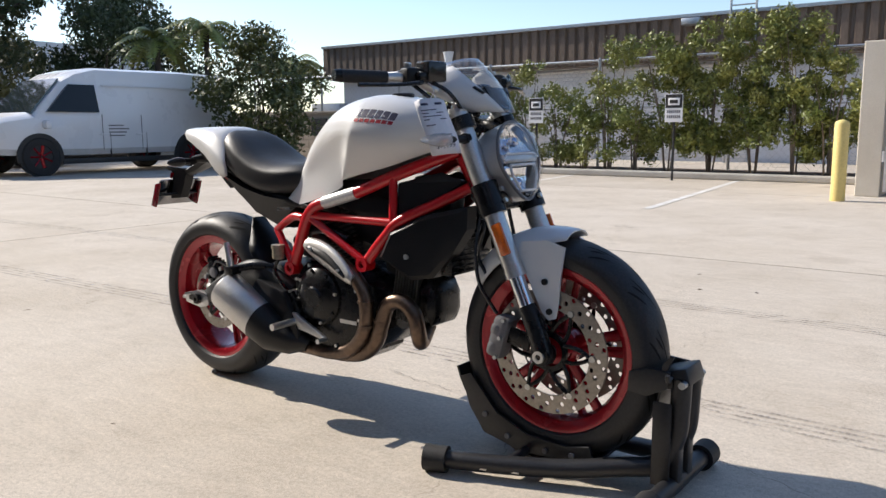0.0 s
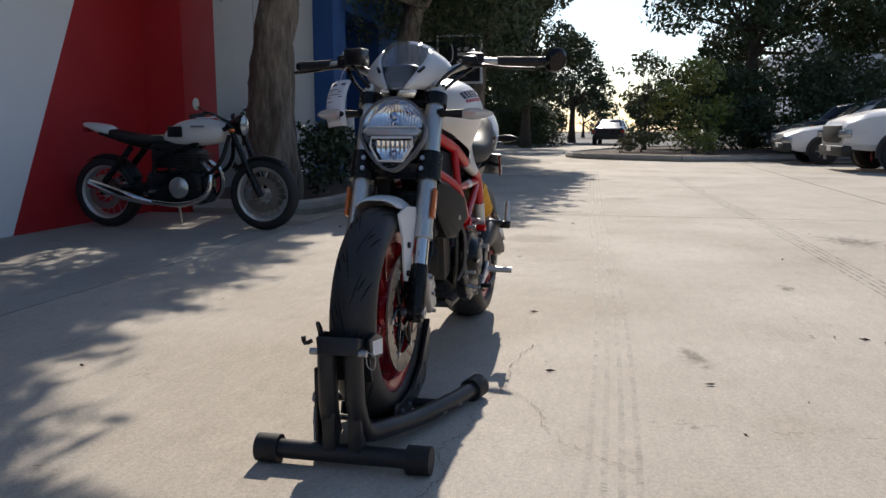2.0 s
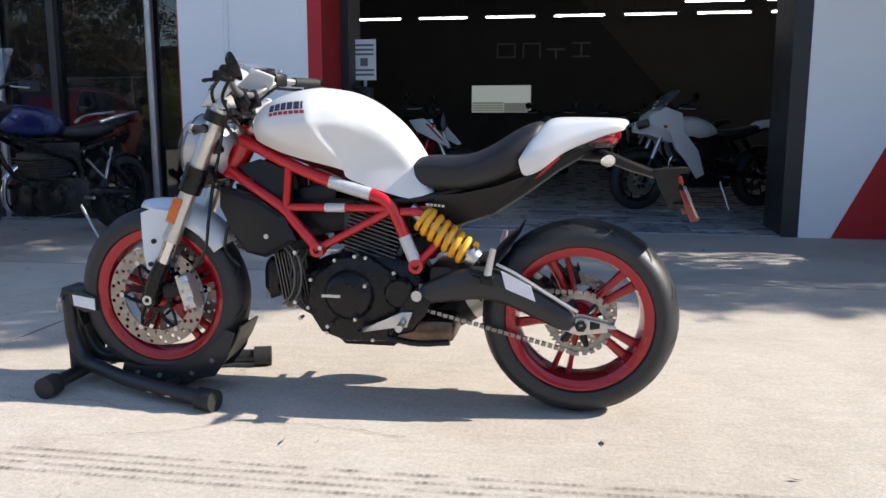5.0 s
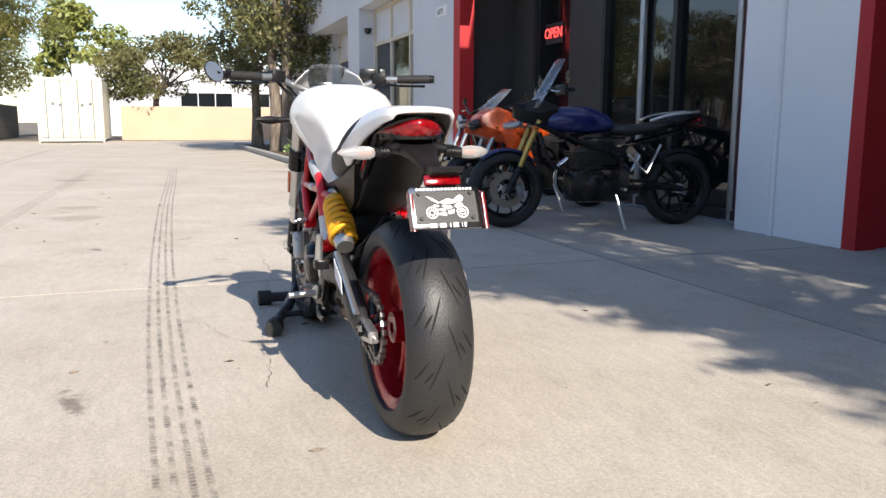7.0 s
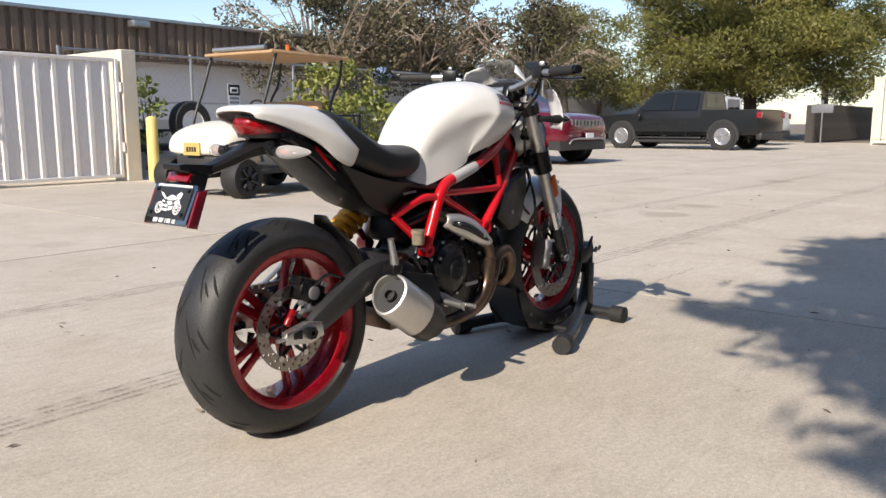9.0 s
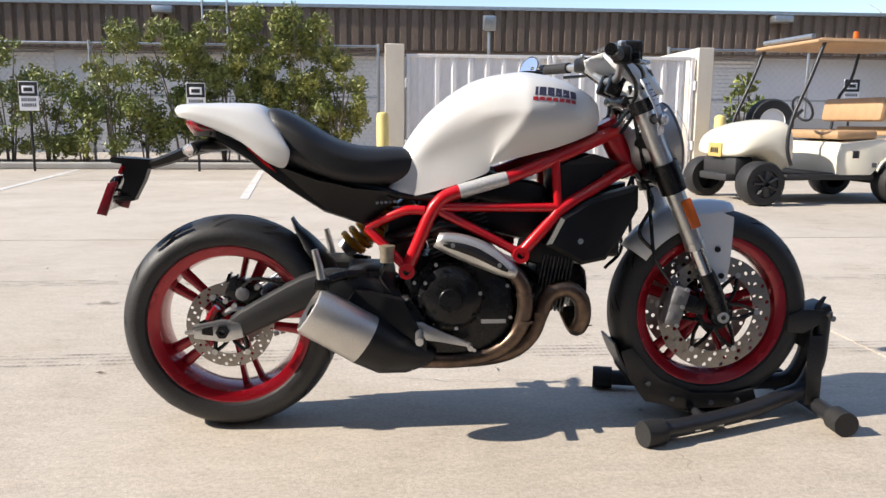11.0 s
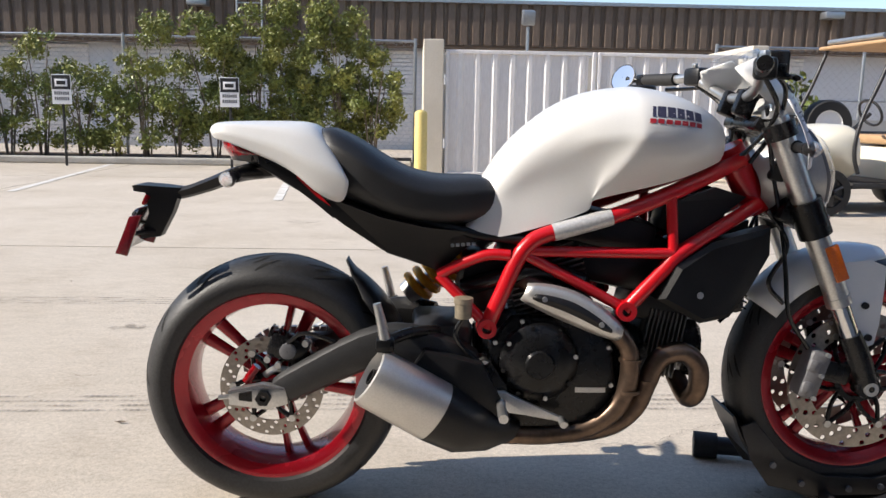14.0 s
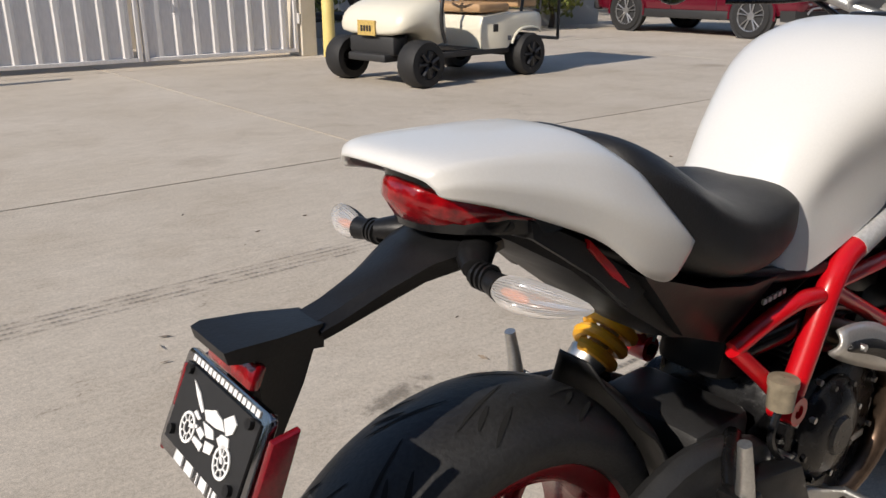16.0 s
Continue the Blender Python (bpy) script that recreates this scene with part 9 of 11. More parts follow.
def car(name, label, category, at, turn, L, W, stations, paint, wheels, r, glass_side, front_glass, rear_glass, ww=0.22, rim=None, sill=0.28, hood_z=None, grille=True, lamps=True, bed=None, group=""):
    """A vehicle facing +x in its own space. stations: x, z bottom, z belt, z roof, half width, half roof width."""
    t = thing(name, label, category, at, turn, group=group)
    bm = B()
    rings = []
    for x, zb, zl, zr, hw, hr in stations:
        pts = [(-hw * 0.90, zb), (-hw, zb + 0.12), (-hw * 1.0, zl * 0.55 + zb * 0.45), (-hw * 0.985, zl), (-hr, zr - 0.05 if zr > zl + 0.1 else zr), (-hr * 0.80, zr),
               (hr * 0.80, zr), (hr, zr - 0.05 if zr > zl + 0.1 else zr), (hw * 0.985, zl), (hw, zl * 0.55 + zb * 0.45), (hw, zb + 0.12), (hw * 0.90, zb)]
        rings.append([(x, y, z) for y, z in pts])
    loft(bm, rings)
    body = part("body", bm, paint, t, smooth=35)
    for s in (-1, 1):
        for quadpts in glass_side:
            bm = B()
            a = [(x, s * (y + 0.022), z) for x, y, z in quadpts]
            b_ = [(x, s * (y - 0.08), z) for x, y, z in quadpts]
            loft(bm, [b_, a])
            part("side_window", bm, CARGLS, t, smooth=None)
    for nm, q, gm in (("windscreen", front_glass, WINDSH), ("rear_window", rear_glass, CARGLS)):
        if q:
            bm = B()
            d = 0.02
            loft(bm, [q, [(x + (-0.03 if nm == "windscreen" else 0.03), y, z - 0.02) for x, y, z in q]])
            part(nm, bm, gm, t, smooth=None)
    for x in wheels:
        for s in (-1, 1):
            road_wheel(t, x, s * (W / 2 - ww * 0.5 + 0.032), r, ww, s, rim)
            bm = B()
            lathe(bm, [(r * 1.02, -0.02), (r * 1.22, -0.02), (r * 1.22, 0.02), (r * 1.02, 0.02)], (x, s * (W / 2 - 0.008), r), seg=28)
            geom = [v for v in bm.verts if v.co.z < r * 0.55]
            bmesh.ops.delete(bm, geom=geom, context="VERTS")
            part("wheel_arch", bm, PLAST, t)
            # dark ring on the uncut body stands in for the shaded wheel well
            part("arch_hollow", lathe(B(), [(r * 0.9, s * 0.0), (r * 1.10, s * 0.0), (r * 1.10, -s * 0.02), (r * 0.9, -s * 0.02)], (x, s * (W / 2 + 0.003), r * 1.02), seg=28, closed=False), PLAST, t)
    xf, xr = stations[-1][0], stations[0][0]
    zf = stations[-1][2]
    for s in (-1, 1):
        part("sill", box(B(), wheels[1] + r * 1.2, wheels[0] - r * 1.2, s * (W / 2 - 0.03) - 0.03, s * (W / 2 - 0.03) + 0.03, sill - 0.06, sill + 0.05, 0.02), PLAST, t)
        if lamps:
            part("headlamp", obox(B(), (xf - 0.08, s * W * 0.37, zf * 0.88), (0.24, W * 0.20, 0.15), (0, 0, -s * 22), 0.03), LAMPW, t, "clear headlamp")
            part("rear_lamp", obox(B(), (xr + 0.06, s * W * 0.44, stations[0][2] * 0.90), (0.16, W * 0.13, 0.20), (0, 0, s * 12), 0.03), TAILR, t, "red rear lamp")
        xm = front_glass[0][0] - 0.10 if front_glass else xf - 1.2
        part("door_mirror", obox(B(), (xm - 0.12, s * (W / 2 + 0.07), stations[-1][2] + 0.16), (0.12, 0.20, 0.16), (0, 0, 0), 0.04), paint, t)
        for hx in (wheels[0] - 1.35, wheels[0] - 2.2):
            part("door_handle", box(B(), hx - 0.09, hx + 0.09, s * (W / 2) - 0.012, s * (W / 2) + 0.016, zf * 0.93, zf * 0.93 + 0.035, 0.008), paint, t)
            bm = B()
            box(bm, hx - 0.16, hx - 0.152, s * (W / 2 - 0.02) - 0.024, s * (W / 2 - 0.02) + 0.024, sill + 0.05, zf * 0.98)
            part("door_seam", bm, PLAST, t, smooth=None)
    if grille:
        part("grille", box(B(), xf - 0.05, xf + 0.012, -W * 0.28, W * 0.28, zf * 0.66, zf * 0.92, 0.02), PLAST, t)
        part("bumper", box(B(), xf - 0.16, xf + 0.05, -W * 0.46, W * 0.46, 0.30, 0.52, 0.05), PLAST, t)
    part("rear_bumper", box(B(), xr - 0.06, xr + 0.14, -W * 0.46, W * 0.46, 0.34, 0.56, 0.05), PLAST, t)
    part("front_plate", box(B(), xf + 0.05, xf + 0.06, -0.15, 0.15, 0.40, 0.50), SIGN_W, t, smooth=None)
    return t


def sport_utility(label, at, turn, paint):
    """Sport utility facing +x: rounded shell, dark cladding, slotted grille."""
    t = thing("sport_utility_vehicle", label, "car", at, turn)
    W, r, ww = 1.94, 0.395, 0.25
    bm = B()
    rings = []
    for x, zb, zl, zr, hw, hr in ((-2.38, 0.52, 0.90, 0.98, 0.84, 0.74), (-2.34, 0.42, 1.04, 1.22, 0.91, 0.74), (-2.20, 0.38, 1.06, 1.58, 0.945, 0.67), (-1.95, 0.36, 1.07, 1.73, 0.96, 0.68), (-1.3, 0.34, 1.07, 1.77, 0.975, 0.70),
                                  (-0.2, 0.34, 1.06, 1.775, 0.975, 0.71), (0.36, 0.34, 1.05, 1.70, 0.975, 0.69), (0.66, 0.34, 1.05, 1.52, 0.975, 0.72), (1.12, 0.34, 1.04, 1.17, 0.975, 0.82), (1.24, 0.34, 1.035, 1.13, 0.975, 0.84), (1.7, 0.34, 1.02, 1.115, 0.97, 0.82), (2.12, 0.36, 0.97, 1.06, 0.95, 0.78),
                                  (2.31, 0.39, 0.90, 1.0, 0.90, 0.72), (2.39, 0.46, 0.80, 0.90, 0.84, 0.66)):
        half = [(hw * 0.86, zb), (hw * 0.965, zb + 0.04), (hw, zb + 0.20), (hw, zl - 0.28), (hw * 0.99, zl - 0.10), (hw * 0.955, zl)]
        for u, v in ((0.55, 0.5), (0.92, 0.86), (1.0, 0.93)):
            half.append((hw * 0.955 + (hr - hw * 0.955) * u, zl + (zr - zl) * v))
        half += [(hr * 0.84, zr - 0.008), (hr * 0.35, zr + 0.012)]
        rings.append([(x, -y, z) for y, z in half] + [(x, y, z) for y, z in half[::-1]])
    loft(bm, rings)
    part("body", bm, paint, t, smooth=50, subsurf=1)
    side = [[(-2.02, 0.955, 1.13), (-1.80, 0.775, 1.56), (-1.36, 0.765, 1.62), (-1.36, 0.965, 1.13)], [(-1.28, 0.968, 1.13), (-1.28, 0.77, 1.63), (-0.36, 0.77, 1.655), (-0.32, 0.968, 1.12)], [(-0.24, 0.968, 1.12), (-0.28, 0.77, 1.655), (0.22, 0.775, 1.62), (0.80, 0.955, 1.12)]]
    for s in (-1, 1):
        for q in side:
            loft(bm := B(), [[(x, s * (y - 0.10), z) for x, y, z in q], [(x, s * y, z) for x, y, z in q]])
            part("side_window", bm, CARGLS, t, smooth=None)
        part("window_trim", tube(B(), [(-2.10, s * 0.958, 1.11), (-0.3, s * 0.972, 1.10), (0.90, s * 0.958, 1.10)], 0.011, seg=6, n=3), RIMSLV, t, "bright window moulding")
        part("upper_window_trim", tube(B(), [(-2.06, s * 0.955, 1.13), (-1.82, s * 0.775, 1.60), (-0.3, s * 0.765, 1.685), (0.26, s * 0.78, 1.645), (0.90, s * 0.955, 1.12)], 0.009, seg=6, n=3), RIMSLV, t, "bright window moulding")
        part("roof_rail", tube(B(), [(-1.75, s * 0.62, 1.755), (-1.6, s * 0.62, 1.80), (0.0, s * 0.62, 1.805), (0.15, s * 0.62, 1.76)], 0.018, seg=6, n=3), PLAST, t)
        part("cladding", box(B(), -1.42 + r * 1.1, 1.50 - r * 1.1, s * 0.955 - 0.03, s * 0.955 + 0.03, 0.30, 0.46, 0.02), PLAST, t, "dark lower cladding")
        part("door_mirror", obox(B(), (0.72, s * 1.07, 1.17), (0.12, 0.22, 0.17), (0, 0, s * 8), 0.05, 3), RIMSLV, t, "bright door mirror")
        part("headlamp", loft(B(), [[(2.10, s * 0.925, 0.87), (2.09, s * 0.925, 0.97), (2.00, s * 0.90, 0.965), (2.0, s * 0.90, 0.88)], [(2.29, s * 0.86, 0.83), (2.27, s * 0.83, 0.965), (2.0, s * 0.7, 0.96), (2.0, s * 0.7, 0.86)], [(2.385, s * 0.56, 0.83), (2.365, s * 0.56, 0.945), (2.1, s * 0.5, 0.95), (2.1, s * 0.5, 0.86)]]), LAMPW, t, "clear headlamp", smooth=None)
        part("side_marker", obox(B(), (2.08, s * 0.94, 0.93), (0.10, 0.03, 0.05), (0, 0, -s * 20), 0.01), AMBER, t, "amber side marker")
        part("fog_lamp", tube(B(), [(2.37, s * 0.58, 0.60), (2.30, s * 0.80, 0.64), (2.24, s * 0.88, 0.63)], 0.030, seg=8, n=3, flat=0.6), RIMSLV, t, "bright fog lamp surround")
        part("rear_lamp", obox(B(), (-2.30, s * 0.84, 0.98), (0.14, 0.24, 0.17), (0, 0, s * 22), 0.03), TAILR, t, "red rear lamp")
        for hx in (-0.20, -1.10):
            part("door_handle", box(B(), hx - 0.10, hx + 0.10, s * 0.978 - 0.02, s * 0.978 + 0.016, 0.965, 1.0, 0.010), RIMSLV, t, "bright door handle")
        for hx in (0.74, -0.30, -1.26):
            part("door_seam", box(B(), hx - 0.004, hx + 0.004, s * 0.95 - 0.024, s * 0.95 + 0.026, 0.46, 1.06), PLAST, t, smooth=None)
        part("maker_mark", box(B(), 0.10, 0.62, s * 0.972 - 0.003, s * 0.972 + 0.006, 0.665, 0.685), GREYPL, t, "small pale mark bar", smooth=None)
    for nm, q in (("windscreen", [(1.10, -0.80, 1.19), (1.10, 0.80, 1.19), (0.44, 0.64, 1.68), (0.44, -0.64, 1.68)]), ("rear_window", [(-2.36, -0.70, 1.20), (-2.36, 0.70, 1.20), (-2.12, 0.58, 1.64), (-2.12, -0.58, 1.64)])):
        loft(bm := B(), [q, [(x - 0.10 if x > 0 else x + 0.10, y, z - 0.05) for x, y, z in q]])
        part(nm, bm, WINDSH, t, smooth=None)
    for x in (1.50, -1.42):
        for s in (-1, 1):
            y = s * (W / 2 - ww * 0.5 + 0.035)
            wh = thing("wheel", "", "")
            wh.parent = t
            c = (x, y, r)
            part("tyre", lathe(B(), [(r * 0.64, -ww / 2), (r * 0.92, -ww / 2), (r, -ww * 0.34), (r, ww * 0.34), (r * 0.92, ww / 2), (r * 0.64, ww / 2)], c, seg=36), RUBBER, wh)
            part("rim", lathe(B(), [(r * 0.69, s * ww * 0.49), (r * 0.65, s * (ww / 2 - 0.004)), (r * 0.61, s * (ww / 2 - 0.03)), (0.001, s * (ww / 2 - 0.045))], c, seg=36, closed=False), PLAST, wh)
            part("rim_lip", lathe(B(), [(r * 0.68, s * (ww * 0.5 + 0.002)), (r * 0.63, s * (ww / 2 - 0.002)), (r * 0.63, s * (ww / 2 - 0.02)), (r * 0.68, s * (ww / 2 - 0.02))], c, seg=36), RIMSLV, wh)
            for k in range(5):
                for da in (-0.17, 0.17):
                    a = 2 * math.pi * k / 5 + 0.3
                    part("rim_spoke", tube(B(), [(x + 0.07 * math.cos(a + da), y + s * (ww / 2 - 0.014), r + 0.07 * math.sin(a + da)), (x + r * 0.65 * math.cos(a + da * 1.15), y + s * (ww / 2 - 0.010), r + r * 0.65 * math.sin(a + da * 1.15))], [0.016, 0.020], seg=6, n=1, flat=0.6), RIMSLV, wh)
            part("hub_cap", lathe(B(), [(0.075, s * (ww / 2 - 0.03)), (0.07, s * (ww / 2 - 0.006)), (0.001, s * (ww / 2 - 0.004))], c, seg=18, closed=False), RIMSLV, wh)
            # no well is cut: a dark ring carries the shade of the gap
            part("arch_hollow", lathe(B(), [(r * 0.86, 0.0), (r * 1.14, 0.0), (r * 1.14, -s * 0.03), (r * 0.86, -s * 0.03)], (x, s * (W / 2 + 0.008), r * 1.03), seg=32, closed=False), PLAST, t)
            bm = lathe(B(), [(r * 1.13, -0.03), (r * 1.22, -0.03), (r * 1.19, 0.016), (r * 1.13, 0.016)], (x, s * (W / 2 - 0.002), r * 1.03), seg=36)
            bmesh.ops.delete(bm, geom=[v for v in bm.verts if v.co.z < r * 0.80], context="VERTS")
            part("wheel_arch", bm, paint, t)
    g = part("grille", box(B(), 2.30, 2.385, -0.50, 0.50, 0.80, 0.935, 0.02), PLAST, t)
    for k in range(7):
        y = -0.42 + k * 0.14
        for a, b_, c_, d in ((y - 0.056, y - 0.044, 0.80, 0.93), (y + 0.044, y + 0.056, 0.80, 0.93), (y - 0.044, y + 0.044, 0.918, 0.93), (y - 0.044, y + 0.044, 0.80, 0.812)):
            part("grille_bar", box(B(), 2.38, 2.402, a, b_, c_, d), RIMSLV, g, smooth=None)
    part("front_bumper", loft(B(), [[(2.05, y0 * 0.985, z) for y0, z in ((-0.96, 0.32), (-0.98, 0.50), (0.98, 0.50), (0.96, 0.32))], [(2.30, y0, z) for y0, z in ((-0.88, 0.30), (-0.91, 0.50), (0.91, 0.50), (0.88, 0.30))], [(2.43, y0, z) for y0, z in ((-0.55, 0.33), (-0.58, 0.48), (0.58, 0.48), (0.55, 0.33))]]), PLAST, t, "dark lower bumper")
    part("intake_trim", tube(B(), [(2.40, -0.70, 0.44), (2.43, -0.58, 0.54), (2.445, 0, 0.545), (2.43, 0.58, 0.54), (2.40, 0.70, 0.44)], 0.018, seg=8, n=3), RIMSLV, t, "bright intake moulding")
    part("rear_bumper", box(B(), -2.46, -2.28, -0.88, 0.88, 0.40, 0.60, 0.05), PLAST, t)
    part("front_plate", box(B(), 2.44, 2.455, -0.15, 0.15, 0.56, 0.66), SIGN_W, t, smooth=None)
    return t


# red sport utility, facing south
sport_utility("dark red sport utility vehicle with bright alloy wheels", (13.25, 8.95, 0), -93, CARRED)
sport_utility("black sport utility vehicle parked under the pines", (-23.6, 8.3, 0), -90, CARBLK)


def bm_flare(x, s):
    bm = lathe(B(), [(0.47, -0.03), (0.54, -0.03), (0.52, 0.025), (0.47, 0.025)], (x, s * 1.0, 0.44), seg=30)
    bmesh.ops.delete(bm, geom=[v for v in bm.verts if v.co.z < 0.36], context="VERTS")
    return bm


def pickup(label, at, turn, paint, scale=1.0, group=""):
    t = car("pickup_truck", label, "pickup truck", at, turn, 5.9, 2.0,
            [(-2.9, 0.55, 1.22, 1.24, 0.94, 0.92), (-2.85, 0.48, 1.24, 1.26, 0.98, 0.95), (-1.0, 0.46, 1.24, 1.27, 1.0, 0.95), (-0.98, 0.46, 1.24, 1.86, 1.0, 0.76), (-0.30, 0.46, 1.22, 1.94, 1.0, 0.78), (0.78, 0.46, 1.20, 1.90, 1.0, 0.76),
             (1.35, 0.46, 1.18, 1.26, 1.0, 0.86), (2.2, 0.46, 1.14, 1.20, 0.98, 0.84), (2.75, 0.50, 1.06, 1.12, 0.95, 0.80), (2.9, 0.56, 0.92, 0.98, 0.86, 0.74)], paint, (1.85, -1.75), 0.43,
            [[(-0.86, 0.99, 1.28), (-0.84, 0.80, 1.80), (-0.06, 0.80, 1.83), (-0.06, 0.99, 1.28)], [(0.04, 0.99, 1.28), (0.04, 0.80, 1.83), (0.70, 0.79, 1.80), (1.16, 0.98, 1.27)]],
            [(1.36, -0.86, 1.26), (1.36, 0.86, 1.26), (0.82, 0.72, 1.84), (0.82, -0.72, 1.84)], [(-1.0, -0.62, 1.36), (-1.0, 0.62, 1.36), (-0.99, 0.60, 1.78), (-0.99, -0.60, 1.78)], ww=0.26)
    for s in (-1, 1):
        for x in (1.85, -1.75):
            part("rim_dish", lathe(B(), [(0.27, s * 0.004), (0.25, s * 0.012), (0.20, -s * 0.010), (0.10, -s * 0.004), (0.001, s * 0.012)], (x, s * 1.036, 0.43), seg=26, closed=False), RIMSLV, t, "polished dished rim")
        part("running_board", box(B(), -1.05, 1.25, s * 1.0 - 0.07, s * 1.0 + 0.07, 0.36, 0.41, 0.015), PLAST, t)
        part("wheel_flare", bm_flare(-1.75, s), PLAST, t)
    # flat dark sheet on the solid body stands in for the bed's shaded hollow
    part("bed_hollow", box(B(), -2.80, -1.06, -0.86, 0.86, 1.262, 1.275), PLAST, t, "flat dark sheet in place of the open load bed", smooth=None)
    return t


pickup("charcoal crew-cab pickup truck at the lot's far side", (24.4, 9.0, 0), 86, CARBLK)
pickup("white pickup truck parked behind the dark one", (30.5, 10.5, 0), 88, CARWHT)
car("sport_utility_vehicle", "dark navy sport utility vehicle under the trees", "car", (-25.2, 7.8, 0), -90, 4.7, 1.9,
    [(-2.32, 0.50, 0.92, 1.00, 0.86, 0.78), (-2.25, 0.40, 1.02, 1.40, 0.92, 0.66), (-2.0, 0.36, 1.04, 1.64, 0.94, 0.66), (-0.2, 0.34, 1.03, 1.68, 0.95, 0.68), (0.45, 0.34, 1.02, 1.58, 0.95, 0.66),
     (1.12, 0.34, 1.0, 1.06, 0.95, 0.78), (2.1, 0.36, 0.90, 0.95, 0.91, 0.72), (2.32, 0.42, 0.76, 0.82, 0.82, 0.66)], CARNVY, (1.45, -1.38), 0.36,
    [[(-1.22, 0.945, 1.10), (-1.22, 0.725, 1.58), (-0.35, 0.725, 1.60), (-0.28, 0.948, 1.10)], [(-0.20, 0.948, 1.10), (-0.27, 0.725, 1.60), (0.32, 0.715, 1.54), (0.92, 0.935, 1.08)]],
    [(1.14, -0.78, 1.06), (1.14, 0.78, 1.06), (0.50, 0.60, 1.58), (0.50, -0.60, 1.58)], None)


def sedan(label, at, turn, paint):
    return car("sedan", label, "car", at, turn, 4.5, 1.75,
               [(-2.2, 0.45, 0.82, 0.86, 0.78, 0.70), (-2.1, 0.34, 0.88, 0.94, 0.84, 0.74), (-1.5, 0.30, 0.90, 1.02, 0.87, 0.70), (-0.9, 0.28, 0.90, 1.38, 0.87, 0.60), (0.1, 0.28, 0.89, 1.42, 0.87, 0.60), (0.95, 0.28, 0.88, 0.96, 0.87, 0.72), (1.8, 0.30, 0.80, 0.86, 0.85, 0.70), (2.2, 0.38, 0.66, 0.72, 0.76, 0.62)], paint, (1.35, -1.3), 0.32,
               [[(-1.15, 0.855, 0.95), (-0.85, 0.66, 1.32), (-0.25, 0.66, 1.35), (-0.25, 0.865, 0.95)], [(-0.18, 0.865, 0.95), (-0.18, 0.66, 1.35), (0.15, 0.65, 1.34), (0.80, 0.85, 0.95)]],
               [(0.97, -0.72, 0.96), (0.97, 0.72, 0.96), (0.16, 0.55, 1.38), (0.16, -0.55, 1.38)], [(-1.52, -0.68, 1.0), (-1.52, 0.68, 1.0), (-0.94, 0.55, 1.36), (-0.94, -0.55, 1.36)], ww=0.2)



sedan("small white car parked beside the van", (-18.6, 6.8, 0), -91, CARWHT)
sedan("dark blue car driving lane on the street", (-44.0, 0.3, 0), 175, CARNVY)


def van(at, turn):
    t = car("cargo_van", "white cargo van with black wheels parked by the wall", "van", at, turn, 5.7, 2.0,
            [(-2.85, 0.50, 1.20, 2.02, 0.96, 0.82), (-2.78, 0.42, 1.22, 2.16, 1.0, 0.86), (-1.5, 0.40, 1.22, 2.20, 1.0, 0.86), (0.6, 0.40, 1.20, 2.18, 1.0, 0.85), (1.0, 0.40, 1.18, 2.08, 1.0, 0.82), (1.35, 0.40, 1.16, 1.88, 1.0, 0.80),
             (1.95, 0.40, 1.14, 1.26, 1.0, 0.86), (2.5, 0.42, 1.06, 1.14, 0.98, 0.84), (2.85, 0.46, 0.94, 1.0, 0.92, 0.78), (2.92, 0.50, 0.85, 0.9, 0.86, 0.74)], CARWHT, (1.90, -1.62), 0.38,
            [[(0.62, 1.0, 1.26), (0.64, 0.885, 1.82), (1.18, 0.875, 1.82), (1.72, 1.0, 1.26)]],
            [(1.99, -0.88, 1.24), (1.99, 0.88, 1.24), (1.32, 0.74, 1.94), (1.32, -0.74, 1.94)], None, ww=0.24, rim=REDW)
    for s in (-1, 1):
        bm = B()
        for k, w in enumerate((0.34, 0.46, 0.40, 0.36)):
            box(bm, 0.42 - w, 0.42, s * 1.002 - 0.003, s * 1.002 + 0.003, 0.98 - k * 0.07, 1.005 - k * 0.07)
        part("door_lettering", bm, GREYPL, t, "small grey lettering bars", smooth=None)
        for x in (0.56, -0.35):
            part("body_seam", box(B(), x - 0.006, x + 0.006, s * 1.0 - 0.004, s * 1.0 + 0.004, 0.5, 1.22), GREYPL, t, smooth=None)
        part("roof_rail", box(B(), -2.6, 0.5, s * 0.935 - 0.012, s * 0.935 + 0.012, 1.80, 1.83), CARWHT, t)
    part("front_mask", box(B(), 2.80, 2.955, -0.70, 0.70, 0.60, 0.92, 0.03), PLAST, t, "dark van grille")
    return t


van((-15.15, 7.9, 0), -90)


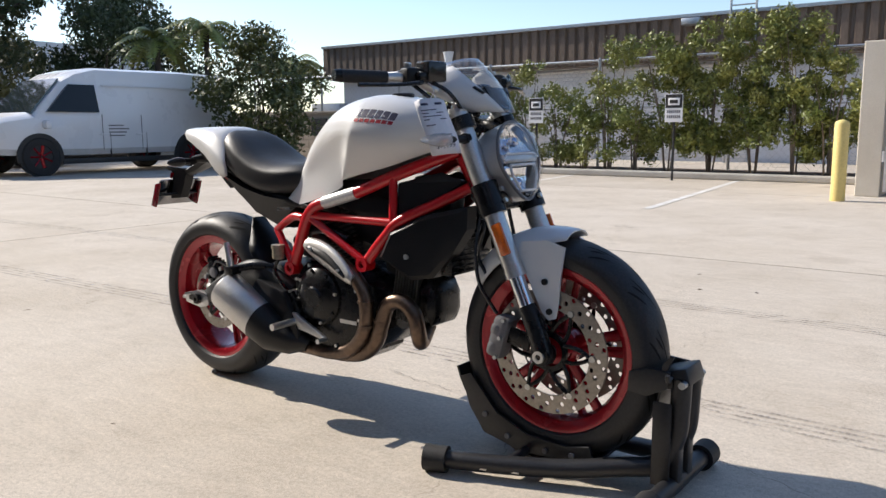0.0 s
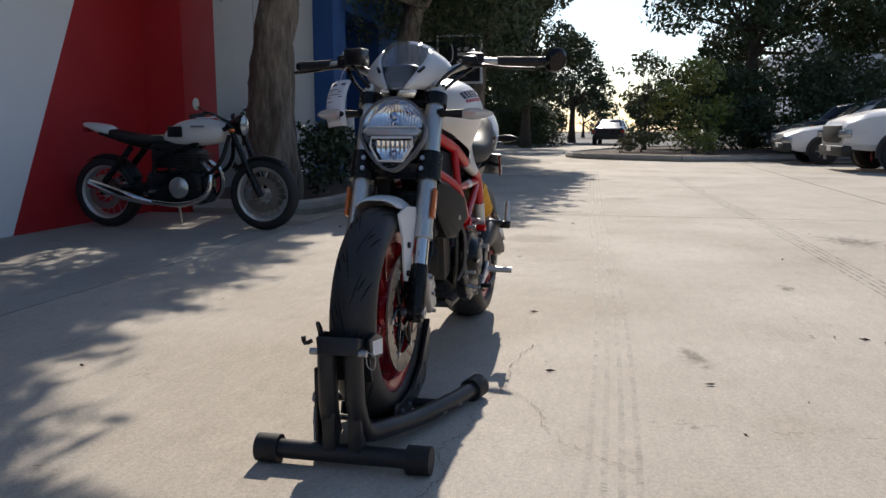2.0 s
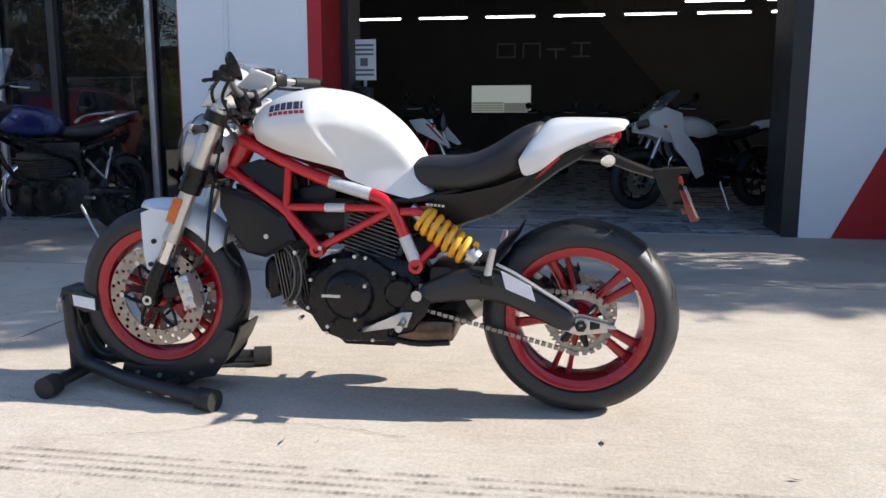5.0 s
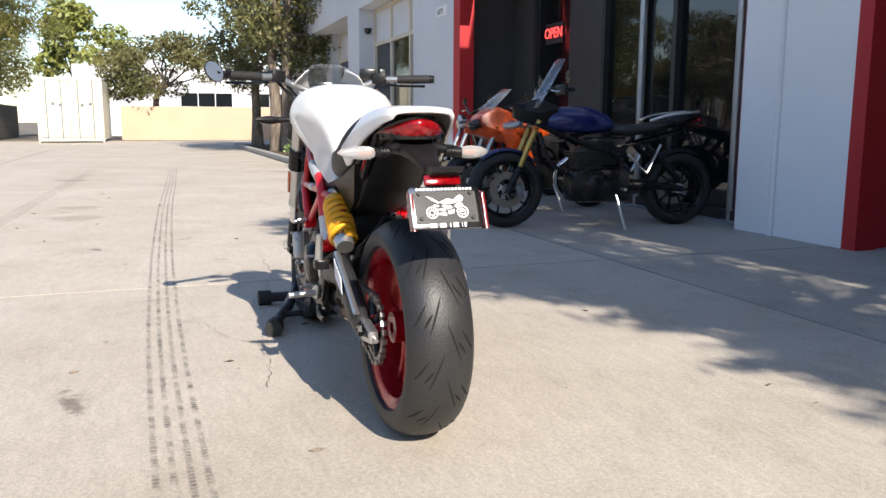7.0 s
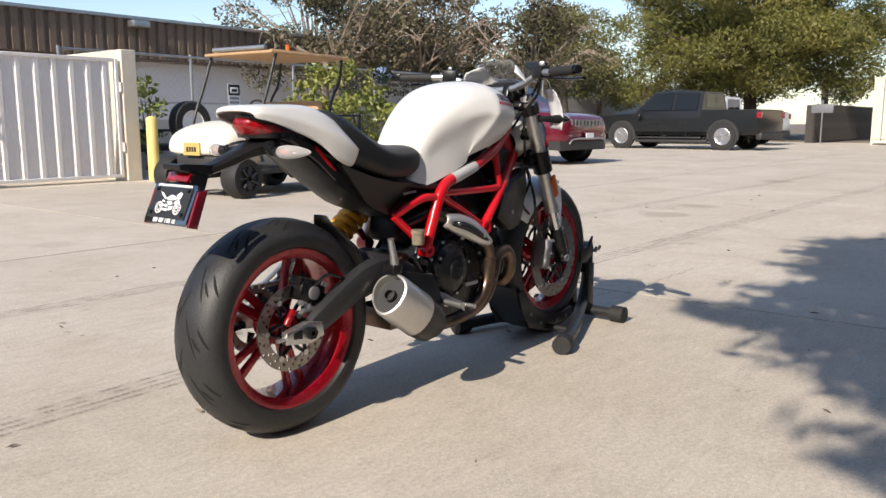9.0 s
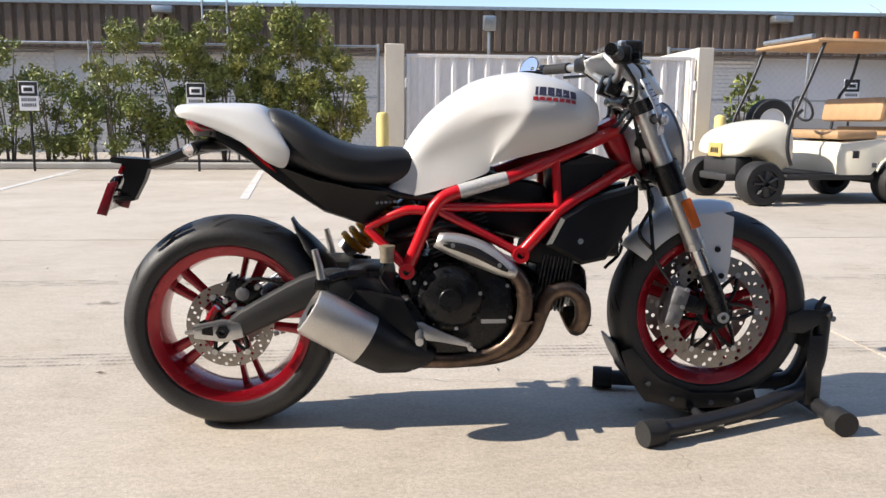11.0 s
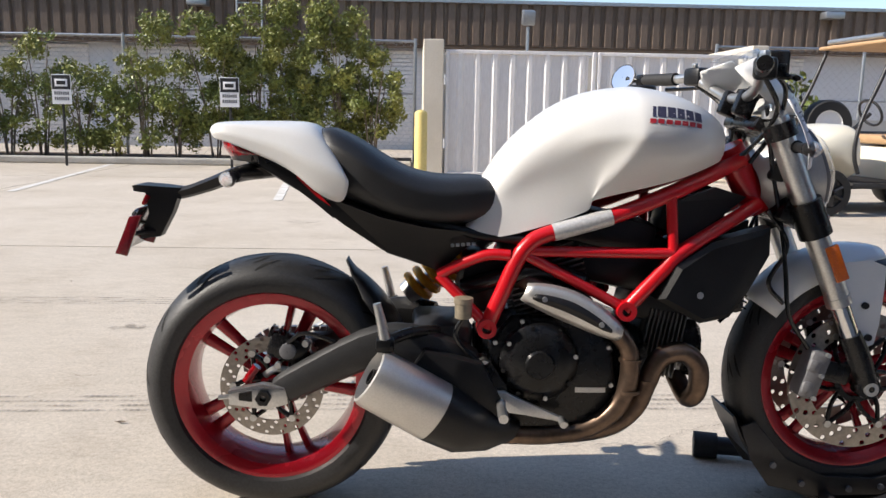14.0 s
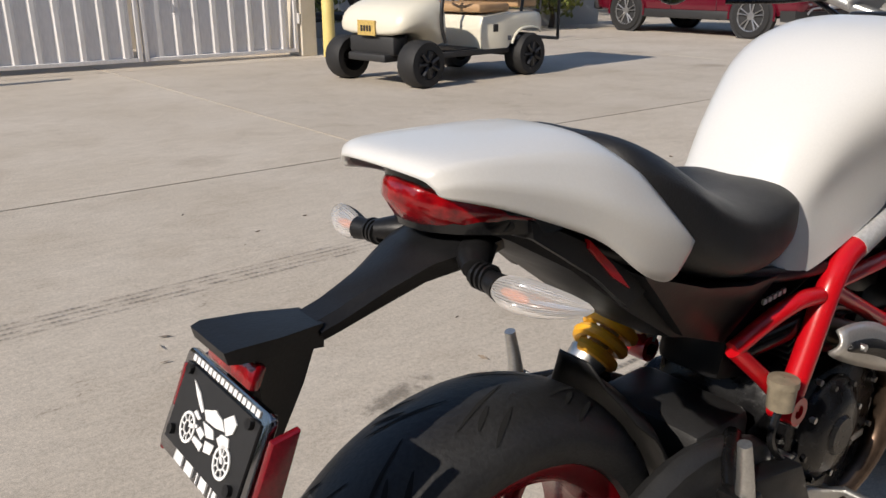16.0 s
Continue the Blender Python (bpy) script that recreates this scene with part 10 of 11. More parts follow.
def golf_cart(at, turn):
    t = thing("golf_cart", "cream golf cart with tan seats and black off-road tyres", "golf cart", at, turn)
    bm = B()
    rings = []
    for x, zb, zt, hw in ((1.02, 0.535, 0.60, 0.36), (1.00, 0.50, 0.68, 0.45), (0.95, 0.485, 0.765, 0.51), (0.86, 0.50, 0.825, 0.545), (0.73, 0.51, 0.870, 0.565), (0.61, 0.47, 0.897, 0.575), (0.52, 0.36, 0.91, 0.58), (0.45, 0.31, 0.915, 0.58), (0.40, 0.30, 0.90, 0.57)):
        h = zt - zb
        half = [(hw, zb), (hw * 1.01, zb + h * 0.40), (hw * 0.985, zb + h * 0.68), (hw * 0.90, zb + h * 0.86), (hw * 0.66, zt - 0.012), (hw * 0.25, zt)]
        rings.append([(x, -y, z) for y, z in half] + [(x, y, z) for y, z in half[::-1]])
    loft(bm, rings)
    part("front_cowl", bm, CREAM, t, "rounded cream front cowl", subsurf=1, smooth=60)
    bm = B()
    rings = []
    for x, zb, zt, hw in ((-0.10, 0.33, 0.60, 0.56), (-0.14, 0.32, 0.67, 0.59), (-0.50, 0.32, 0.70, 0.60), (-0.58, 0.40, 0.705, 0.60), (-0.68, 0.50, 0.71, 0.60), (-0.98, 0.52, 0.71, 0.60), (-1.10, 0.47, 0.69, 0.58), (-1.16, 0.48, 0.64, 0.54)):
        h = zt - zb
        half = [(hw, zb), (hw, zb + h * 0.72), (hw * 0.96, zt - 0.015), (hw * 0.86, zt)]
        rings.append([(x, -y, z) for y, z in half] + [(x, y, z) for y, z in half[::-1]])
    loft(bm, rings)
    part("rear_body", bm, CREAM, t, "cream rear body", smooth=45)
    for s in (-1, 1):
        part("side_sill", box(B(), -0.56, 0.50, s * 0.50, s * 0.585, 0.265, 0.325, 0.015), PLAST, t)
        part("side_pocket", box(B(), -0.34, -0.26, s * 0.600, s * 0.606, 0.50, 0.58, 0.004), PLAST, t, "black charger socket")
        part("arch_flare", tube(B(), [(-0.57, s * 0.605, 0.36), (-0.62, s * 0.61, 0.45), (-0.72, s * 0.612, 0.515), (-0.86, s * 0.612, 0.53), (-1.0, s * 0.61, 0.515), (-1.08, s * 0.60, 0.47)], 0.014, seg=8, n=4), CREAM, t)
        part("front_arm", rod(B(), (0.82, s * 0.20, 0.30), (0.82, s * 0.48, 0.23), 0.025, seg=8), PLAST, t)
        part("front_spring", rod(B(), (0.80, s * 0.34, 0.27), (0.78, s * 0.30, 0.50), 0.035, seg=10), PLAST, t)
    part("rear_axle", rod(B(), (-0.84, -0.50, 0.23), (-0.84, 0.50, 0.23), 0.035, seg=10), PLAST, t)
    part("floor_pan", box(B(), -0.30, 0.40, -0.52, 0.52, 0.28, 0.34, 0.01), PLAST, t)
    part("chassis", box(B(), -1.15, 1.05, -0.30, 0.30, 0.24, 0.32, 0.02), PLAST, t)
    part("seat_cushion", box(B(), -0.60, -0.10, -0.54, 0.54, 0.70, 0.80, 0.035), TANV, t, "tan vinyl seat cushion")
    part("seat_back", obox(B(), (-0.68, 0, 1.03), (0.10, 1.04, 0.27), (0, -10, 0), 0.045), TANV, t, "tan vinyl backrest")
    part("rear_seat", box(B(), -1.15, -0.80, -0.48, 0.48, 0.74, 0.84, 0.03), TANV, t, "tan rear seat")
    bm = B()
    box(bm, -1.22, 0.26, -0.60, 0.60, 1.715, 1.755, 0.02)
    box(bm, -1.12, 0.16, -0.52, 0.52, 1.75, 1.775, 0.012)
    part("roof", bm, TANV, t, "tan flat roof")
    part("roof_bar", rod(B(), (0.22, -0.46, 1.795), (0.22, 0.46, 1.795), 0.028, seg=12), GALV, t)
    part("beacon", lathe(B(), [(0.001, 1.90), (0.03, 1.895), (0.035, 1.78)], (-0.55, 0.1, 0), axis="z", seg=14, closed=False), AMBER, t, "amber roof beacon")
    for s in (-1, 1):
        part("front_strut", tube(B(), [(0.46, s * 0.592, 0.42), (0.52, s * 0.592, 0.62), (0.48, s * 0.585, 0.92), (0.30, s * 0.575, 1.35), (0.16, s * 0.57, 1.72)], 0.020, seg=10, n=4), BLACKM, t)
        part("rear_strut", tube(B(), [(-0.78, s * 0.55, 0.70), (-0.86, s * 0.56, 1.15), (-1.02, s * 0.56, 1.40), (-1.10, s * 0.56, 1.72)], 0.018, seg=10, n=4), BLACKM, t)
    part("steering_column", rod(B(), (0.40, 0.27, 0.80), (0.16, 0.27, 1.02), 0.02, seg=8), BLACKM, t)
    bm = B()
    ring = [(0.16 + 0.0 + 0.10 * math.sin(a) * 0.55, 0.27 + 0.17 * math.cos(a), 1.03 + 0.17 * math.sin(a) * 0.75) for a in (2 * math.pi * k / 20 for k in range(20))]
    tube(bm, ring, 0.014, seg=8, n=1, closed=True)
    part("steering_wheel", bm, BLACKM, t)
    for x, y in ((0.82, -0.60), (0.82, 0.60), (-0.84, -0.57), (-0.84, 0.57)):
        road_wheel(t, x, y, 0.235, 0.24, 1 if y > 0 else -1, rim=BLACKM)
    bm = B()
    box(bm, 0.76, 0.98, -0.36, 0.36, 0.30, 0.50, 0.04)
    part("bumper", bm, PLAST, t)
    part("plate", box(B(), 1.020, 1.035, -0.14, 0.14, 0.50, 0.65), mat("yellow_plate", (0.60, 0.42, 0.13), 0.5), t, "orange-yellow front plate", smooth=None)
    bm = B()
    for k in range(4):
        box(bm, 1.0355, 1.039, -0.085 + k * 0.045, -0.055 + k * 0.045, 0.54, 0.60)
    part("plate_bars", bm, SIGN_K, t, smooth=None)
    for s in (-1, 1):
        bm = B()
        for k in range(4):
            box(bm, -0.80 + k * 0.08, -0.745 + k * 0.08, s * 0.601 - 0.003, s * 0.601 + 0.003, 0.40, 0.45)
        part("side_mark", bm, GREYPL, t, "grey maker's mark bars", smooth=None)
    bm = B()
    tube(bm, [(-1.15, -0.45, 0.40), (-1.60, -0.45, 0.36), (-1.60, 0.45, 0.36), (-1.15, 0.45, 0.40)], 0.02, seg=8, n=1)
    tube(bm, [(-1.60, -0.45, 0.36), (-1.60, -0.45, 0.98), (-1.60, 0.45, 0.98), (-1.60, 0.45, 0.36)], 0.02, seg=8, n=1)
    part("rear_step", bm, BLACKM, t, "black rear step frame")
    return t


golf_cart((4.48, 6.66, 0), 186)


def spare_trailer():
    t = thing("flat_trailer", "low dark trailer with a spare wheel standing on it", "trailer", (5.9, 10.6, 0))
    part("deck", box(B(), -0.4, 3.4, -0.75, 0.75, 0.42, 0.52, 0.02), PLAST, t)
    part("drawbar", rod(B(), (-0.4, 0, 0.45), (-1.1, 0, 0.42), 0.035, seg=8), PLAST, t)
    for s in (-1, 1):
        road_wheel(t, 1.6, s * 0.86, 0.30, 0.2, s)
        part("side_rail", rod(B(), (-0.4, s * 0.74, 0.75), (3.4, s * 0.74, 0.75), 0.025, seg=8), PLAST, t)
        for x in (-0.4, 0.9, 2.2, 3.4):
            part("rail_post", rod(B(), (x, s * 0.74, 0.50), (x, s * 0.74, 0.75), 0.02, seg=8), PLAST, t)
    part("drawbar_stand", rod(B(), (-1.05, 0, 0), (-1.05, 0, 0.44), 0.03, seg=8), PLAST, t)
    c = (-0.20, -0.70, 0.88)
    part("spare_tyre", lathe(B(), [(0.21, -0.10), (0.33, -0.11), (0.36, -0.07), (0.36, 0.07), (0.33, 0.11), (0.21, 0.10)], c, seg=36), RUBBER, t, "black spare tyre")
    part("spare_rim", lathe(B(), [(0.215, -0.09), (0.19, -0.06), (0.10, -0.05), (0.05, -0.07), (0.001, -0.07)], c, seg=30, closed=False), SIGN_W, t, "white steel spare rim")
    return t


spare_trailer()


def container():
    t = thing("shipping_container", "cream steel shipping container at the lot's end", "container", (33.0, 3.75, 0))
    CRM = mat("cream_container_paint", (0.68, 0.65, 0.50), 0.5, 0, (0.58, 0.55, 0.42), 1.2, 0.6, 40, 0.08, 0.1)
    part("body", box(B(), 0.06, 6.1, -1.22, 1.22, 0.10, 2.56), CRM, t, smooth=None)
    for y0, y1 in ((-1.16, -0.01), (0.01, 1.16)):
        d = part("door", box(B(), 0.0, 0.06, y0, y1, 0.22, 2.46, 0.008, 1), CRM, t)
        for k in range(5):
            z = 0.36 + k * 0.44
            part("door_panel", box(B(), -0.015, 0.0, y0 + 0.12, y1 - 0.12, z, z + 0.34, 0.01, 1), CRM, d)
        for y in (y0 + 0.30, y1 - 0.30):
            part("lock_rod", rod(B(), (-0.04, y, 0.15), (-0.04, y, 2.52), 0.02, seg=8), GALV, d)
    for y in (-1.22, 1.16):
        part("corner_post", box(B(), -0.02, 0.08, y, y + 0.06, 0.0, 2.59), CRM, t, smooth=None)
    part("header", box(B(), -0.02, 0.08, -1.16, 1.16, 2.47, 2.59), CRM, t, smooth=None)
    part("sill", box(B(), -0.02, 0.08, -1.16, 1.16, 0.06, 0.20), CRM, t, smooth=None)
    bm = B()
    for y, z in ((-0.75, 1.55), (-0.45, 1.5), (0.62, 1.55), (0.35, 1.5)):
        box(bm, -0.018, -0.0155, y - 0.06, y + 0.06, z - 0.06, z + 0.06)
    part("marks", bm, GREYPL, t, "small faded marks", smooth=None)
    return t


container()
bm = B()
box(bm, 37.0, 37.3, -9.0, 2.0, 0, 1.55)
structure("wall_east_peach", bm, PEACH, "low peach stucco wall at the lot's end")
bm = B()
box(bm, 50.0, 62.0, -16.0, 5.0, 0, 4.2)
eb = structure("wall_east_far", bm, BLDG_W, "white industrial building beyond the wall")
for y in (-7.0, -2.6):
    bm = B()
    box(bm, 49.96, 50.02, y - 1.6, y + 1.6, 0.9, 2.6)
    wdw = part("far_window", bm, CARGLS, eb, "dark window band", smooth=None)
    bm = B()
    for k in range(4):
        box(bm, 49.93, 49.97, y - 1.6 + k * 1.04, y - 1.54 + k * 1.04, 0.9, 2.6)
    box(bm, 49.93, 49.97, y - 1.6, y + 1.6, 1.72, 1.78)
    part("window_bars", bm, BLDG_W, wdw, smooth=None)
bm = B()
for y in (-3.0, 0.5):
    box(bm, 52.0, 53.4, y - 0.7, y + 0.7, 4.2, 4.8)
part("roof_unit", bm, GALV, eb, smooth=None)
bm = B()
box(bm, 40.0, 70.0, 24.0, 40.0, 0, 3.6)
structure("wall_north_east_far", bm, STUC_G, "pale low building behind the far trees")
bm = B()
box(bm, 34.5, 46.0, 7.5, 7.8, 0, 1.6)
scr = structure("wall_east_bin_screen", bm, mat("dark_screen", (0.05, 0.045, 0.04), 0.8), "dark slatted screen beside the container")
me = None
for k in range(50):
    if me is None:
        ob = part("slat", box(B(), -0.085, 0.085, -0.04, -0.012, 0.02, 1.62), mat("weathered_dark_slat", (0.075, 0.062, 0.05), 0.85, 0, (0.04, 0.034, 0.03), 2.0, 0.8, 30, 0.25, 0.2), scr, smooth=None)
        me = ob.data
    else:
        ob = new("slat", me)
        ob.parent = scr
    ob.location = (34.62 + k * 0.23, 7.5, (k * 37 % 11) * 0.006)
sp = thing("sign_post", "thin post with a small pale sign by the screen", "sign", (33.4, 6.9, 0))
part("post", rod(B(), (0, 0, 0), (0, 0, 1.75), 0.03, seg=8), GALV, sp)
part("sign_board", box(B(), -0.03, -0.01, -0.42, 0.42, 1.25, 1.60, 0.005), GREYPL, sp, "small pale sign board")
bm = B()
box(bm, -80.0, -60.0, 14.0, 40.0, 0, 7.5)
structure("wall_west_far_block", bm, BLDG_W, "pale far building behind the trees")

# ---- other parked motorcycles ----
def parked_bike(label, at, turn, tank_m, tail_m, style="roadster", rim=None, fork_m=None, frame_m=None, wb=1.45, rear_r=0.31, front_r=0.305, hw=0.07, stand=True, lean=0.0):
    """A motorcycle facing +x, its middle over the given place."""
    t = thing("motorcycle", label, "motorcycle")
    t.matrix_basis = pose(*at, lean, 0, turn)
    a, b = -wb / 2, wb / 2
    rim, fork_m, frame_m = rim or BLKEN, fork_m or ALU, frame_m or BLKEN
    for nm, c, r, w in (("rear_wheel", (a, 0, rear_r), rear_r, hw * 1.15), ("front_wheel", (b, 0, front_r), front_r, hw * 0.85)):
        wh = thing(nm, "", "")
        wh.parent = t
        bead = r - (0.085 if style != "cafe" else 0.075)
        part("tyre", lathe(B(), tyre_profile(r, w, bead), c, seg=44), RUBBER, wh)
        part("rim", lathe(B(), [(bead + 0.006, -w * 0.72), (bead - 0.022, -w * 0.55), (bead - 0.026, w * 0.55), (bead + 0.006, w * 0.72), (bead - 0.014, w * 0.6), (bead - 0.036, 0), (bead - 0.014, -w * 0.6)], c, seg=44), rim, wh)
        part("hub", lathe(B(), [(0.012, -0.06), (0.045, -0.06), (0.045, 0.06), (0.012, 0.06)], c, seg=18), ALU, wh)
        n = 18 if style == "cafe" else 10
        for k in range(n):
            an = 2 * math.pi * k / n
            part("spoke", tube(B(), [(c[0] + 0.04 * math.cos(an + 0.5), (0.04 if k % 2 else -0.04), c[2] + 0.04 * math.sin(an + 0.5)), (c[0] + (bead - 0.03) * math.cos(an), 0, c[2] + (bead - 0.03) * math.sin(an))], 0.003 if style == "cafe" else 0.009, seg=5, n=1), ALU if style == "cafe" else rim, wh)
        for s in ((-1, 1) if nm == "front_wheel" else (-1,)):
            part("brake_disc", lathe(B(), [(0.09, s * 0.066), (0.15, s * 0.066), (0.15, s * 0.071), (0.09, s * 0.071)], c, seg=36), DISC, wh)
    # forks
    for s in (-1, 1):
        part("fork_tube", rod(B(), (b - 0.26, s * 0.095, 0.90), (b - 0.03, s * 0.095, 0.36), 0.024, seg=12), fork_m, t)
        part("fork_slider", rod(B(), (b - 0.10, s * 0.095, 0.52), (b + 0.01, s * 0.095, 0.29), 0.030, seg=12), BLKEN, t)
        part("calliper", obox(B(), (b - 0.10, s * 0.09, 0.32), (0.06, 0.05, 0.11), (0, 15, 0), 0.012), GREYPL, t)
        part("swingarm", tube(B(), [(-0.22, s * 0.10, 0.36), (a * 0.7, s * 0.115, 0.35), (a, s * 0.115, rear_r)], [0.045, 0.035, 0.028], seg=10, n=3), BLKEN, t)
        part("frame_tube", tube(B(), [(b - 0.30, s * 0.04, 0.86), (0.10, s * 0.11, 0.70), (-0.18, s * 0.12, 0.60), (-0.22, s * 0.12, 0.36)], 0.020, seg=10, n=4), frame_m, t)
        part("frame_down_tube", tube(B(), [(b - 0.28, s * 0.04, 0.80), (b - 0.36, s * 0.11, 0.55), (0.10, s * 0.12, 0.38), (-0.20, s * 0.12, 0.30)], 0.018, seg=10, n=4), frame_m, t)
        part("subframe", tube(B(), [(-0.15, s * 0.10, 0.68), (-0.40, s * 0.10, 0.72), (a - 0.02, s * 0.07, 0.82)], 0.014, seg=8, n=3), frame_m, t)
        part("shock", rod(B(), (-0.42, s * 0.12, 0.70), (a + 0.04, s * 0.125, 0.40), 0.028, seg=10), BLKEN, t)
        part("footpeg", rod(B(), (-0.20, s * 0.13, 0.33), (-0.20, s * 0.24, 0.33), 0.012, seg=8), ALU, t)
    part("fork_clamp", obox(B(), (b - 0.245, 0, 0.86), (0.08, 0.24, 0.04), (0, 22, 0), 0.012), BLKEN, t)
    # engine
    part("airbox", box(B(), -0.26, 0.12, -0.105, 0.105, 0.52, 0.76, 0.04), BLKPL, t)
    part("crankcase", box(B(), -0.30, 0.24, -0.15, 0.15, 0.21, 0.50, 0.06), BLKEN, t)
    for s in (-1, 1):
        part("engine_cover", lathe(B(), [(0.001, s * 0.175), (0.06, s * 0.17), (0.09, s * 0.15), (0.095, s * 0.13)], (0.02, 0, 0.36), seg=26, closed=False), ALU if style == "cafe" else BLKEN, t)
    cyl = part("cylinder", box(B(), -0.03, 0.18, -0.10, 0.10, 0.45, 0.68, 0.01), FINS, t)
    for k in range(9):
        part("fin", box(B(), -0.07 + 0.008 * k, 0.17 + 0.008 * k, -0.12, 0.12, 0.46 + k * 0.022, 0.468 + k * 0.022), FINS, cyl, smooth=None)
    for s in ((-1, 1) if style == "cafe" else (-1,)):
        part("exhaust_pipe", tube(B(), [(0.20, s * 0.07, 0.58), (0.29, s * 0.10, 0.48), (0.26, s * 0.13, 0.30), (0.05, s * 0.16, 0.22), (-0.25, s * 0.17, 0.24)], 0.022, seg=12, n=5), CHROME, t)
        part("silencer", tube(B(), [(-0.22, s * 0.17, 0.235), (-0.45, s * 0.19, 0.29), (a - 0.05, s * 0.20, 0.40)], [0.026, 0.048, 0.040], seg=16, n=4), CHROME if style == "cafe" else GREYPL, t)
    # tank, seat and tail
    tz = 0.92 if style != "adventure" else 1.0
    bm = B()
    rings = []
    for x, zt, zb, w in ((b - 0.30, tz - 0.04, tz - 0.17, 0.07), (b - 0.40, tz + 0.02, tz - 0.20, 0.13), (0.12, tz + 0.03, tz - 0.22, 0.155), (0.0, tz + 0.0, tz - 0.22, 0.14), (-0.12, tz - 0.06, tz - 0.20, 0.10), (-0.16, tz - 0.10, tz - 0.18, 0.07)):
        rings.append([(x, -w * 0.6, zb), (x, -w, zb + 0.05), (x, -w * 0.95, zt - 0.06), (x, -w * 0.5, zt), (x, w * 0.5, zt), (x, w * 0.95, zt - 0.06), (x, w, zb + 0.05), (x, w * 0.6, zb)])
    loft(bm, rings)
    tk = part("fuel_tank", bm, tank_m, t, subsurf=1, smooth=180)
    if style == "cafe":
        for s in (-1, 1):
            part("knee_pad", obox(B(), (0.0, s * 0.133, tz - 0.09), (0.15, 0.02, 0.09), (0, 0, s * 12), 0.009), BLKPL, tk)
            bm = B()
            box(bm, 0.16, 0.28, s * 0.152 - 0.003, s * 0.152 + 0.003, tz - 0.055, tz - 0.04)
            part("tank_mark", bm, GREYPL, tk, smooth=None)
    bm = B()
    rings = []
    sz = 0.80 if style != "adventure" else 0.86
    for x, zt, w in ((-0.10, sz + 0.02, 0.09), (-0.25, sz, 0.14), (-0.45, sz + 0.02, 0.13), (a + 0.02, sz + 0.08, 0.11)):
        rings.append([(x, -w, zt - 0.10), (x, -w, zt - 0.03), (x, -w * 0.7, zt), (x, w * 0.7, zt), (x, w, zt - 0.03), (x, w, zt - 0.10)])
    loft(bm, rings)
    part("seat", bm, SEATM, t, subsurf=1, smooth=180)
    bm = B()
    rings = []
    for x, zt, w, h in ((a + 0.12, sz + 0.09, 0.12, 0.14), (a - 0.04, sz + 0.115, 0.11, 0.11), (a - 0.16, sz + 0.12, 0.07, 0.06), (a - 0.22, sz + 0.12, 0.03, 0.03)):
        rings.append([(x, -w, zt - h), (x, -w * 0.8, zt - 0.02), (x, 0, zt), (x, w * 0.8, zt - 0.02), (x, w, zt - h)])
    loft(bm, rings)
    part("tail", bm, tail_m, t, subsurf=1, smooth=180)
    part("tail_lamp", obox(B(), (a - 0.16, 0, sz + 0.05), (0.05, 0.13, 0.04), (0, 0, 0), 0.012), TAILR, t, "red tail lamp")
    for nm, cx, rr, ww, a0, a1, mm in (("rear_mudguard", a, rear_r, hw * 1.05, 20, 120, BLKPL), ("front_mudguard", b, front_r, hw * 0.85, 50, 140, tank_m if style == "adventure" else BLKPL)):
        rings = []
        for k in range(11):
            an = math.radians(a0 + (a1 - a0) * k / 10)
            rings.append([(cx + (rr + 0.024 - 0.022 * abs(u) ** 2.5) * math.cos(an), u * ww, rr + (rr + 0.024 - 0.022 * abs(u) ** 2.5) * math.sin(an)) for u in (-1, -0.6, -0.2, 0.2, 0.6, 1)])
        bm = B()
        loft(bm, rings, close_ring=False)
        part(nm, bm, mm, t, solid=0.005)
    # bars and headlight
    hz = 0.95 if style == "cafe" else 1.02 if style not in ("adventure",) else 1.14
    part("handlebar", tube(B(), [(b - 0.44, -0.37, hz), (b - 0.36, -0.22, hz + 0.03), (b - 0.30, -0.06, hz - 0.03), (b - 0.30, 0.06, hz - 0.03), (b - 0.36, 0.22, hz + 0.03), (b - 0.44, 0.37, hz)], 0.012, seg=10, n=4), BLKEN, t)
    for s in (-1, 1):
        part("grip", rod(B(), (b - 0.445, s * 0.375, hz), (b - 0.385, s * 0.26, hz + 0.02), 0.018, seg=10), RUBBER, t)
        part("lever", tube(B(), [(b - 0.32, s * 0.20, hz), (b - 0.33, s * 0.30, hz - 0.01), (b - 0.39, s * 0.38, hz - 0.01)], 0.007, seg=6, n=3), ALU, t)
        if style == "cafe" and s > 0:
            continue
        m = part("mirror", lathe(B(), [(0.001, -0.01), (0.045, -0.008), (0.05, 0.0), (0.001, 0.004)], (b - 0.40, s * 0.36, hz + 0.10), axis="x", seg=18, closed=False), BLKEN if style != "cafe" else ALU, t)
        part("mirror_stem", rod(B(), (b - 0.36, s * 0.25, hz + 0.03), (b - 0.395, s * 0.35, hz + 0.08), 0.006, seg=6), BLKEN, t)
        part("indicator", lathe(B(), [(0.001, s * 0.19), (0.016, s * 0.18), (0.018, s * 0.14), (0.001, s * 0.13)], (b - 0.20, 0, 0.84), seg=12, closed=False), AMBER, t)
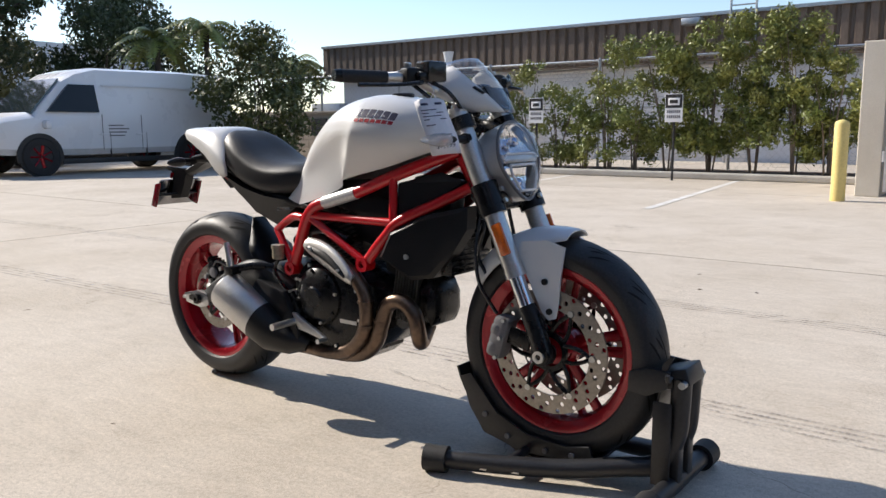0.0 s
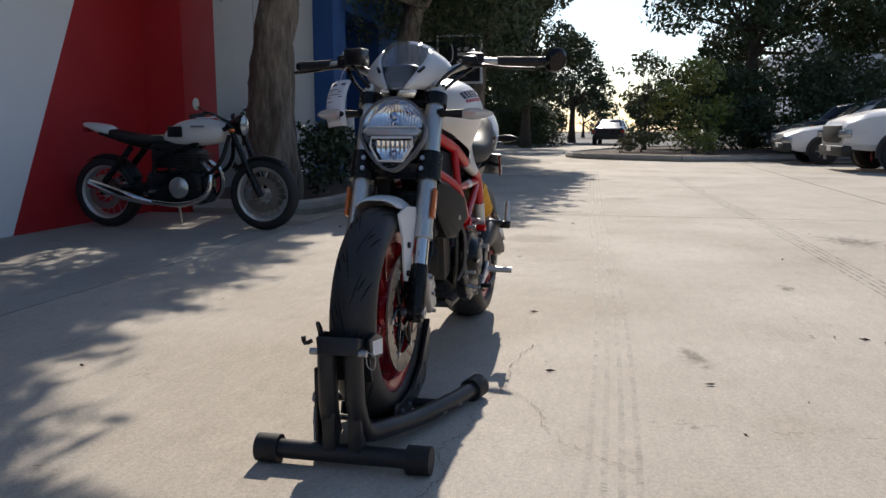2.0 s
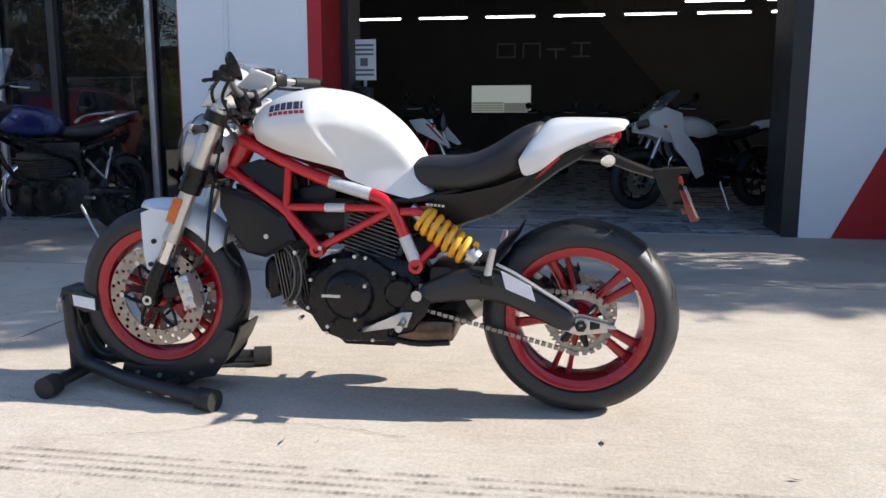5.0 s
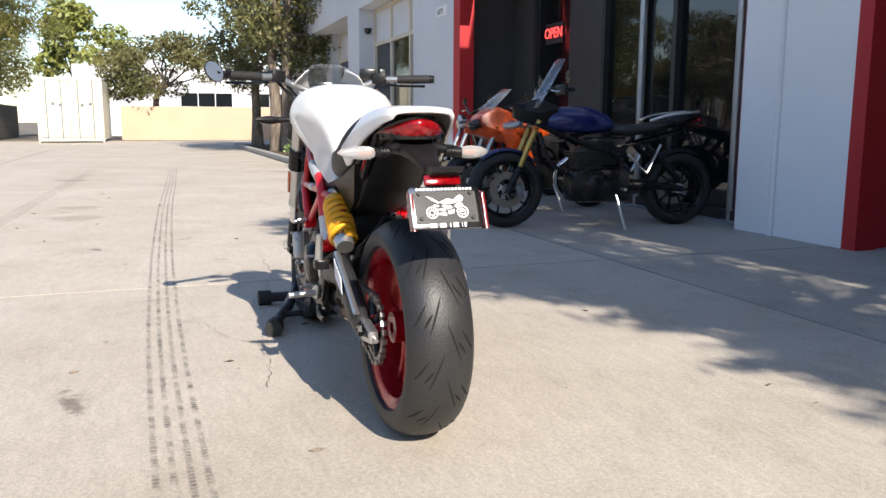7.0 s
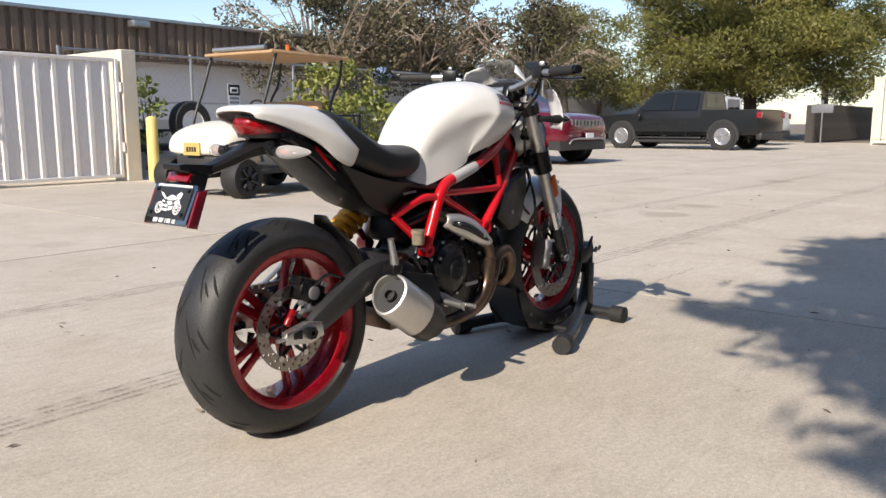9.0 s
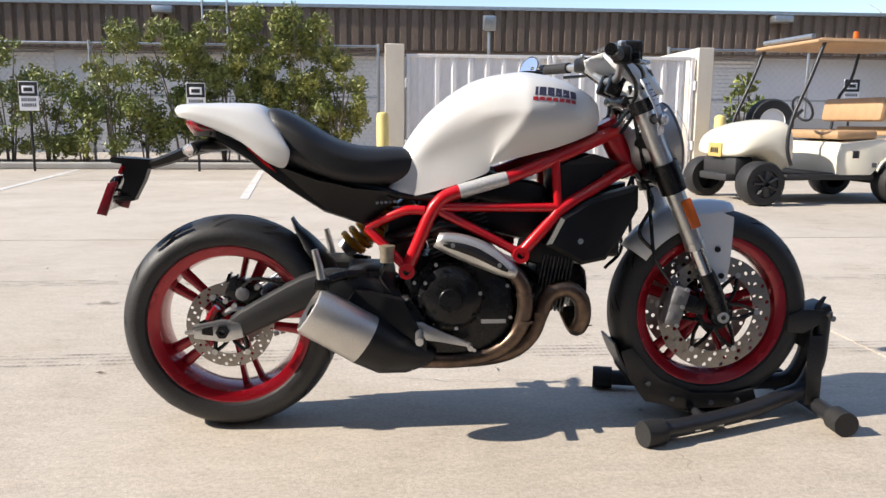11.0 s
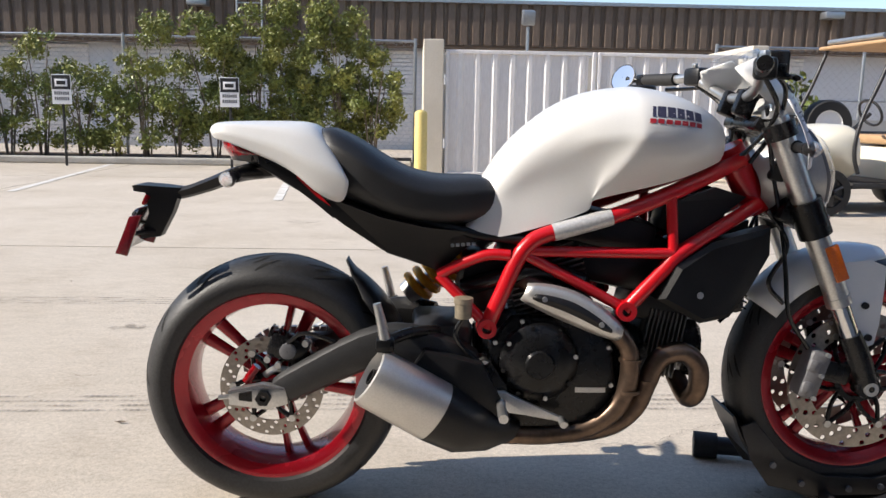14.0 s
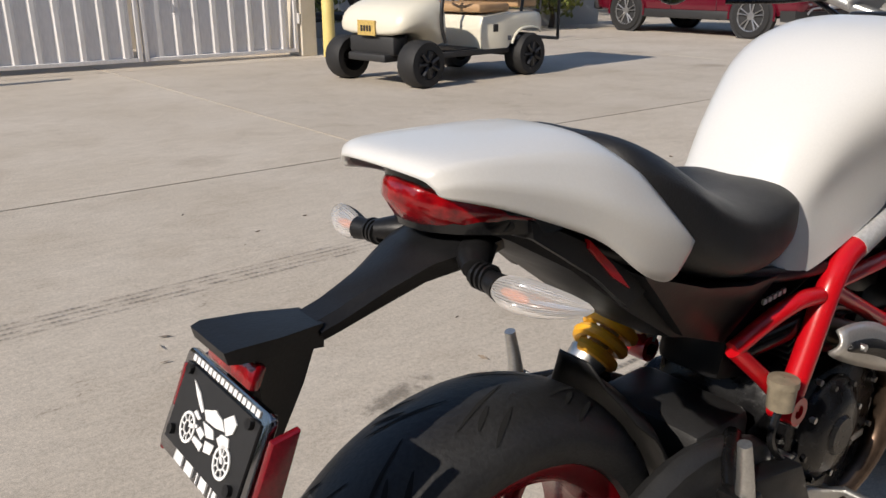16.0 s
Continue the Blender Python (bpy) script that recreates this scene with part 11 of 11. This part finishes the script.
    if style in ("sport", "adventure"):
        bm = B()
        rings = []
        nose = b + (0.02 if style == "sport" else -0.06)
        for x, zb, zt, w in ((nose + 0.05, 0.78, 0.82, 0.03), (nose - 0.08, 0.76, 0.94, 0.13), (nose - 0.24, 0.70, 1.03, 0.18), (nose - 0.42, 0.66, 0.97, 0.19)) if style == "sport" else ((nose, 0.92, 0.98, 0.03), (nose - 0.08, 0.88, 1.04, 0.09), (nose - 0.20, 0.86, 1.08, 0.12), (nose - 0.36, 0.90, 1.02, 0.10)):
            rings.append([(x, -w * 0.6, zb), (x, -w, zb + 0.1), (x, -w * 0.7, zt), (x, w * 0.7, zt), (x, w, zb + 0.1), (x, w * 0.6, zb)])
        loft(bm, rings)
        part("nose_fairing", bm, tank_m if style == "sport" else BLKPL, t, smooth=28)
        if style == "sport":
            for s in (-1, 1):
                part("lamp_surround", obox(B(), (nose - 0.02, s * 0.085, 0.86), (0.12, 0.13, 0.085), (0, 18, -s * 38), 0.02), BLKGL, t, "black lamp surround")
        for s in (-1, 1):
            part("headlamp", obox(B(), (nose + 0.0, s * 0.085, 0.862), (0.11, 0.10, 0.05), (0, 18, -s * 38), 0.02), LAMPW, t, "clear headlamp")
            if style == "sport":
                bm = B()
                plate(bm, [(b - 0.22, 0.80), (b - 0.42, 0.76), (0.14, 0.60), (0.06, 0.36), (0.15, 0.32), (0.28, 0.50), (b - 0.30, 0.62)], s * 0.185, s * 0.20, 0.006)
                part("side_fairing", bm, tank_m, t)
        bm = B()
        top = 0.40 if style == "adventure" else 0.20
        rows = []
        for j in range(5):
            v = j / 4
            rows.append([(nose - 0.12 - 0.24 * v - 0.05 * abs(u) ** 2, u * (0.15 - 0.05 * v), 1.0 + top * v) for u in (-1, -0.5, 0, 0.5, 1)])
        loft(bm, rows, close_ring=False)
        part("windscreen", bm, SMOKE, t, "clear windscreen", solid=0.003)
    else:
        hl = part("headlight", lathe(B(), [(0.001, 0.02), (0.05, 0.03), (0.085, 0.08), (0.092, 0.13), (0.086, 0.135)], (b - 0.29, 0, 0.88), axis="x", seg=24, closed=False), BLKEN, t)
        part("lens", lathe(B(), [(0.086, 0.132), (0.05, 0.148), (0.001, 0.152)], (b - 0.29, 0, 0.88), axis="x", seg=24, closed=False), LAMPW, hl, "headlamp glass")
    if style == "street":
        for s in (-1, 1):
            bm = B()
            plate(bm, [(0.26, 0.90), (0.42, 0.92), (0.54, 0.83), (0.70, 0.66), (0.66, 0.645), (0.50, 0.72), (0.34, 0.79)], s * 0.165, s * 0.180, 0.004)
            part("tank_shroud", bm, WHITE, t, "white angular tank shroud")
            part("shroud_stripe", plate(B(), [(0.44, 0.87), (0.47, 0.87), (0.64, 0.70), (0.62, 0.70)], s * 0.181, s * 0.184), LOGO_R, t, smooth=None)
            for p0, p1 in (((0.36, 0.80), (0.22, 0.50)), ((0.22, 0.50), (0.06, 0.72)), ((0.06, 0.72), (-0.06, 0.42)), ((0.36, 0.64), (0.02, 0.42))):
                part("trellis_tube", rod(B(), (p0[0], s * 0.15, p0[1]), (p1[0], s * 0.155, p1[1]), 0.015, seg=10), frame_m, t)
        part("rim_tape", lathe(B(), [(front_r - 0.080, -0.058), (front_r - 0.068, -0.060), (front_r - 0.068, 0.060), (front_r - 0.080, 0.058)], (b, 0, front_r), seg=40), ORANG, t, "orange rim edge")
    if style == "adventure":
        for s in (-1, 1):
            part("grab_rail", tube(B(), [(-0.45, s * 0.12, 0.90), (-0.62, s * 0.16, 0.95), (a - 0.12, s * 0.12, 0.98)], 0.013, seg=8, n=3), ALU, t)
            part("passenger_hanger", tube(B(), [(-0.25, s * 0.14, 0.62), (-0.42, s * 0.16, 0.46), (-0.55, s * 0.13, 0.70)], 0.012, seg=8, n=1), ALU, t)
            part("hand_guard", obox(B(), (b - 0.36, s * 0.33, hz), (0.03, 0.16, 0.08), (0, 0, s * 12), 0.012), BLKPL, t)
    if stand:
        part("side_stand", rod(B(), (-0.16, 0.14, 0.28), (-0.20, 0.27, 0.0), 0.012, seg=8), ALU, t)
    return t


BLUEB = mat("deep_blue_bike_paint", (0.006, 0.012, 0.11), 0.28, 0.2, (0.005, 0.01, 0.08), 5, 0.5, 200, 0.04, 0.0, coat=0.5)
ORANG = mat("orange_bike_paint", (0.62, 0.085, 0.012), 0.28, 0.0, (0.55, 0.07, 0.01), 5, 0.5, 200, 0.04, 0.0, coat=0.5)
GOLDF = mat("gold_fork", (0.55, 0.36, 0.10), 0.35, 0.8, (0.45, 0.29, 0.08), 9, 0.5, 90, 0.08, 0.0)
GREENB = mat("green_bike_paint", (0.012, 0.13, 0.022), 0.3, 0.0, (0.009, 0.10, 0.016), 5, 0.5, 200, 0.04, 0.0, coat=0.5)
cafe = parked_bike("white cafe racer with a black engine beside the red wall", (-3.42, -3.0, 0), 91, WHITE, WHITE, "cafe", rim=SATIN, fork_m=BLKEN, wb=1.46)
tg = thing("price_tag", "white paper tag hung on the cafe racer's bars", "price tag")
part("paper", obox(B(), (-3.60, -2.62, 0.86), (0.012, 0.10, 0.16), (8, 0, 12), 0.002), PAPER, tg)
parked_bike("dark naked motorcycle parked by the planter kerb", (-5.35, -1.66, 0), 178, BLKGL, BLKPL, "roadster", wb=1.42)
parked_bike("black and grey motorcycle parked under the street tree", (-15.9, -2.9, 0), 150, GREYPL, BLKPL, "roadster", wb=1.45)
parked_bike("deep blue adventure motorcycle with gold forks outside the shop", (3.22, -2.87, 0), 81, BLUEB, BLKPL, "adventure", fork_m=GOLDF, wb=1.55, rear_r=0.32, front_r=0.325)
parked_bike("orange sport motorcycle parked outside the shop", (4.55, -2.95, 0), 96, ORANG, ORANG, "sport", wb=1.42)
parked_bike("dark motorcycle standing at the shop window", (5.9, -3.2, 0), 95, BLKGL, BLKPL, "roadster", wb=1.42)
# inside the shop
parked_bike("black street motorcycle with white shrouds and red trellis frame indoors", (1.24, -5.72, 0.012), 168, BLKPL, BLKPL, "street", rim=BLKEN, frame_m=REDF, wb=1.45)
parked_bike("white sport motorcycle inside the dark shop", (-1.91, -6.10, 0.012), 24, WHITE, WHITE, "sport", wb=1.40)
parked_bike("green sport motorcycle deep in the dark shop", (-2.2, -10.9, 0.012), 12, GREENB, BLKPL, "sport", wb=1.40)
parked_bike("black motorcycle inside the dark shop", (-0.3, -10.4, 0.012), 80, BLKGL, BLKPL, "roadster", wb=1.42)
parked_bike("deep blue motorcycle inside the dark shop", (-1.3, -11.2, 0.012), 95, BLUEB, BLKPL, "roadster", wb=1.42)

# ---- signs and small things ----
def text_part(body, size, m, parent, mat4, name="lettering"):
    cu = bpy.data.curves.new("lettering", "FONT")
    cu.body, cu.size, cu.align_x, cu.align_y, cu.extrude = body, size, "CENTER", "CENTER", 0.002
    ob = bpy.data.objects.new("lettering", cu)
    me = bpy.data.meshes.new_from_object(ob)
    bpy.data.objects.remove(ob)
    me.materials.append(m)
    o = new(name, me)
    o.parent = parent
    o.matrix_basis = mat4
    return o


FACE_N = Matrix(((-1, 0, 0, 0), (0, 0, 1, 0), (0, 1, 0, 0), (0, 0, 0, 1)))   # reads from the north
FACE_S = Matrix(((1, 0, 0, 0), (0, 0, -1, 0), (0, 1, 0, 0), (0, 0, 0, 1)))   # reads from the south
FACE_E = Matrix(((0, 0, 1, 0), (1, 0, 0, 0), (0, 1, 0, 0), (0, 0, 0, 1)))    # reads from the east


def parking_sign(x, y, zc=1.22):
    t = thing("parking_sign", "white and black parking sign on a thin steel post", "sign", (x, y, 0), group="parking signs")
    part("post", rod(B(), (0, 0.03, 0), (0, 0.03, zc + 0.26), 0.022, seg=8), BLACKM, t)
    p = part("panel", box(B(), -0.155, 0.155, -0.004, 0.004, zc - 0.235, zc + 0.235, 0.003, 1), SIGN_W, t)
    part("black_field", box(B(), -0.145, 0.145, -0.0075, -0.0045, zc + 0.0, zc + 0.225), SIGN_K, p, smooth=None)
    part("emblem", box(B(), -0.10, 0.10, -0.010, -0.008, zc + 0.045, zc + 0.165, 0.001), SIGN_W, p)
    part("emblem_bar", box(B(), -0.07, 0.07, -0.0125, -0.0105, zc + 0.075, zc + 0.135), SIGN_K, p, smooth=None)
    for k in range(2):
        bm = B()
        for j in range(7):
            box(bm, -0.115 + j * 0.034, -0.09 + j * 0.034, -0.0070, -0.0045, zc - 0.085 - k * 0.085, zc - 0.035 - k * 0.085)
        part("lettering_bars", bm, GREYPL, p, smooth=None)
    return t


parking_sign(-3.38, 11.35)
parking_sign(-6.05, 11.35)
parking_sign(-8.75, 11.35)
parking_sign(8.4, 12.3, 1.45)

t = thing("wooden_post", "square brown timber post beside the hedge", "post", (-9.95, 11.5, 0))
part("post", box(B(), -0.07, 0.07, -0.07, 0.07, 0, 0.95, 0.01), BARK_D, t)

# hanging shop sign of the neighbour
t = thing("shop_sign", "black framed shop sign hung over the pavement", "sign", (-16.3, -3.1, 0))
part("panel", box(B(), -0.06, 0.04, -0.50, 0.50, 1.98, 3.02), SIGN_K, t, smooth=None)
for b_ in ((0.0, 0.06, -0.55, -0.50, 1.93, 3.07), (0.0, 0.06, 0.50, 0.55, 1.93, 3.07), (0.0, 0.06, -0.50, 0.50, 3.02, 3.07), (0.0, 0.06, -0.50, 0.50, 1.93, 1.98)):
    part("frame", box(B(), *b_), SIGN_W, t, smooth=None)
bm = B()
box(bm, 0.041, 0.046, -0.05, 0.25, 2.70, 2.78)
box(bm, 0.041, 0.046, -0.05, 0.25, 2.58, 2.66)
tube(bm, [(0.045, -0.20, 2.88), (0.045, -0.16, 2.7), (0.045, -0.18, 2.48), (0.045, -0.28, 2.42)], 0.02, seg=6, n=4)
part("emblem", bm, SIGN_W, t, "pale emblem bars", smooth=None)
for j in range(3):
    for k in range(6):
        if (j + k) % 2:
            part("check", box(B(), 0.041, 0.045, -0.06 + k * 0.05, -0.01 + k * 0.05, 2.38 + j * 0.045 + k * 0.006, 2.42 + j * 0.045 + k * 0.006), SIGN_W, t, smooth=None)
text_part("MOTORCYCLE", 0.115, GREYPL, t, Matrix.Translation((0.042, 0, 2.24)) @ FACE_E)
text_part("REPAIR", 0.115, GREYPL, t, Matrix.Translation((0.042, 0, 2.09)) @ FACE_E)
part("bracket", rod(B(), (0, -0.5, 2.9), (0, -1.6, 2.9), 0.03, seg=8), BLACKM, t)
part("bracket", rod(B(), (0, -0.5, 2.1), (0, -1.6, 2.1), 0.03, seg=8), BLACKM, t)

# open sign and suite plate
t = thing("open_sign", "glowing red open sign behind the shop glass", "sign", (6.70, -4.262, 2.02))
part("backing", box(B(), -0.24, 0.24, -0.02, -0.012, -0.13, 0.13), SIGN_K, t, smooth=None)
text_part("OPEN", 0.185, NEON, t, FACE_N, "neon_letters")
t = thing("suite_plate", "small white suite plate on the wall", "sign", (8.55, -3.392, 2.48))
part("panel", box(B(), -0.24, 0.24, -0.006, 0.006, -0.075, 0.075, 0.003, 1), SIGN_W, t)
text_part("SUITE", 0.10, SIGN_K, t, Matrix.Translation((0.06, 0.006, 0)) @ FACE_N)
t = thing("security_camera", "small white dome camera under the wall's edge", "security camera", (13.50, -3.56, 2.74))
part("dome", lathe(B(), [(0.001, -0.10), (0.05, -0.085), (0.075, -0.03), (0.08, 0.02), (0.001, 0.03)], axis="z", seg=18, closed=False), BLKGL, t)
part("mount", rod(B(), (0.05, 0.0, 0.02), (0.11, 0.0, 0.02), 0.05, seg=12), SIGN_W, t)

# post with a notice and a dispenser in the shop door
t = thing("notice_stand", "thin steel post with a paper notice and black dispenser", "notice stand", (1.26, -4.70, 0.012))
part("post", rod(B(), (0, 0, 0), (0, 0, 1.30), 0.018, seg=8), GALV, t)
part("base", lathe(B(), [(0.001, 0), (0.16, 0), (0.16, 0.01), (0.001, 0.02)], axis="z", seg=20, closed=False), BLACKM, t)
n_ = part("notice", box(B(), -0.11, 0.11, 0.02, 0.026, 1.26, 1.62), SIGN_W, t, "white notice", smooth=None)
bm = B()
for z in (1.56, 1.52, 1.48, 1.34, 1.30):
    box(bm, -0.09, 0.09, 0.0265, 0.0285, z, z + 0.018)
box(bm, -0.035, 0.035, 0.0265, 0.0285, 1.385, 1.455)
part("notice_print", bm, GREYPL, n_, smooth=None)
part("dispenser", box(B(), -0.09, 0.09, 0.02, 0.12, 0.88, 1.20, 0.03), BLKPL, t, "black hand dispenser")

# back wall of the shop: a window with panes glowing for daylight, and a pale mark
# both colours glow by emission, in place of the daylit yard outside
win_in = glow("glowing_daylight_pane", (0.62, 0.66, 0.60), 0.22)
yard_in = glow("glowing_yard_backdrop", (0.36, 0.38, 0.30), 0.12)
bm = B()
box(bm, 0.30, 1.50, -13.99, -13.96, 1.06, 1.60)
w = structure("window_10", bm, win_in, "bright small window in the shop's back wall")
bm = B()
for z in (1.08, 1.13, 1.18, 1.23):
    box(bm, 0.85, 1.49, -13.962, -13.955, z, z + 0.036)
box(bm, 0.31, 0.84, -13.962, -13.955, 1.07, 1.25)
part("yard_wall", bm, yard_in, w, "glowing olive backdrop for the yard outside the window", smooth=None)
bm = B()
for x in (0.27, 1.50):
    box(bm, x, x + 0.03, -13.985, -13.94, 1.03, 1.63)
for z in (1.03, 1.60):
    box(bm, 0.30, 1.50, -13.985, -13.94, z, z + 0.03)
part("window_frame", bm, BLACKM, w, smooth=None)
t = thing("wall_mark", "grey shop mark bars on the dark back wall", "wall sign")
for x0, x1, z0, z1 in ((0.62, 1.00, 2.40, 2.43), (0.62, 1.00, 2.14, 2.17), (0.97, 1.00, 2.17, 2.40), (0.62, 0.65, 2.17, 2.40), (0.12, 0.15, 2.14, 2.43), (0.15, 0.48, 2.40, 2.43), (0.45, 0.48, 2.14, 2.40), (-0.36, 0.0, 2.28, 2.32), (-0.20, -0.16, 2.12, 2.28), (-0.86, -0.50, 2.40, 2.43), (-0.86, -0.50, 2.14, 2.17), (-0.70, -0.66, 2.17, 2.40)):
    part("bar", box(B(), x0, x1, -13.97, -13.955, z0, z1), GREYPL, t, smooth=None)

# pipes of the backflow set by the grey wall
t = thing("backflow_pipes", "grey pipes with valves beside the planter wall", "pipes", (-7.4, -3.95, 0.09))
part("pipe", tube(B(), [(-0.6, 0, 0), (-0.6, 0, 0.85), (0.7, 0, 0.85), (0.7, 0, 0)], 0.04, seg=10, n=1), GALV, t)
part("pipe", tube(B(), [(-0.5, 0.15, 0.6), (0.6, 0.15, 0.6)], 0.03, seg=10, n=1), GALV, t)
for x in (-0.3, 0.1, 0.45):
    part("valve", lathe(B(), [(0.001, 0.14), (0.05, 0.13), (0.05, 0.10), (0.02, 0.08), (0.02, 0.0)], (x, 0, 0.85), axis="z", seg=12, closed=False), BARK_D, t)
t = thing("bench", "low steel bench frame by the blue shop", "bench", (-13.2, -3.0, 0), 8)
part("seat_board", box(B(), -1.1, 1.1, -0.25, 0.25, 0.42, 0.48, 0.01), GREYPL, t)
part("table_board", box(B(), -1.2, 0.6, -0.65, -0.25, 0.72, 0.77, 0.01), GREYPL, t)
for x in (-0.9, 0.9):
    part("leg", box(B(), x - 0.03, x + 0.03, -0.22, 0.22, 0, 0.42), BLACKM, t, smooth=None)
part("table_leg", box(B(), -0.3, -0.2, -0.5, -0.4, 0, 0.72), BLACKM, t, smooth=None)

# light on a pole behind the gate, and a pale vent by the fence
t = thing("flood_lamp", "grey floodlight on a short pole behind the gate", "flood lamp", (2.25, 17.6, 0))
part("pole", rod(B(), (0, 0, 0), (0, 0, 3.0), 0.04, seg=8), GALV, t)
part("lamp_head", obox(B(), (0, -0.05, 3.20), (0.30, 0.26, 0.34), (12, 0, 0), 0.03), GALV, t)
t = thing("flood_lamp", "pale flared lamp post beyond the fence", "flood lamp", (-12.6, 17.4, 0))
part("pole", rod(B(), (0, 0, 0), (0, 0, 2.6), 0.06, seg=10), SIGN_W, t)
part("lamp_head", rod(B(), (0, 0, 2.6), (0, 0, 3.1), 0.06, 0.16, seg=14), SIGN_W, t)
t = thing("roof_unit", "grey metal air unit beyond the block wall", "air unit", (-16.0, 16.2, 0))
part("case", box(B(), -0.6, 0.6, -0.5, 0.5, 0, 1.65, 0.02), GALV, t)

# leaves and grit lying on the concrete
rng = np.random.default_rng(77)
pts = np.stack([rng.uniform(-6, 8, 170), rng.uniform(-3.9, 3.0, 170), np.full(170, 0.006)], axis=1)
me = leaf_mesh("fallen_leaves", pts, 0.016, 78, flat=0.99, aspect=0.28, jitter=0.6)
me.materials.append(BARK)
tagged(new("fallen_leaves", me), "scattered dry brown leaves on the concrete", "leaves", "", "stuff")
